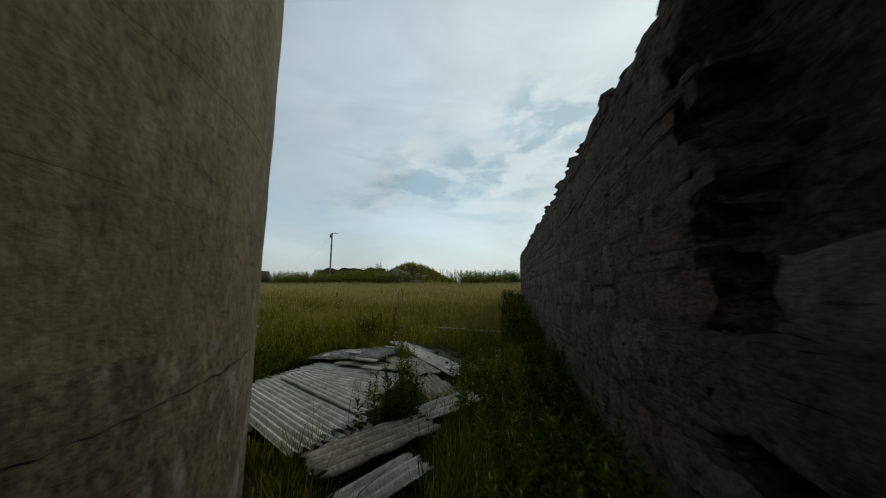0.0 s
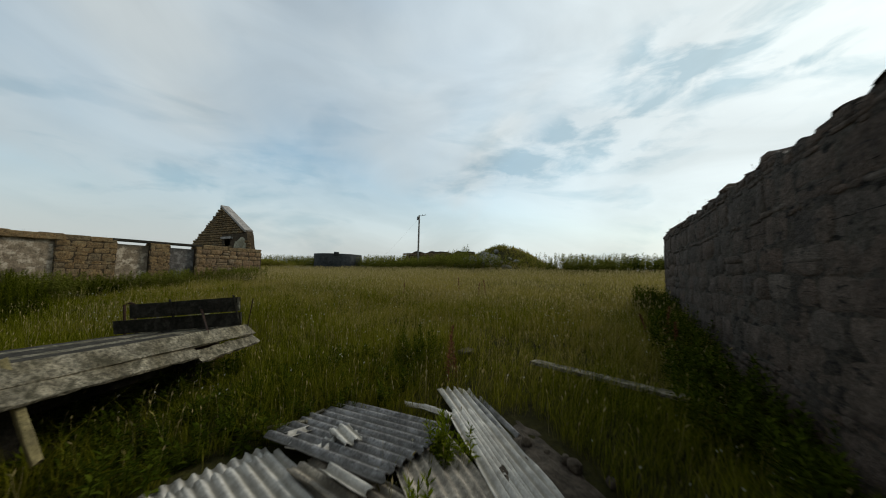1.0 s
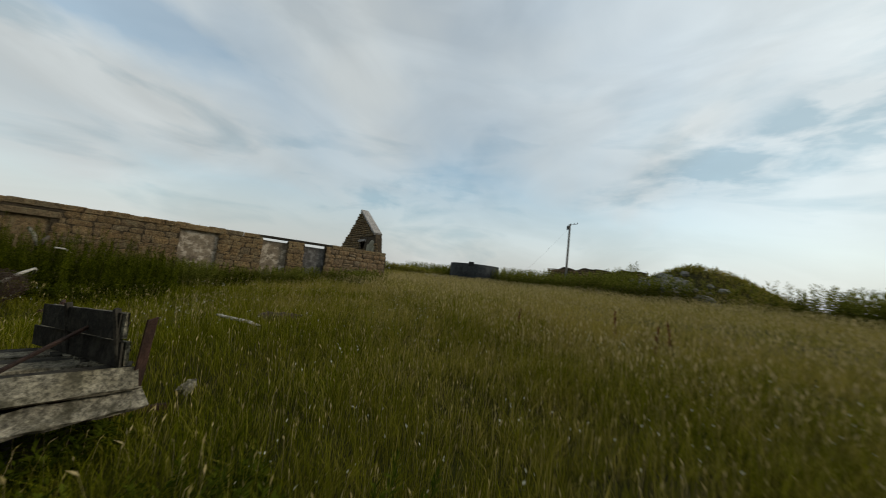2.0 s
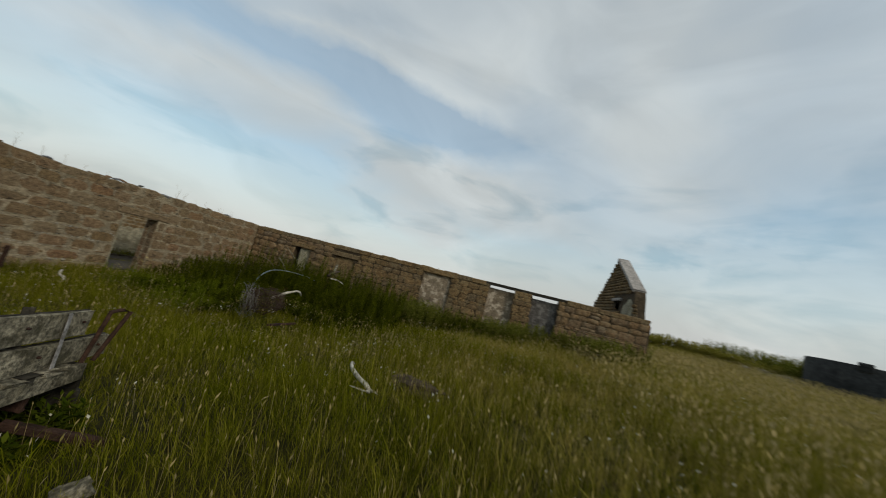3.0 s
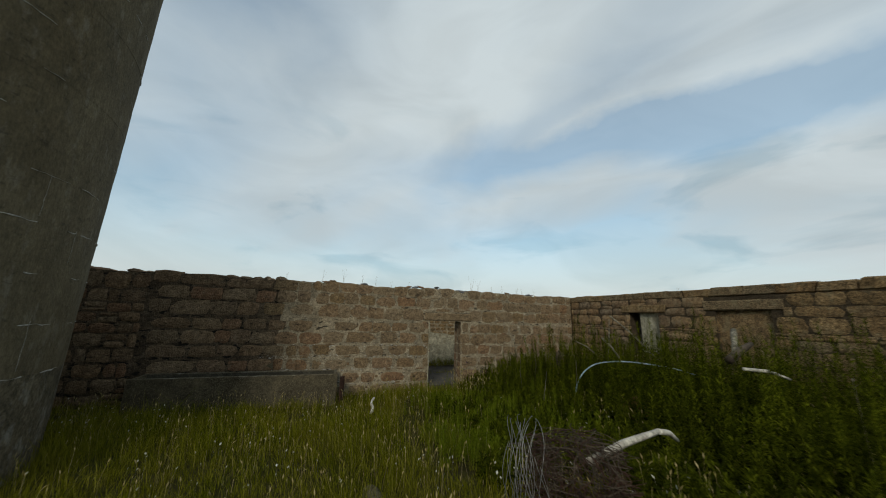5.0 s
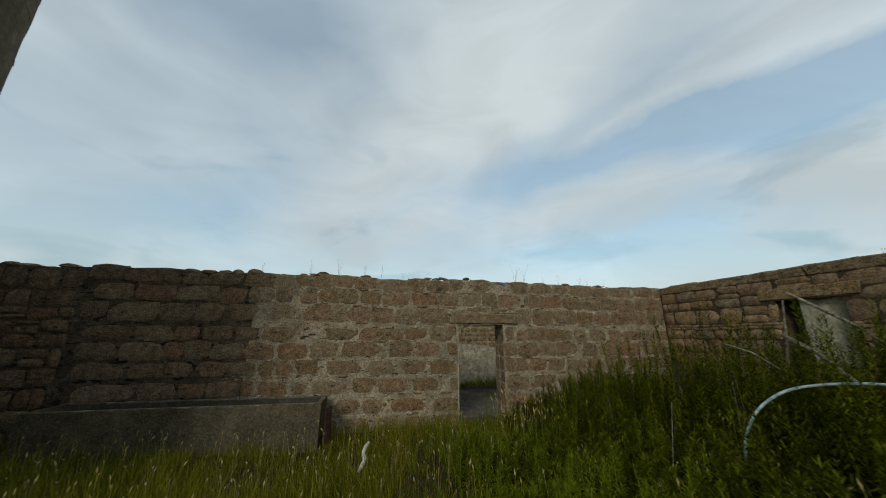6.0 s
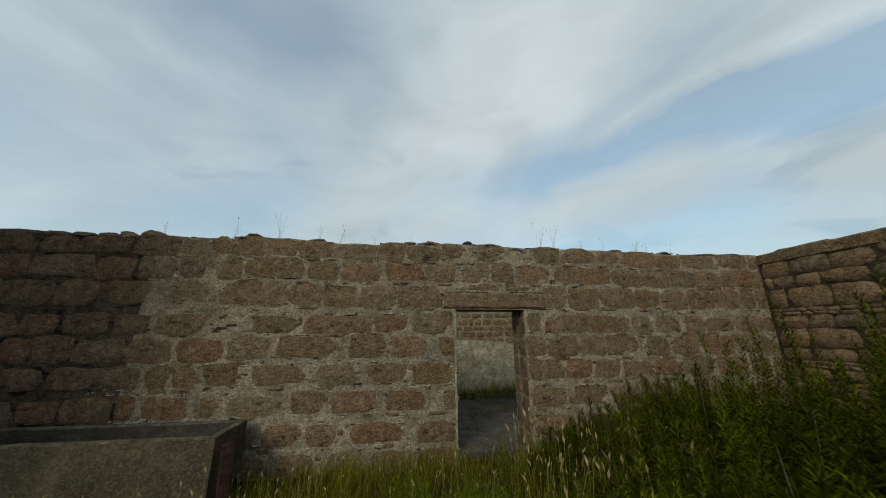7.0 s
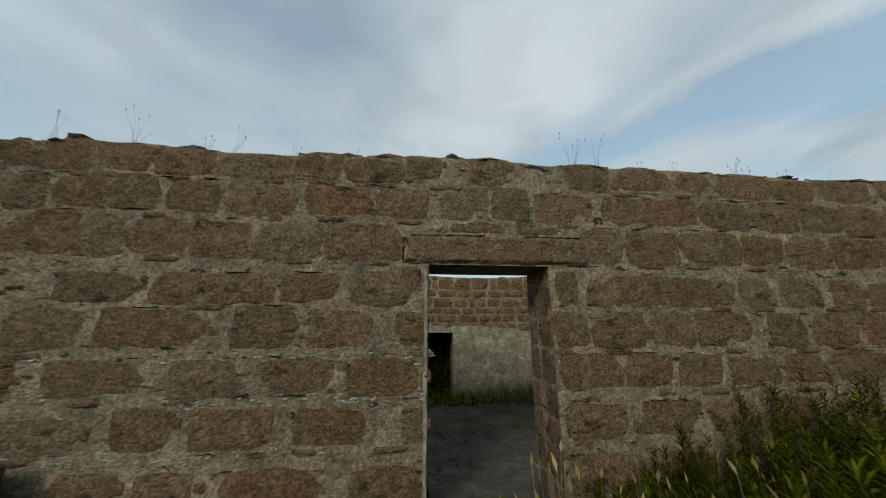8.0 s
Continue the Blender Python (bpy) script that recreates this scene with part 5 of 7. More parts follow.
    bar(bm, (-7.30, 7.46, 0.24), (-7.44, 7.55, 0.30), 0.12, 0.10, jag=0.012, segs=4, seed=95)
    part("timber_stub", bm, WOOD, t, "bleached split end of a timber")


trailer()


# ---- corrugated roofing sheets ----
def corrugated_sheet(centre, angle, length, width, mat, label, tilt=(0, 0), seed=0, pitch=0.105, deep=0.017, broken=0.05, sag=0.0):
    """A fibre-cement sheet: waves across its width, thick, with chipped ends. Local x runs along the waves."""
    rnd = random.Random(seed)
    nv, nu, th = max(8, int(width / pitch * 12)), 12, 0.009
    verts, faces = [], []
    ends = [[broken * (noise.noise((j * 0.21, seed * 2.3, e)) + 0.6 * noise.noise((j * 0.63, seed, e + 5))) for j in range(nv + 1)] for e in (0, 1)]
    for s in (0, 1):
        for i in range(nu + 1):
            for j in range(nv + 1):
                f = i / nu
                x = -length / 2 + ends[0][j] + f * (length - ends[0][j] + ends[1][j])
                y = -width / 2 + width * j / nv + broken * 0.3 * noise.noise((i * 0.5, seed * 1.7, 9 if j < nv / 2 else 4)) * (1 if j in (0, nv) else 0)
                z = deep * math.sin(y / pitch * math.tau) - sag * (1 - (2 * f - 1) ** 2) + 0.006 * noise.noise((x * 2, y * 2, seed)) - (th if s else 0)
                verts.append((x, y, z))
    per = (nu + 1) * (nv + 1)
    for i in range(nu):
        for j in range(nv):
            a = i * (nv + 1) + j
            b = a + nv + 1
            faces.append((a, b, b + 1, a + 1))
            faces.append((per + a + 1, per + b + 1, per + b, per + a))
    for i in range(nu):
        for j in (0, nv):
            a = i * (nv + 1) + j
            b = a + nv + 1
            faces.append((a, b, per + b, per + a) if j else (b, a, per + a, per + b))
    for j in range(nv):
        for i in (0, nu):
            a = i * (nv + 1) + j
            faces.append((a, a + 1, per + a + 1, per + a))
    ob = new("corrugated_sheet", mesh_of("corrugated_sheet", verts, faces, mat, True))
    ob.matrix_basis = Matrix.Translation(Vector(centre) + Vector((0, 0, 0.045))) @ Matrix.Rotation(radians(angle), 4, "Z") @ Matrix.Rotation(radians(tilt[0]), 4, "Y") @ Matrix.Rotation(radians(tilt[1]), 4, "X")
    return tagged(ob, label, "roofing sheet", "heap of broken roofing sheets")


PALE, DARKISH, TANNED = "pale grey corrugated fibre-cement sheet lying in the grass", "dark weathered corrugated sheet with chipped ends", "tan corrugated sheet sliding off the heap"
STRIP = "long pale corrugated strip fallen from the heap"
corrugated_sheet((-3.55, 3.42, -0.12), -32, 1.9, 0.55, SHEET, PALE, (-2, 0), 1, pitch=0.09, deep=0.015)
corrugated_sheet((-2.90, 3.47, -0.04), -32, 2.75, 0.46, SHEET, PALE, (0, 1), 17, pitch=0.09, deep=0.015, broken=0.08)
corrugated_sheet((-2.66, 3.83, -0.075), -32.5, 2.68, 0.58, SHEET, "lower of two overlapping grey corrugated sheets", (0, 0), 18, pitch=0.09, deep=0.015, broken=0.06)
corrugated_sheet((-2.73, 3.87, -0.03), -32, 2.6, 0.60, SHEET, PALE, (0, 0), 2, pitch=0.09, deep=0.015, broken=0.09)
corrugated_sheet((-2.50, 4.23, 0.02), -32.5, 2.35, 0.37, SHEET, "narrow broken strip of grey corrugated sheet", (0, 2), 3, pitch=0.09, deep=0.015, broken=0.10)
corrugated_sheet((-2.68, 4.94, -0.04), -13, 2.15, 1.31, SHEET, "large pale grey corrugated sheet on the heap", (1, 2), 4)
corrugated_sheet((-3.24, 5.12, -0.10), -18, 1.6, 1.05, SHEET, PALE, (0, 3), 5)
corrugated_sheet((-2.98, 6.32, 0.12), -3, 1.6, 1.12, SHEET_DARK, DARKISH, (-3, -2), 6, pitch=0.13, deep=0.022)
corrugated_sheet((-2.42, 5.72, 0.05), -6, 1.35, 0.42, SHEET_TAN, TANNED, (1, 0), 7, broken=0.1)
corrugated_sheet((-1.80, 6.08, 0.02), -38, 1.45, 0.72, SHEET_TAN, TANNED, (5, -4), 8, broken=0.1, sag=-0.03)
corrugated_sheet((-1.05, 5.15, -0.14), -50, 1.25, 0.62, SHEET_TAN, TANNED, (8, -4), 14, broken=0.1)
corrugated_sheet((-1.70, 6.95, 0.06), -45, 2.6, 0.46, SHEET, STRIP, (4, -6), 9, broken=0.1)
corrugated_sheet((-1.48, 6.50, 0.03), -46, 2.2, 0.38, SHEET, STRIP, (5, -4), 10, broken=0.1)
corrugated_sheet((-1.95, 7.45, 0.06), -42, 0.9, 0.34, SHEET_DARK, "short dark corrugated strip behind the heap", (4, 8), 15, broken=0.1)
corrugated_sheet((-1.18, 2.95, -0.02), 56, 1.3, 0.50, SHEET_TAN, "tan corrugated sheet half buried in weeds", (0, -2), 11, pitch=0.12, deep=0.026, broken=0.08)
corrugated_sheet((-0.66, 4.12, -0.03), 57, 1.05, 0.42, SHEET, "grey corrugated sheet half hidden in grass", (0, 4), 12, broken=0.08)
corrugated_sheet((-0.90, 2.45, -0.09), 62, 0.8, 0.35, SHEET, "grey corrugated sheet half hidden in grass", (0, 4), 13, broken=0.08)
for k, (x, y, z, a, l, w) in enumerate(((-3.25, 5.85, 0.10, 18, 0.30, 0.13), (-2.95, 6.10, 0.19, -20, 0.36, 0.20), (-3.5, 5.98, 0.12, 75, 0.22, 0.13), (-2.5, 5.66, 0.14, -5, 0.50, 0.14), (-2.45, 7.15, 0.12, -5, 0.5, 0.16), (-2.8, 7.25, 0.08, 10, 0.4, 0.12), (-3.05, 5.95, 0.13, -70, 0.24, 0.12), (-2.25, 5.35, 0.07, -12, 0.4, 0.16))):
    corrugated_sheet((x, y, z), a, l, w, SHEET, "small broken piece of corrugated sheet", (2, 3), 20 + k, broken=0.05)


def dirt_strip():
    """Bare stony soil beside the heap."""
    verts, faces = [], []
    n, m = 24, 8
    c, s_ = math.cos(radians(-46)), math.sin(radians(-46))
    for i in range(n + 1):
        for j in range(m + 1):
            u, v = (i / n - 0.5) * 2.4, (j / m - 0.5) * 0.5
            rim = (2 * i / n - 1) ** 4 + (2 * j / m - 1) ** 4
            x, y = -0.95 + u * c - v * s_, 6.75 + u * s_ + v * c
            verts.append((x, y, gz(x, y) + 0.03 - 0.10 * rim + 0.05 * noise.noise((u * 7, v * 7, 1))))
    for i in range(n):
        for j in range(m):
            a = i * (m + 1) + j
            faces.append((a, a + m + 1, a + m + 2, a + 1))
    tagged(new("dirt_strip", mesh_of("dirt_strip", verts, faces, DIRT)), "bare grey-brown stony soil beside the roofing sheets", "soil", kind="structure")


dirt_strip()


def loose_plank(a, b, w, h, mat, label, name="plank", seed=0):
    bm = bmesh.new()
    mid = (Vector(a) + Vector(b)) / 2
    bar(bm, Vector(a) - mid, Vector(b) - mid, w, h, jag=0.006, segs=10, seed=seed)
    ob = part(name, bm, mat, m=Matrix.Translation(mid))
    return tagged(ob, label, "plank")


loose_plank((-1.72, 9.05, 0.43), (0.20, 8.45, 0.42), 0.20, 0.05, WOOD, "long silvered plank lying in the grass by the wall", seed=101)
loose_plank((-4.2, 6.0, 0.0), (-3.65, 6.25, 0.14), 0.10, 0.02, WOOD, "short splintered board on the roofing sheets", seed=102)
loose_plank((-3.95, 6.2, 0.0), (-3.7, 6.5, 0.15), 0.07, 0.02, WOOD, "short splintered board on the roofing sheets", seed=103)
loose_plank((-12.12, 4.80, 0.40), (-12.95, 4.93, 0.42), 0.05, 0.05, RUST, "rusty iron bar lying in the grass", "iron_bar", seed=104)


# ---- driftwood, scrap and rubbish in the yard ----
def bleached_branch():
    bm = bmesh.new()
    tube(bm, [(-10.12, 8.43, 0.54), (-10.18, 8.32, 0.585), (-10.26, 8.16, 0.61), (-10.40, 8.00, 0.62), (-10.55, 7.87, 0.63), (-10.70, 7.77, 0.64), (-10.80, 7.73, 0.63), (-10.88, 7.74, 0.60)], [0.028, 0.036, 0.034, 0.036, 0.032, 0.027, 0.026, 0.013], 9)
    tube(bm, [(-10.13, 8.42, 0.55), (-10.16, 8.48, 0.54), (-10.22, 8.54, 0.50)], [0.024, 0.016, 0.007], 7)
    tube(bm, [(-10.08, 8.44, 0.54), (-9.98, 8.41, 0.575), (-9.88, 8.34, 0.61), (-9.78, 8.24, 0.65)], [0.020, 0.013, 0.011, 0.006], 7)
    tube(bm, [(-9.92, 8.37, 0.60), (-9.86, 8.42, 0.61), (-9.82, 8.44, 0.58)], [0.011, 0.009, 0.005], 7)
    return tagged(part("bleached_branch", bm, BLEACHED, smooth=True), "bleached white branch with a hooked end in the grass", "branch")


bleached_branch()


def scrap_heap():
    """What sticks out of the overgrown heap: hose, drum of wire, logs and laths."""
    bm = bmesh.new()
    knots = [Vector(p) for p in ((-15.50, 0.95, 0.40), (-15.50, 0.98, 0.60), (-15.52, 1.03, 0.85), (-15.58, 1.15, 1.10), (-15.70, 1.32, 1.28), (-15.88, 1.50, 1.36), (-16.10, 1.70, 1.39), (-16.35, 1.92, 1.38), (-16.7, 2.2, 1.33), (-17.0, 2.5, 1.22), (-17.3, 2.8, 1.1))]
    line = []
    for a, b, c, d in zip(knots, knots[1:], knots[2:], knots[3:]):
        for i in range(5):
            f = i / 5
            line.append(0.5 * (2 * b + (c - a) * f + (2 * a - 5 * b + 4 * c - d) * f * f + (3 * b - a - 3 * c + d) * f ** 3))
    tube(bm, line, 0.0125, 10)
    tagged(part("water_hose", bm, HOSE, smooth=True), "faded blue plastic water pipe arching out of the weeds", "pipe")
    drum = thing("wire_roll", "collapsed roll of rusty fencing wire grown through with weeds", "wire roll", pose(-12.92, 3.88, 0.76, 0, 6, -40))
    rnd = random.Random(5)
    for k in range(110):
        bm = bmesh.new()
        off, r = rnd.uniform(-0.40, 0.46), 0.37 * rnd.uniform(0.45, 1.04)
        r *= 1 - 2.4 * (off - 0.02) ** 2
        a0, n, wob = rnd.uniform(0, 6.28), rnd.randrange(12, 24), rnd.uniform(0, 6.28)
        pts = [(off + 0.05 * math.sin(i * 0.5 + wob) + 0.01 * i * rnd.uniform(-1, 1), r * (1 + 0.06 * math.sin(i * 0.9 + wob)) * math.cos(a0 + i * 0.24), r * 1.05 * math.sin(a0 + i * 0.24)) for i in range(n)]
        tube(bm, pts, rnd.uniform(0.0025, 0.0055), 4)
        part("rusty_strand", bm, RUST_WIRE if k % 2 else RUST, drum)
    for k in range(22):
        bm = bmesh.new()
        r = 0.42 + rnd.uniform(-0.06, 0.06)
        off, a0 = 0.44 + rnd.uniform(-0.16, 0.16), -1.9 + rnd.uniform(-0.5, 0.7)
        pts = [(off + 0.05 * math.sin(i * 0.5 + k), r * math.cos(a0 + i * 0.2) * 0.95, r * math.sin(a0 + i * 0.2)) for i in range(rnd.randrange(12, 22))]
        tube(bm, pts, 0.0022, 4)
        part("wire_loop", bm, GALVANISED, drum, "pale galvanised wire")
    for k in range(18):
        bm = bmesh.new()
        r = rnd.uniform(0.26, 0.37)
        a0 = rnd.uniform(0, 6.28)
        pts = [(-0.42 + 0.9 * i / 9, (1 - 1.2 * (i / 9 - 0.55) ** 2) * r * math.cos(a0 + 0.05 * i), (1 - 1.2 * (i / 9 - 0.55) ** 2) * r * math.sin(a0 + 0.05 * i) + 0.02 * math.sin(i + k)) for i in range(10)]
        tube(bm, pts, 0.003, 4)
        part("mesh_strand", bm, RUST_WIRE, drum)
    for k, (a, b, w, mat, text) in enumerate((((-12.97, 3.97, 0.86), (-13.67, 4.15, 1.12), 0.035, BLEACHED, "bleached branch leaning on the heap"),
                                              ((-13.67, 4.15, 1.12), (-14.10, 4.02, 0.96), 0.026, BLEACHED, "bleached branch leaning on the heap"),
                                              ((-16.55, 1.02, 2.28), (-16.95, 1.75, 1.42), 0.016, WOOD, "thin grey lath sticking out of the weeds"),
                                              ((-16.75, 0.7, 1.3), (-16.66, 0.9, 2.2), 0.013, WOOD, "thin grey lath sticking out of the weeds"),
                                              ((-15.84, 3.77, 1.58), (-16.55, 3.90, 1.45), 0.022, BLEACHED, "bleached stick across the weeds"),
                                              ((-18.1, 2.5, 2.05), (-16.9, 3.1, 1.55), 0.05, WOOD, "grey post leaning on the heap"),
                                              ((-16.3, 3.35, 1.62), (-17.2, 3.2, 1.85), 0.055, RUST_WIRE, "rusty pipe among the weeds"),
                                              ((-16.20, 1.10, 1.80), (-16.15, 1.62, 1.35), 0.020, WOOD, "grey stick leaning in the weeds"),
                                              ((-15.76, 0.80, 1.70), (-15.98, 1.15, 1.45), 0.010, WOOD, "grey stick leaning in the weeds"))):
        bm = bmesh.new()
        a, b = Vector(a), Vector(b)
        mid = a.lerp(b, 0.5) + Vector((0.02, 0.03, 0.04))
        tube(bm, [a, a.lerp(mid, 0.5), mid, mid.lerp(b, 0.5), b], [w, w * 1.05, w, w * 0.9, w * 0.7], 7)
        tagged(part("pole_scrap" if k > 1 else "branch", bm, mat, smooth=True), text, "stick")
    fronds = thing("dead_fronds", "tuft of dead grey fronds arching over among the green weeds", "weeds", pose(-16.0, -0.15, 0.55))
    for k in range(18):
        bm = bmesh.new()
        way, reach, high = rnd.uniform(0.2, 2.6), rnd.uniform(0.15, 0.42), rnd.uniform(0.75, 0.98)
        n = 9
        tube(bm, [(reach * math.cos(way) * (i / n) ** 1.6, reach * math.sin(way) * (i / n) ** 1.6, high * math.sin(min(1.0, 1.35 * i / n) * math.pi / 2) - 0.55 * max(0, i / n - 0.6) * rnd.uniform(0.6, 1.6)) for i in range(n + 1)],
             [0.0042 - 0.0003 * i for i in range(n + 1)], 4)
        part("frond", bm, TURF if k % 3 else WOOD_DARK, fronds)
    for x, y, h, lean in ((-14.91, 0.65, 0.95, -0.16), (-15.62, 0.88, 1.0, -0.05), (-15.2, -0.4, 0.95, 0.10)):
        bm = bmesh.new()
        tube(bm, [(lean * f, -0.1 * lean * f, h * f) for f in (0, 0.25, 0.5, 0.75, 1)], [0.003, 0.003, 0.0028, 0.0025, 0.0015], 5)
        tagged(part("dead_stalk", bm, POLE, m=pose(x, y, gz(x, y) - 0.02)), "thin bleached dead stalk standing in the weeds", "weeds")
    bm = bmesh.new()
    rough_lump(bm, (0, 0, 0), (0.30, 0.24, 0.20), 6, 3, 0.25)
    tagged(part("terracotta_lump", bm, surface("terracotta", [(0.20, 0.085, 0.042), (0.26, 0.115, 0.058)], bump=0.4), m=pose(-15.9, 2.03, gz(-15.9, 2.03) + 0.12, 10, 15, 30), smooth=True), "broken brown terracotta pipe end in the heap", "pot")


scrap_heap()


def stone_lump(x, y, size, seed, mat, label, name="loose_stone", lift=0.0):
    bm = bmesh.new()
    rough_lump(bm, (0, 0, 0), size, seed, 3, 0.35)
    return tagged(part(name, bm, mat, m=pose(x, y, gz(x, y) + size[2] * 0.4 + lift, 0, 0, seed * 37), smooth=True), label, "stone")


corrugated_sheet((-7.75, 1.65, gz(-7.75, 1.65) + 0.12), 50, 0.34, 0.26, SHEET_TAN, "small broken tan corrugated piece in the grass by the tower", (6, 8), 40, broken=0.06)
stone_lump(-7.95, 2.5, (0.10, 0.08, 0.07), 2, TROUGH, "small pale stone in the grass", lift=0.04)
stone_lump(-11.35, 1.9, (0.19, 0.12, 0.06), 3, TROUGH, "pale stone half sunk in the grass", lift=0.06)
bm = bmesh.new()
g = gz(-11.75, -1.65)
tube(bm, [(-11.84 + 0.04 * math.sin(k * 0.9) + 0.018 * k, -1.85 + 0.055 * k, g + 0.28 - 0.032 * k + 0.02 * math.cos(k * 1.3)) for k in range(8)],
     [0.020, 0.030, 0.026, 0.028, 0.034, 0.030, 0.036, 0.020], 7)
tagged(part("bleached_branch", bm, BLEACHED, smooth=True), "short bleached white branch end sticking out of the grass", "branch")
for k in range(9):
    rr = random.Random(200 + k)
    stone_lump(-0.95 + rr.uniform(-0.55, 0.6), 6.75 + rr.uniform(-0.5, 0.5), (rr.uniform(0.03, 0.07),) * 3, 30 + k, DIRT, "small stone on the bare dirt beside the sheets", lift=0.03)
stone_lump(-3.0, 9.2, (0.24, 0.12, 0.05), 12, TROUGH, "flat pale stone slab lying in the grass", lift=0.12)
bm = bmesh.new()
rough_lump(bm, (0, 0, 0), (0.24, 0.40, 0.12), 9, 3, 0.6)
tagged(part("turf_lump", bm, TURF, m=pose(-10.72, 9.02, gz(-10.72, 9.02) + 0.12)), "dark brown lump of turned turf", "turf")


# ---- beyond the yard ----
def slurry_tank():
    t = thing("round_tank", "low round black tank beyond the field", "tank", pose(-27.6, 29.6, 1.4))
    sides, r, h = 40, 2.55, 2.32
    for k in range(20):
        verts, faces = [], []
        for i in range(5):
            a = (k + i / 4) * math.tau / 20
            rr = r + (0.02 if k % 2 else 0.0)
            for z in (0, h):
                verts.append((math.cos(a) * rr, math.sin(a) * rr, z))
                verts.append((math.cos(a) * (rr - 0.06), math.sin(a) * (rr - 0.06), z))
        for i in range(4):
            q = i * 4
            faces += [(q, q + 4, q + 6, q + 2), (q + 5, q + 1, q + 3, q + 7), (q + 2, q + 6, q + 7, q + 3)]
        faces += [(0, 2, 3, 1), (16, 17, 19, 18)]
        ob = new("tank_panel", mesh_of("tank_panel", verts, faces, TANK))
        ob.parent = t
    bm = bmesh.new()
    bar(bm, (1.75, -1.95, h - 0.25), (1.85, -2.05, h + 0.12), 0.5, 0.12, jag=0.01, segs=2)
    hatch = part("hatch", bm, TANK, t)
    bm = bmesh.new()
    bar(bm, (1.62, -2.02, h + 0.13), (1.98, -1.98, h + 0.13), 0.16, 0.03, jag=0.004, segs=2)
    part("hatch_lid", bm, TANK, hatch)


slurry_tank()


def utility_pole():
    x, y = -21.1, 36.2
    p = thing("utility_pole", "grey wooden utility pole with a small crossarm", "pole", pose(x, y, gz(x, y) - 0.3))
    h = 9.0 - gz(x, y) + 0.3
    bm = bmesh.new()
    tube(bm, [(0, 0, 0), (0, 0, h / 2), (0, 0, h)], [0.115, 0.105, 0.09], 12)
    part("shaft", bm, POLE, p)
    bm = bmesh.new()
    bar(bm, (-0.15, 0, h - 0.10), (0.80, 0.22, h + 0.02), 0.045, 0.045)
    arm = part("crossarm", bm, POLE, p)
    bm = bmesh.new()
    bmesh.ops.create_cone(bm, cap_ends=True, segments=10, radius1=0.11, radius2=0.09, depth=0.4)
    part("pole_box", bm, BLACK, p, m=pose(-0.22, 0, h - 0.35))
    for k in range(3):
        bm = bmesh.new()
        bmesh.ops.create_cone(bm, cap_ends=True, segments=8, radius1=0.035, radius2=0.02, depth=0.13)
        part("insulator", bm, BLACK, arm, m=pose(0.08 + k * 0.33, k * 0.08, h + 0.02 + 0.04 * k))
    bm = bmesh.new()
    a, b = Vector((0, 0, h - 0.3)), Vector((-9.0, 3.0, h - 5.8))
    tube(bm, [a.lerp(b, i / 10) + Vector((0, 0, -1.0 * (i / 10) * (1 - i / 10))) for i in range(11)], 0.004, 4)
    part("guy_wire", bm, BLACK, p)


utility_pole()

rnd = random.Random(41)
core = wall_core("ruin_wall", -9.5, 0.0, 0.0, lambda u: 2.15 + 0.5 * noise.noise((u * 0.9, 2, 0)) - 1.2 * soft(-7.2, -9.4, u), 0.7, [], RUBBLE_MORTAR, step=0.3, seed=21, uneven=0.08)
ob = new("ruined_wall", core)
ob.matrix_basis = pose(-14.6, 38.6, 2.35, 0, 0, 12)
tagged(ob, "low broken brown wall behind the mound", "stone wall")
laid = lay_courses(-9.0, -0.1, 0.1, lambda u: 2.0, rnd, (0.2, 0.32), (0.3, 0.7), [], 0.03)
verts, faces = [], []
for u, z, w, h in laid:
    vs, fs = STONES[rnd.randrange(len(STONES))]
    n = len(verts)
    verts += [(u + x * w, -0.7 - y * 0.08, z + k * h) for x, y, k in vs]
    faces += [tuple(n + i for i in f[::-1]) for f in fs]
far = new("wall_stones", mesh_of("wall_stones", verts, faces, JOINED_STONE, True))
far.parent = ob
tagged(far, kind="stuff")


def rubble(name, spots, label, seed, level=None):
    rnd = random.Random(seed)
    bm = bmesh.new()
    for k, (x, y, s) in enumerate(spots):
        sx = s * rnd.uniform(0.7, 1.3)
        rough_lump(bm, (x, y, (gz(x, y) if level is None else level) + s * 0.25), (sx, s * rnd.uniform(0.6, 1.1), s * rnd.uniform(0.4, 0.8)), seed + k, 2 if s > 0.1 else 1, 0.45)
    return tagged(part(name, bm, ROCK if level is None else DIRT), label, "rubble", kind="stuff")


rr = random.Random(51)
rubble("mound_rubble", [(rr.gauss(-11.6, 1.4), 30.5 + rr.gauss(0, 0.5), rr.uniform(0.16, 0.46)) for _ in range(210)], "pale broken stones spilling down the mound", 300)
rubble("field_rubble", [(rr.gauss(-3.6, 0.8), 30.0 + rr.gauss(0, 0.5), rr.uniform(0.15, 0.4)) for _ in range(22)] + [(rr.gauss(-31, 1.4), 27.5 + rr.gauss(0, 0.8), rr.uniform(0.15, 0.45)) for _ in range(40)]
       + [(rr.gauss(-24.5, 1.2), 24.5 + rr.gauss(0, 0.8), rr.uniform(0.1, 0.25)) for _ in range(16)], "pale stones scattered along the field edge", 600)
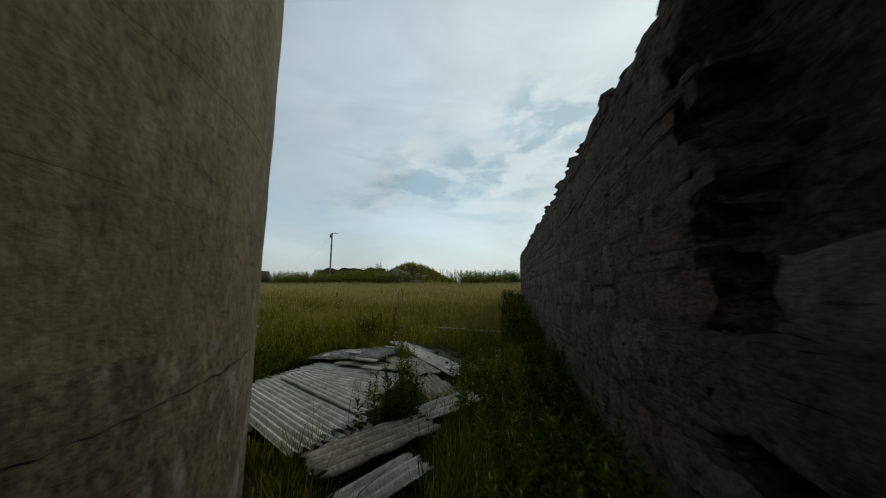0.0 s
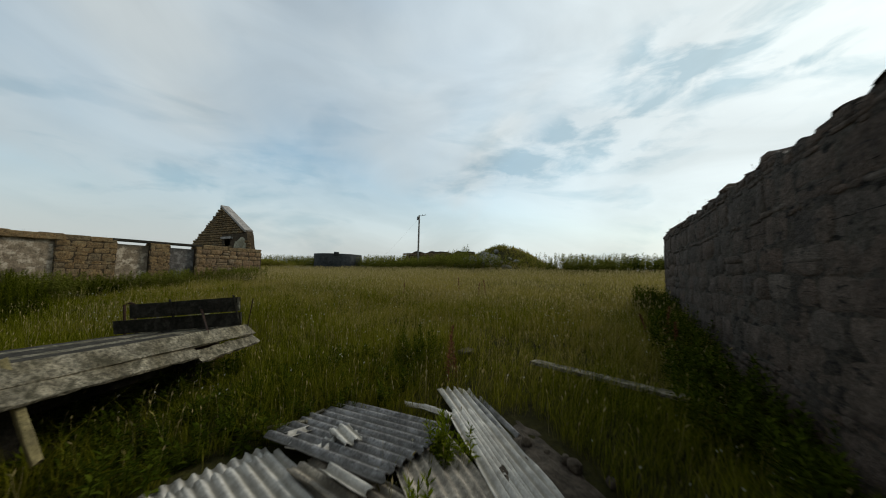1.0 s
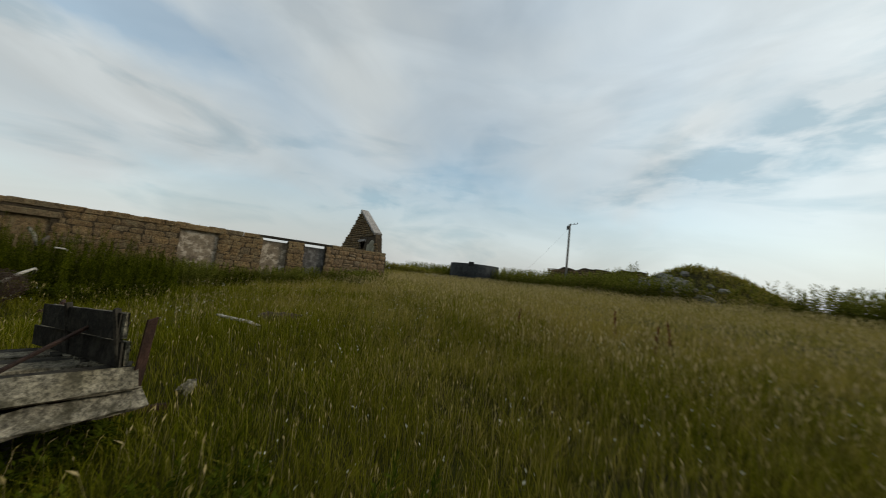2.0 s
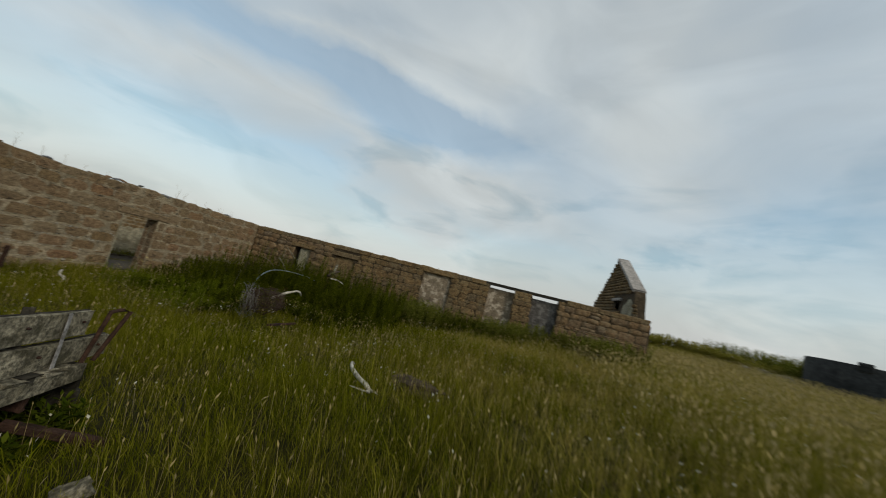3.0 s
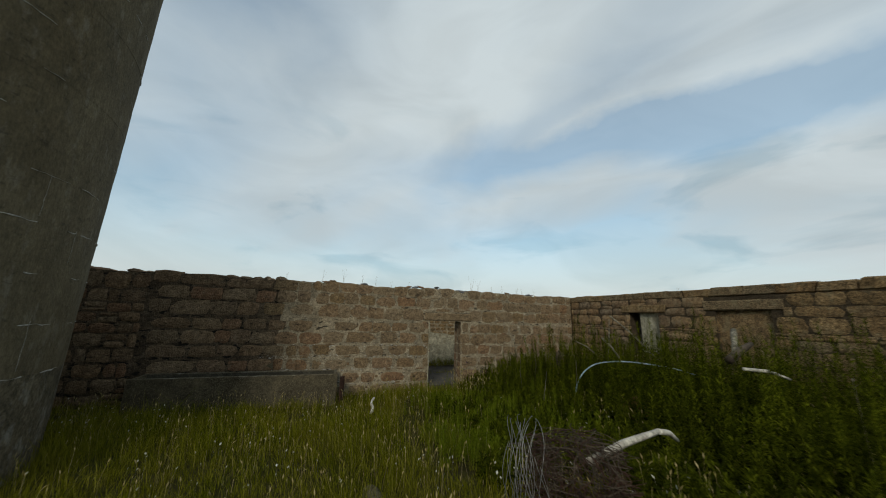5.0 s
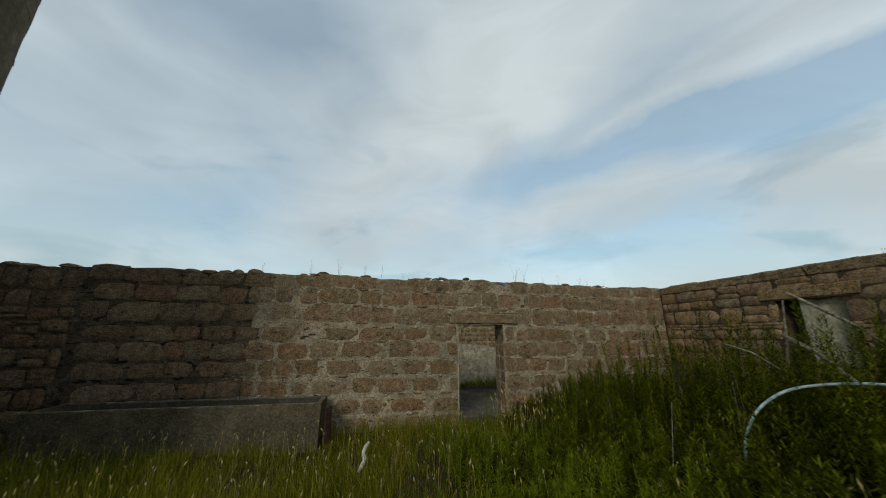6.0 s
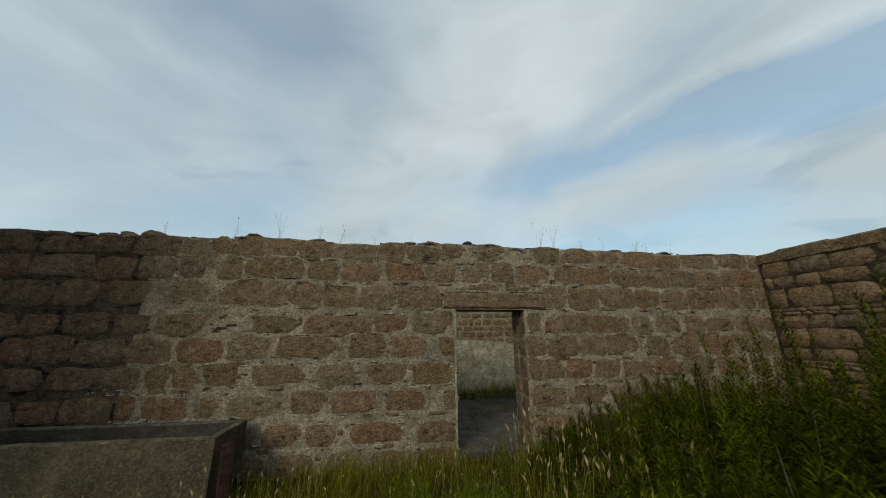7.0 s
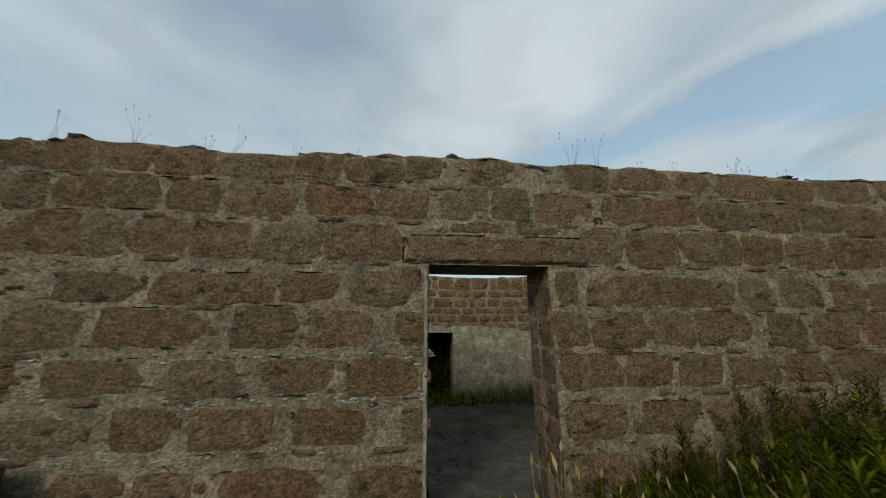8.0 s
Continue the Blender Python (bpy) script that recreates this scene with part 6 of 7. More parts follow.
rubble("floor_rubble", [(rr.uniform(-18.0, -8.0), -7.2 + abs(rr.gauss(0, 0.18)), rr.uniform(0.02, 0.06)) for _ in range(260)] + [(-13.75 + rr.gauss(0, 0.22), -5.4 + rr.gauss(0, 0.8), rr.uniform(0.010, 0.03)) for _ in range(70)]
       + [(rr.uniform(-16, -12.6), rr.uniform(-7.0, -4.3), rr.uniform(0.008, 0.02)) for _ in range(25)], "small grey rubble strewn over the concrete floor", 900, 0.04)

# ---- grass, weeds and flowers ----
RNG = np.random.default_rng(7)


def bulk_mesh(name, verts, sizes, loops, mat, label, category):
    """One big mesh from flat arrays: sizes gives the corners of each face."""
    me = bpy.data.meshes.new(name)
    me.vertices.add(len(verts))
    me.vertices.foreach_set("co", np.ascontiguousarray(verts, dtype=np.float32).ravel())
    me.loops.add(len(loops))
    me.loops.foreach_set("vertex_index", np.ascontiguousarray(loops, dtype=np.int32))
    me.polygons.add(len(sizes))
    starts = np.concatenate([[0], np.cumsum(sizes)[:-1]]).astype(np.int32)
    me.polygons.foreach_set("loop_start", starts)
    me.materials.append(mat)
    me.update(calc_edges=True)
    me.validate()
    ob = new(name, me)
    return tagged(ob, label, category, kind="stuff")


def outside(x, y, margin=0.12):
    """Where grass can grow: not in the tower, the walls, the trough or the concrete-floored range."""
    ok = np.hypot(x - TOWER[0], y - TOWER[1]) > TOWER_R + margin * 0.3
    ok &= ~((y < SOUTH_Y + margin * 0.3) & (y > -8.0) & (x > -20) & (x < 1.7))
    ok &= ~((x > EAST_X - margin * 0.3) & (x < EAST_X + 0.65) & (y < 16.3) & (y > -4))
    ok &= ~((x < WEST_X + margin * 0.3) & (x > WEST_X - 0.65) & (y < 15.6) & (y > -4))
    ok &= ~((x > -11.0) & (x < -6.5) & (y < -2.58) & (y > -3.4))
    ok &= ~((x < -19.4) & (x > -27.0) & (y > 15.4) & (y < 16.1))
    return ok


def bare(x, y):
    """How thinly the grass grows: under the sheets, on the dirt strip beside them and on the stony mound."""
    thin = np.ones_like(x)
    for cx, cy, rx, ry, turn in ((-3.0, 3.9, 1.6, 0.8, -28), (-2.95, 5.25, 1.3, 0.75, -11), (-3.0, 6.3, 0.85, 0.6, 0), (-1.65, 6.8, 1.4, 0.42, -45), (-1.4, 5.55, 1.0, 0.45, -45), (-0.95, 6.75, 1.15, 0.3, -46), (-1.18, 2.95, 0.75, 0.42, 57), (-0.90, 2.45, 0.5, 0.3, 62)):
        c, s = math.cos(radians(turn)), math.sin(radians(turn))
        u, v = (x - cx) * c + (y - cy) * s, -(x - cx) * s + (y - cy) * c
        thin = np.where((u / rx) ** 2 + (v / ry) ** 2 < 1, 0.02, thin)
    # under the trailer
    u, v = (x + 6.55) * -0.40 + (y - 5.3) * 0.916, (x + 6.55) * 0.916 + (y - 5.3) * 0.40
    thin = np.where((abs(u) < 1.5) & (abs(v) < 0.8), 0.3, thin)
    thin = np.where(((x + 10.6) / 2.6) ** 2 + ((y - 31.0) / 1.1) ** 2 < 1, 0.25, thin)
    return thin


def scatter(count, x0, x1, y0, y1, keep=None):
    x, y = RNG.uniform(x0, x1, count), RNG.uniform(y0, y1, count)
    ok = outside(x, y) & (RNG.random(count) < bare(x, y))
    if keep is not None:
        ok &= keep(x, y)
    return x[ok], y[ok]


def patchy(x, y, scale, seed):
    """Smooth uneven numbers from 0 to 1 over the ground."""
    k = np.random.default_rng(seed)
    v = np.zeros_like(x)
    for o in range(4):
        f = scale * 1.8 ** o
        a, p, q = k.uniform(0, math.tau, 3)
        v += np.sin((x * math.cos(a) + y * math.sin(a)) * f + p) * np.sin((-x * math.sin(a) + y * math.cos(a)) * f * 1.1 + q) / 1.4 ** o
    return np.clip(0.5 + 0.4 * v, 0, 1)


def blades(name, x, y, height, width, mat, label, lean=0.45, sink=0.02, category="grass", way=None):
    """Single blades, widest half way up and bent over at the tip."""
    n = len(x)
    z = ground(x, y) - sink
    turn = RNG.uniform(0, math.tau, n)
    side = np.stack([np.cos(turn), np.sin(turn)], -1) * width[:, None] / 2
    way = RNG.uniform(0, math.tau, n) if way is None else way + RNG.normal(0, 0.5, n)
    off = np.stack([np.cos(way), np.sin(way)], -1) * (height * np.abs(RNG.normal(0, lean, n)))[:, None] + height[:, None] * np.array([0.10, -0.06])
    base = np.stack([x, y], -1)
    v = np.zeros((n, 4, 3), np.float32)
    v[:, 0, :2], v[:, 0, 2] = base, z
    v[:, 1, :2], v[:, 3, :2] = base + off * 0.3 + side, base + off * 0.3 - side
    v[:, 1, 2] = v[:, 3, 2] = z + height * 0.5
    v[:, 2, :2] = base + off
    v[:, 2, 2] = z + height * RNG.uniform(0.78, 1.0, n)
    return bulk_mesh(name, v.reshape(-1, 3), np.full(n, 4), np.arange(4 * n), mat, label, category)


def seed_heads(name, x, y, height, size, mat, label, category="grass"):
    """Thin stems with a loose, drooping head."""
    n = len(x)
    z = ground(x, y)
    way = RNG.uniform(0, math.tau, n)
    tip = np.stack([np.cos(way), np.sin(way)], -1) * (height * np.abs(RNG.normal(0, 0.16, n)))[:, None]
    turn = RNG.uniform(0, math.tau, n)
    s = np.stack([np.cos(turn), np.sin(turn)], -1)
    thin, fat, long = (0.0003 if mat in (PETAL, PURPLE) else 0.0012), size * (0.45 if mat == PETAL else 0.16), size
    v = np.zeros((n, 8, 3), np.float32)
    b = np.stack([x, y], -1)
    top = b + tip
    v[:, 0, :2], v[:, 1, :2], v[:, 0, 2], v[:, 1, 2] = b - s * thin, b + s * thin, z, z
    v[:, 2, :2], v[:, 3, :2] = top + s * thin, top - s * thin
    v[:, 2, 2] = v[:, 3, 2] = z + height
    droop = tip * 0.35 + s * 0.01
    v[:, 4, :2], v[:, 4, 2] = top - droop * 0.1, z + height - 0.005
    v[:, 5, :2], v[:, 5, 2] = top + droop * 0.3 + s * fat[:, None], z + height + long * 0.45
    v[:, 6, :2], v[:, 6, 2] = top + droop, z + height + long
    v[:, 7, :2], v[:, 7, 2] = top + droop * 0.3 - s * fat[:, None], z + height + long * 0.45
    i = np.arange(n, dtype=np.int64)[:, None] * 8
    loops = (i + np.arange(8)[None]).ravel()
    return bulk_mesh(name, v.reshape(-1, 3), np.full(2 * n, 4), loops, mat, label, category)


def leafy_stems(name, x, y, height, leaf, count, mat, label, droop=0.25, category="weeds", spread=1.0, tipped=0.6, start=0.08, rise=0.45, sway=0.10):
    """Upright plants: a thin stem set round with pointed, arching leaves from foot to tip."""
    n = len(x)
    z0 = ground(x, y) - 0.03
    k = count
    f = (np.arange(k)[None] + RNG.uniform(0, 1, (n, k))) / k
    f = start + (1 - start) * f ** 0.8
    bend = RNG.normal(0, sway, (n, 2))
    px = x[:, None] + bend[:, :1] * height[:, None] * f ** 2
    py = y[:, None] + bend[:, 1:] * height[:, None] * f ** 2
    pz = z0[:, None] + height[:, None] * f
    ang = np.arange(k)[None] * 2.4 + RNG.uniform(0, 6.28, (n, 1)) + RNG.normal(0, 0.3, (n, k))
    ln = leaf[:, None] * (1 - tipped * f ** 2.2) * RNG.uniform(0.7, 1.2, (n, k))
    up = RNG.normal(rise, 0.2, (n, k)) + 0.9 * f ** 4
    d = np.stack([np.cos(ang), np.sin(ang), up], -1)
    s = np.stack([-np.sin(ang), np.cos(ang), np.zeros_like(ang)], -1) * (ln * 0.13 * spread)[..., None]
    p = np.stack([px, py, pz], -1)
    tip = p + d * ln[..., None]
    tip[..., 2] -= ln * droop * (1 - 0.6 * f ** 4)
    mid = p + d * (ln * 0.48)[..., None]
    v = np.zeros((n, k, 4, 3), np.float32)
    v[:, :, 0], v[:, :, 1], v[:, :, 2], v[:, :, 3] = p, mid + s, tip, mid - s
    verts = v.reshape(-1, 3)
    m = n * k
    loops = np.arange(m * 4)
    # stems: three-sided, in two lengths
    st = np.zeros((n, 3, 3, 3), np.float32)
    for j, (g, r) in enumerate(((0.0, 0.005), (0.5, 0.004), (1.0, 0.0015))):
        for q in range(3):
            a = q * math.tau / 3
            st[:, j, q, 0] = x + bend[:, 0] * height * g ** 2 + math.cos(a) * r
            st[:, j, q, 1] = y + bend[:, 1] * height * g ** 2 + math.sin(a) * r
            st[:, j, q, 2] = z0 + height * g
    base = m * 4 + np.arange(n)[:, None] * 9
    quads_ = []
    for j in (0, 1):
        for q in range(3):
            quads_.append(np.concatenate([base + j * 3 + q, base + j * 3 + (q + 1) % 3, base + j * 3 + 3 + (q + 1) % 3, base + j * 3 + 3 + q], 1))
    stem_loops = np.stack(quads_, 1).reshape(-1)
    return bulk_mesh(name, np.concatenate([verts, st.reshape(-1, 3)]), np.full(m + 6 * n, 4), np.concatenate([loops, stem_loops]), mat, label, category)


def spaced(x, y, gap):
    """Thins the plants to one for each small square of ground."""
    cell = np.round(x / gap).astype(np.int64) * 100003 + np.round(y / gap).astype(np.int64)
    pick = np.unique(cell, return_index=True)[1]
    return x[pick], y[pick]


def weed_patch(x, y):
    """The tall green growth round the heap and along the western wall."""
    return (((x + 16.6) / 3.6) ** 2 + ((y - 0.9) / 3.9) ** 2 < 1 + 0.25 * np.sin(x * 2.1 + y * 1.3)) | ((x < -17.4) & (y > 0) & (y < 9)) | (((x + 15.7) / 2.3) ** 2 + ((y - 4.4) / 2.2) ** 2 < 1)


def young_patch(x, y):
    """The strip of short bright plants between the heap and the doorway."""
    return ((x + 13.9) / 1.75) ** 2 + ((y - 0.1) / 3.1) ** 2 < 1


# the yard, thick: tufts of blades that lean outwards
def tufts(name, x, y, per, height, width, mat, label, spread=0.05):
    n = len(x)
    reach = np.abs(RNG.normal(0, spread, (n, per)))
    ang = RNG.uniform(0, math.tau, (n, per))
    bx, by = (x[:, None] + np.cos(ang) * reach).ravel(), (y[:, None] + np.sin(ang) * reach).ravel()
    h = (height[:, None] * RNG.gamma(7, 1 / 7, (n, per))).ravel()
    ok = outside(bx, by, 0.0) & (RNG.random(len(bx)) < bare(bx, by) + 0.03)
    return blades(name, bx[ok], by[ok], h[ok], RNG.uniform(*width, ok.sum()), mat, label, way=ang.ravel()[ok])


x, y = scatter(56000, -19.4, 1.0, -3.45, 18.0, lambda x, y: (~weed_patch(x, y) | (RNG.random(len(x)) < 0.06)) & (~young_patch(x, y) | (RNG.random(len(x)) < 0.3)) & (RNG.random(len(x)) < (1 - 0.4 * soft(7, 11, y)) * soft(18, 11, y)))
tufts("yard_grass", x, y, 11, (0.10 + 0.22 * patchy(x, y, 0.9, 3) + 0.07 * RNG.random(len(x))) * (1 + 0.15 * soft(4, 9, y)), (0.0035, 0.008), GRASS, "long uncut olive-green meadow grass filling the yard")
x, y = scatter(52000, -19.4, 1.0, 5.0, 19.0, lambda x, y: RNG.random(len(x)) < 0.75 * soft(7, 11.5, y) * soft(19, 15, y) * (0.4 + 0.8 * patchy(x, y, 0.6, 17)))
tufts("dry_grass", x, y, 8, 0.16 + 0.16 * patchy(x, y, 0.9, 5), (0.005, 0.011), GRASS_FAR, "paler yellowing grass in the open north of the yard")
# the field beyond, coarser
x, y = scatter(190000, -34, 12, 12.5, 42, lambda x, y: ~((x < -19.4) & (x > -27) & (y < 15.5)) & (RNG.random(len(x)) < 0.15 + soft(12.5, 18, y)))
blades("field_grass", x, y, RNG.gamma(9, 0.030, len(x)) * (0.7 + 0.6 * patchy(x, y, 0.4, 4)), RNG.uniform(0.006, 0.014, len(x)) * (1 + 0.12 * np.clip(y - 13, 0, 16)), GRASS_FAR, "dry yellow-green grass of the field beyond")
x = RNG.uniform(-18.8, -6.6, 5000)
y = -7.3 + np.abs(RNG.normal(0, 0.16, 5000))
blades("floor_edge_grass", x, y, RNG.gamma(8, 0.034, 5000), RNG.uniform(0.006, 0.012, 5000), GRASS, "grass growing along the foot of the plastered wall", sink=-0.16)
# seed heads, thickest in the open north of the yard
x, y = scatter(26000, -19.0, 0.9, -3.0, 14, lambda x, y: RNG.random(len(x)) < 0.15 + 0.4 * patchy(x, y, 0.5, 9) + 0.4 * soft(7, 11, y))
seed_heads("grass_seed_heads", x, y, RNG.uniform(0.22, 0.48, len(x)), RNG.uniform(0.03, 0.07, len(x)), SEED, "dry tan seed heads standing over the grass")
x, y = scatter(36000, -30, 8, 12.5, 30)
seed_heads("field_seed_heads", x, y, RNG.uniform(0.3, 0.55, len(x)), RNG.uniform(0.06, 0.12, len(x)), SEED, "dry tan seed heads over the field")
# white flowers
x, y = scatter(3800, -19, 0.8, -3, 16, lambda x, y: patchy(x, y, 0.9, 21) > 0.55)
seed_heads("white_clover", x, y, RNG.uniform(0.2, 0.36, len(x)), RNG.uniform(0.018, 0.036, len(x)), PETAL, "small white flowers dotted through the grass", "flowers")

# tall willowherb round the heap: separate leafy spires
x, y = scatter(9000, -19.3, -12, -3.3, 9.5, lambda x, y: weed_patch(x, y) & (RNG.random(len(x)) < 0.35 + 0.9 * patchy(x, y, 2.6, 33)))
x, y = spaced(x, y, 0.185)
tall = 1.75 * np.clip((-13.5 - x) / 2.4, 0.30, 1.0) * np.clip((10.0 - y) / 5.5, 0.42, 1.0) * (0.62 + 0.55 * patchy(x, y, 2.4, 35))
tall *= 1 - 0.45 * np.exp(-((x + 15.0) / 0.9) ** 2 - ((y - 1.7) / 1.0) ** 2)
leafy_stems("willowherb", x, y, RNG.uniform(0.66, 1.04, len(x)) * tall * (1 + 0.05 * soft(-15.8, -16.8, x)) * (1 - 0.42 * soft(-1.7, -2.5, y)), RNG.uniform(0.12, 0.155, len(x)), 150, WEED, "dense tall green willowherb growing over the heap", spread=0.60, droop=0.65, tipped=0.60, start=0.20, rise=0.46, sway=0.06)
# low filler whose dark leaf colour gives the gaps their shade
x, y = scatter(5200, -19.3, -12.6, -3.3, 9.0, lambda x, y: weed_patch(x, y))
leafy_stems("heap_undergrowth", x, y, RNG.uniform(0.15, 0.42, len(x)), RNG.uniform(0.12, 0.18, len(x)), 14, UNDER, "undergrowth below the willowherb with its shade put into the leaf colour", spread=1.7, droop=0.4)
x, y = scatter(7500, -15.9, -11.6, -3.3, 3.6, lambda x, y: RNG.random(len(x)) * patchy(x, y, 2.0, 39) ** 0.5 > 0.20 + 0.75 * (((x + 13.95) / 1.9) ** 2 + ((y - 0.1) / 3.3) ** 2))
x, y = spaced(x, y, 0.11)
leafy_stems("young_willowherb", x, y, RNG.uniform(0.28, 0.66, len(x)) * (0.6 + 0.6 * patchy(x, y, 2.2, 37)), RNG.uniform(0.075, 0.105, len(x)), 84, YOUNG, "short bright young willowherb at the edge of the heap", spread=0.6, droop=0.5, tipped=0.6, rise=0.50, sway=0.06)
x, y = scatter(4200, -17.4, -14.5, -3.45, -1.6, lambda x, y: x < -14.7 - 0.3 * np.sin(y * 3))
x, y = spaced(x, y, 0.095)
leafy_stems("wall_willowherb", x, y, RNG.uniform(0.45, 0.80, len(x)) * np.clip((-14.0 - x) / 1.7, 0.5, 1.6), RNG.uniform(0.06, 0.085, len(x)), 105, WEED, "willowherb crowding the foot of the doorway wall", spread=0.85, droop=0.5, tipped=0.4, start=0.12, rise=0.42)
x, y = scatter(5000, -17.4, -14.2, -3.45, -2.0)
blades("wall_foot_grass", x, y, RNG.gamma(9, 0.042, len(x)) * (0.5 + 0.7 * patchy(x, y, 1.6, 43)), RNG.uniform(0.005, 0.010, len(x)), GRASS, "tall grass mixed with the weeds below the doorway wall", lean=0.35)
x, y = scatter(230, -17.0, -14.3, -3.3, -1.4)
seed_heads("wall_foot_seed_heads", x, y, RNG.uniform(0.35, 0.75, len(x)), RNG.uniform(0.05, 0.10, len(x)), SEED, "pale grass heads along the foot of the doorway wall")
x, y = scatter(40, -18.5, -15.4, -2.5, 8, weed_patch)
seed_heads("dead_stems", x, y, RNG.uniform(0.8, 1.4, len(x)), RNG.uniform(0.03, 0.05, len(x)), DEAD, "dead tan stems among the weeds", "weeds")
x, y = scatter(90, -16.5, -14.2, -3.1, -1.0, weed_patch)
seed_heads("willowherb_flowers", x, y, RNG.uniform(0.55, 1.15, len(x)), RNG.uniform(0.012, 0.022, len(x)), PURPLE, "a few purple-pink willowherb flowers among the weeds", "flowers")
x, y = RNG.uniform(-14.35, -13.5, 60), RNG.uniform(-8.6, -7.7, 60)
leafy_stems("store_weeds", x, y, RNG.uniform(0.5, 1.25, 60), RNG.uniform(0.10, 0.15, 60), 40, NETTLE, "dark weeds growing in the small back doorway", droop=0.4, spread=1.4)
x = RNG.uniform(-16.5, -12.0, 500)
y = -5.55 + 0.05 * np.sin(x * 3) + RNG.normal(0, 0.02, 500)
blades("crack_moss", x, y, RNG.gamma(6, 0.008, 500) + 0.26, RNG.uniform(0.006, 0.012, 500), GRASS, "thin moss and grass in a crack of the concrete floor", sink=0.0)
# nettles and dark weeds at the feet of the walls and round the sheets
x, y = scatter(900, 0.1, 1.0, 0.5, 15.5, lambda x, y: x > 0.15 + 0.55 * patchy(x, y, 1.4, 51) - 0.35 * soft(6, 10, y))
leafy_stems("wall_foot_weeds", x, y, RNG.uniform(0.25, 0.75, len(x)), RNG.uniform(0.09, 0.15, len(x)), 26, NETTLE, "dark nettles and weeds along the foot of the wall", droop=0.4, spread=1.8)
x, y = scatter(330, -1.4, 0.9, 2.0, 5.6, lambda x, y: x > -0.15 - 0.22 * (y - 2.6))
half = RNG.random(len(x)) < 0.5
for mat, pick in ((NETTLE, half), (YOUNG, ~half)):
    leafy_stems("sheet_edge_weeds", x[pick], y[pick], RNG.uniform(0.2, 0.6, pick.sum()), RNG.uniform(0.08, 0.14, pick.sum()), 26, mat, "dark leafy weeds round the roofing sheets" if mat == NETTLE else "greener broad-leaved weeds round the roofing sheets", droop=0.4, spread=1.7)
x, y = scatter(420, -5.4, -3.2, 4.6, 8.2)
leafy_stems("trailer_weeds", x, y, RNG.uniform(0.15, 0.42, len(x)), RNG.uniform(0.08, 0.13, len(x)), 22, NETTLE, "dark weeds between the trailer and the sheets", droop=0.4, spread=1.6)
# dark weeds added as a stand-in for the black shade under the trailer
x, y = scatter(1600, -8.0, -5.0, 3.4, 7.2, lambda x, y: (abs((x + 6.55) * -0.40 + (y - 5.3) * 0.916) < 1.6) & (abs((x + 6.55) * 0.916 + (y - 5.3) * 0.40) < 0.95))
leafy_stems("under_trailer_weeds", x, y, RNG.uniform(0.15, 0.40, len(x)), RNG.uniform(0.10, 0.15, len(x)), 16, NETTLE, "dark weeds added under the trailer to deepen its shade", droop=0.4, spread=1.8)
x, y = scatter(2600, -19.2, -15, 4.5, 15.3, lambda x, y: x < -17.5 + 0.8 * np.sin(y * 2) + 0.5 * soft(9, 5, y))
leafy_stems("western_weeds", x, y, RNG.uniform(0.55, 1.1, len(x)) * (0.8 + 0.4 * soft(10, 5, y)), RNG.uniform(0.10, 0.14, len(x)), 36, HEDGE, "rough green weeds along the foot of the blocked wall", droop=0.35, spread=1.5)
# a tall sprig standing in the heap of sheets, and thistles
for name, cx, cy, r, n, lo, hi, mat in (("sheet_sprig", -2.05, 6.50, 0.09, 12, 0.3, 0.55, YOUNG), ("sheet_sprig", -1.62, 5.35, 0.08, 6, 0.45, 0.8, YOUNG), ("sheet_sprig", -1.50, 4.55, 0.12, 4, 0.25, 0.45, YOUNG), ("leafy_clump", -1.2, 3.7, 0.20, 30, 0.35, 0.75, NETTLE), ("leafy_clump", -3.55, 8.45, 0.22, 26, 0.4, 0.75, NETTLE)):
    x, y = RNG.normal(cx, r, n), RNG.normal(cy, r, n)
    leafy_stems(name, x, y, RNG.uniform(lo, hi, n), np.full(n, 0.10), 44, mat, "leafy green sprigs growing up between the roofing sheets" if mat == YOUNG else "clump of dark leafy weeds beside the roofing sheets", droop=0.3, spread=1.6)
# docks gone to seed
x = np.array([0.30, 0.42, -2.85, -2.80, -4.8, -5.0, -6.1, 0.1, -7.9])
y = np.array([10.6, 10.4, 8.15, 8.3, 15.2, 15.0, 15.6, 11.5, 14.2])
leafy_stems("dock_stalks", x, y, np.array([0.95, 0.7, 0.95, 0.7, 0.8, 0.7, 0.75, 0.6, 0.6]), np.full(9, 0.07), 120, DOCK, "rust-brown dock stalks gone to seed", droop=0.1, spread=2.2, tipped=0.5)
# tall growth along the far edge of the field
x, y = scatter(4800, -40, 10, 26, 33, lambda x, y: (y > 28.3 + 1.0 * np.sin(x * 0.7)) & (((x + 8.3) / 4.5) ** 2 + ((y - 32) / 2.5) ** 2 > 1))
leafy_stems("field_edge_weeds", x, y, RNG.uniform(0.9, 1.7, len(x)), RNG.uniform(0.2, 0.32, len(x)), 26, HEDGE, "tall weeds along the far edge of the field", spread=1.5)
x, y = scatter(1300, -39, -31.5, 19, 28.5, lambda x, y: abs((x + 35.2) * 0.86 - (y - 23.5) * 0.5 + 0.3 * np.sin(y * 2)) < 1.6)
leafy_stems("bank_weeds", x, y, RNG.uniform(0.3, 0.85, len(x)), RNG.uniform(0.18, 0.28, len(x)), 24, BANK, "rough green growth along the bank west of the field", spread=1.6)
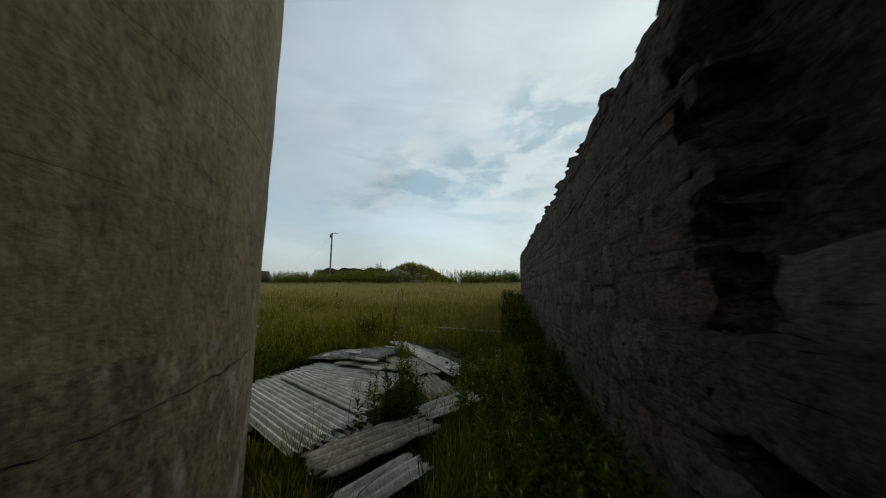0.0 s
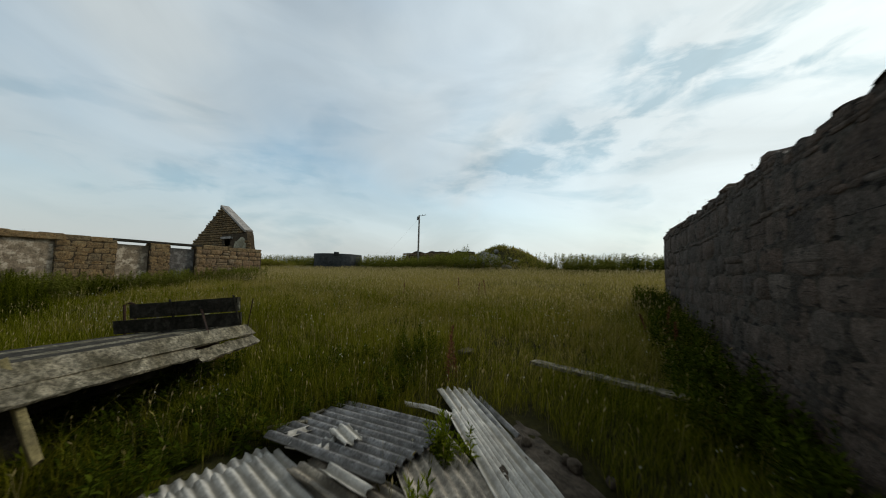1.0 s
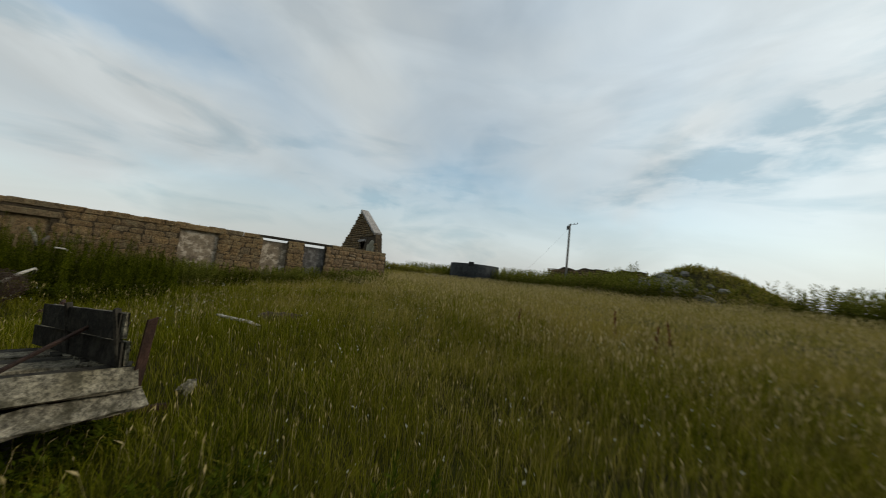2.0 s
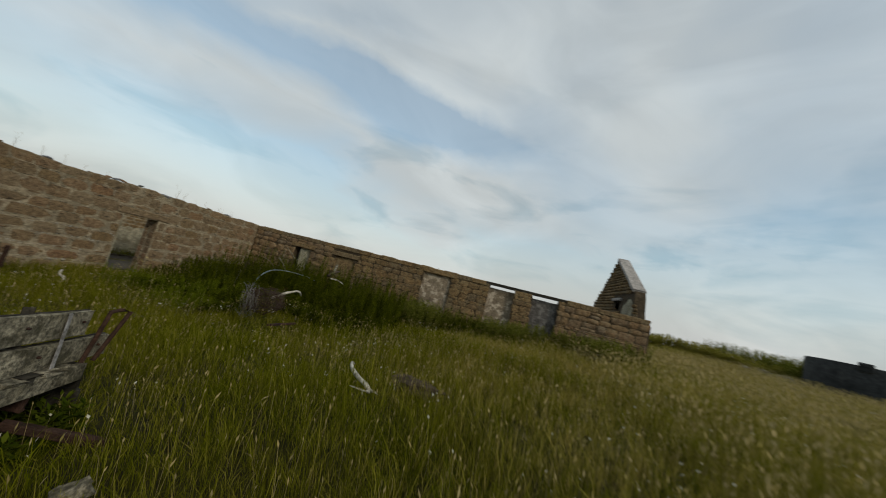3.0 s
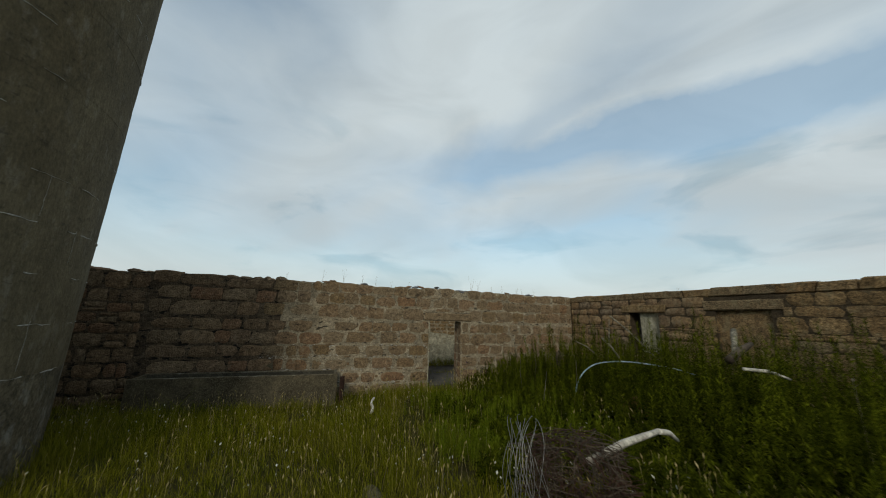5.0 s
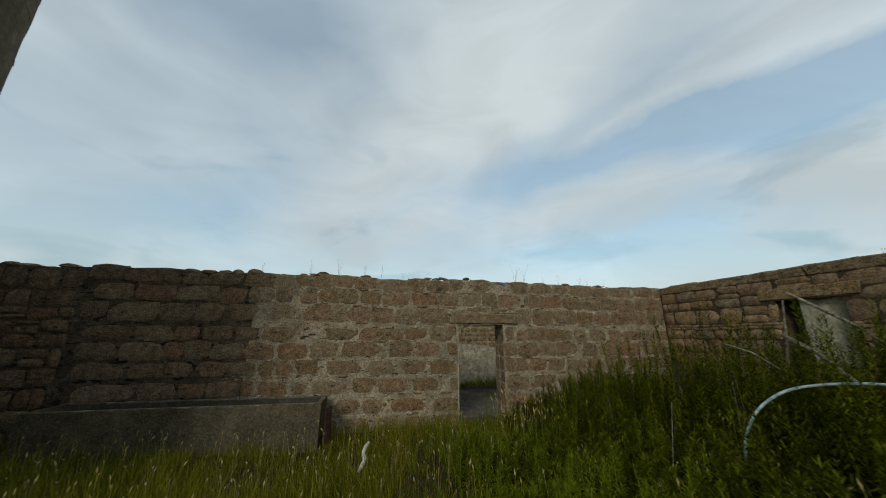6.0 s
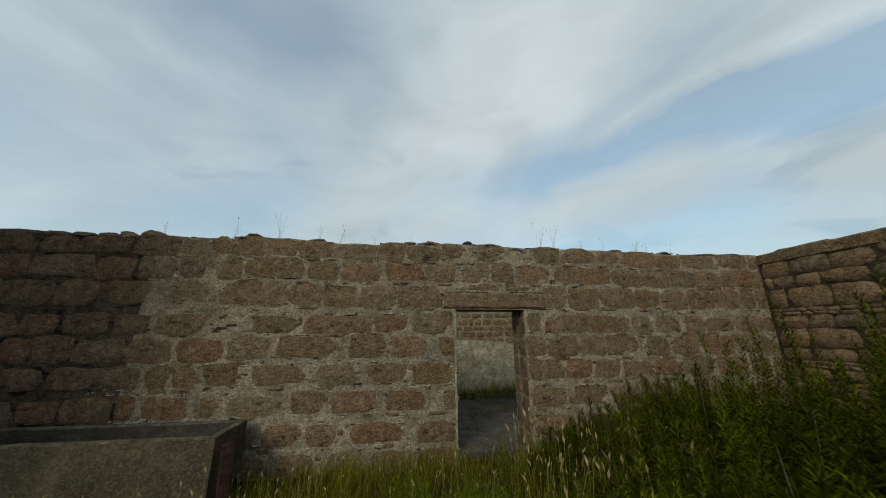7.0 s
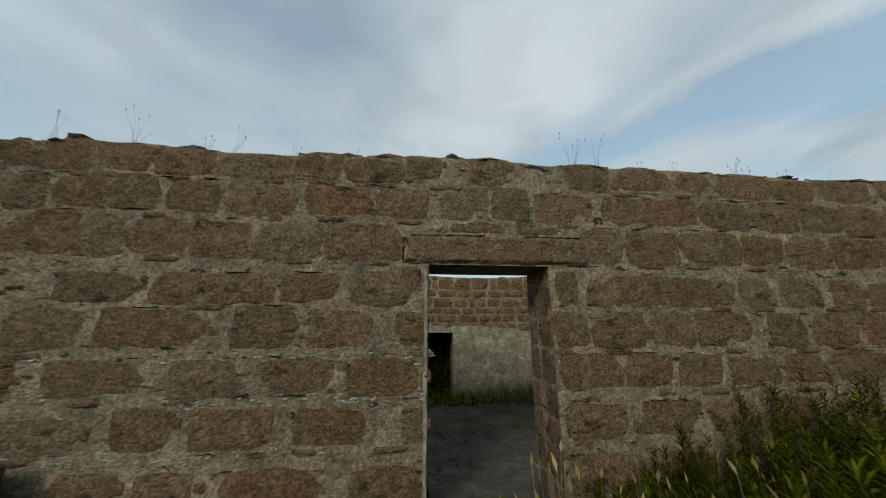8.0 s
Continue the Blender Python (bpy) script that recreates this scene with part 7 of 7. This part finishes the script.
x, y = scatter(1000, -13, -3, 30, 36, lambda x, y: (((x + 8.0) / 3.6) ** 2 + ((y - 33) / 2.8) ** 2 < 1) & (x > -10.6 + RNG.normal(0, 0.5, len(x))))
leafy_stems("mound_weeds", x, y, RNG.uniform(0.15, 0.42, len(x)), RNG.uniform(0.10, 0.18, len(x)), 20, BANK, "rough green growth over the mound", spread=1.8)


def shrub(x, y, size, seed, leaf=NETTLE):
    """A low bush: forking stems and a loose crown of many small leaves."""
    b = thing("bush", "low green bush at the field edge", "bush", pose(x, y, gz(x, y)))
    rnd = random.Random(seed)
    bm = bmesh.new()
    tips = []
    for k in range(7):
        a = rnd.uniform(0, 6.28)
        p = Vector((0, 0, -0.1))
        q = Vector((math.cos(a) * size * 0.5 * rnd.random(), math.sin(a) * size * 0.5 * rnd.random(), size * rnd.uniform(0.5, 0.95)))
        tube(bm, [p, p.lerp(q, 0.5) + Vector((0.05, 0, 0)), q], [0.03, 0.02, 0.008], 5)
        tips.append(q)
    part("stems", bm, POLE, b)
    r = np.random.default_rng(seed)
    n = 2200
    pick = np.array([tips[i] for i in r.integers(0, len(tips), n)])
    p = pick + r.normal(0, size * 0.22, (n, 3)) * np.array([1.3, 1.3, 0.8])
    p[:, 2] = np.abs(p[:, 2])
    d = r.normal(0, 1, (n, 3))
    d /= np.linalg.norm(d, axis=1)[:, None]
    e = np.cross(d, r.normal(0, 1, (n, 3)))
    e /= np.linalg.norm(e, axis=1)[:, None]
    l = r.uniform(0.06, 0.13, n)[:, None]
    v = np.stack([p, p + d * l * 0.5 + e * l * 0.3, p + d * l, p + d * l * 0.5 - e * l * 0.3], 1)
    ob = bulk_mesh("crown", v.reshape(-1, 3), np.full(n, 4), np.arange(4 * n), leaf, "", "")
    ob.parent = b
    del ob["kind"]


shrub(1.2, 30.5, 1.3, 3)
shrub(2.8, 31.0, 1.1, 4)
shrub(-0.6, 31.5, 1.0, 5)


# grass tufts along the tops of the walls
def wall_top_tuft(x, y, z, seed, tall, count):
    rnd = random.Random(seed)
    t = thing("grass_tuft", "thin dry grass tuft growing on the wall top", "grass tuft", pose(x, y, z), "tufts on the wall")
    bm = bmesh.new()
    for k in range(count):
        a, l = rnd.uniform(0, 6.28), rnd.uniform(0.05, 0.35) * tall
        h = tall * rnd.uniform(0.6, 1.1)
        tube(bm, [(rnd.uniform(-0.04, 0.04), rnd.uniform(-0.04, 0.04), -0.02), (math.cos(a) * l * 0.4, math.sin(a) * l * 0.4, h * 0.6), (math.cos(a) * l, math.sin(a) * l, h)], [0.0013, 0.001, 0.0007], 3)
    tagged(part("stems", bm, DEAD, t), kind="stuff")
    bm = bmesh.new()
    rnd = random.Random(seed)
    for k in range(count):
        a, l = rnd.uniform(0, 6.28), rnd.uniform(0.05, 0.35) * tall
        h = tall * rnd.uniform(0.6, 1.1)
        rnd.uniform(-0.04, 0.04), rnd.uniform(-0.04, 0.04)
        if k % 2 == 0:
            rough_lump(bm, (math.cos(a) * l, math.sin(a) * l, h + 0.02), (0.0035, 0.0035, 0.018), seed + k, 1, 0.2)
    tagged(part("seed_heads", bm, SEED, t), kind="stuff")


for k, (x, tall, count) in enumerate(((-10.3, 0.28, 5), (-10.9, 0.38, 8), (-11.5, 0.30, 6), (-11.9, 0.26, 5), (-12.4, 0.2, 4), (-15.35, 0.45, 10), (-15.5, 0.4, 6), (-16.1, 0.15, 4), (-16.6, 0.26, 5), (-17.1, 0.2, 7), (-17.4, 0.16, 6), (-18.0, 0.22, 4), (-9.3, 0.2, 4), (-13.0, 0.14, 3))):
    wall_top_tuft(x, SOUTH_Y - 0.12 - 0.1 * (k % 3), south_top(x) + 0.05, 400 + k, tall, count)
for k, y in enumerate((12.6, 8.8, 10.6, 3.2, 0.5, 6.6)):
    wall_top_tuft(WEST_X - 0.2, y, west_top(-y) + 0.06, 500 + k, 0.2, 5)
for k, y in enumerate((12.0, 13.4, 14.8, 9.5)):
    wall_top_tuft(EAST_X + 0.2, y, east_top(y) + 0.06, 550 + k, 0.22, 6)
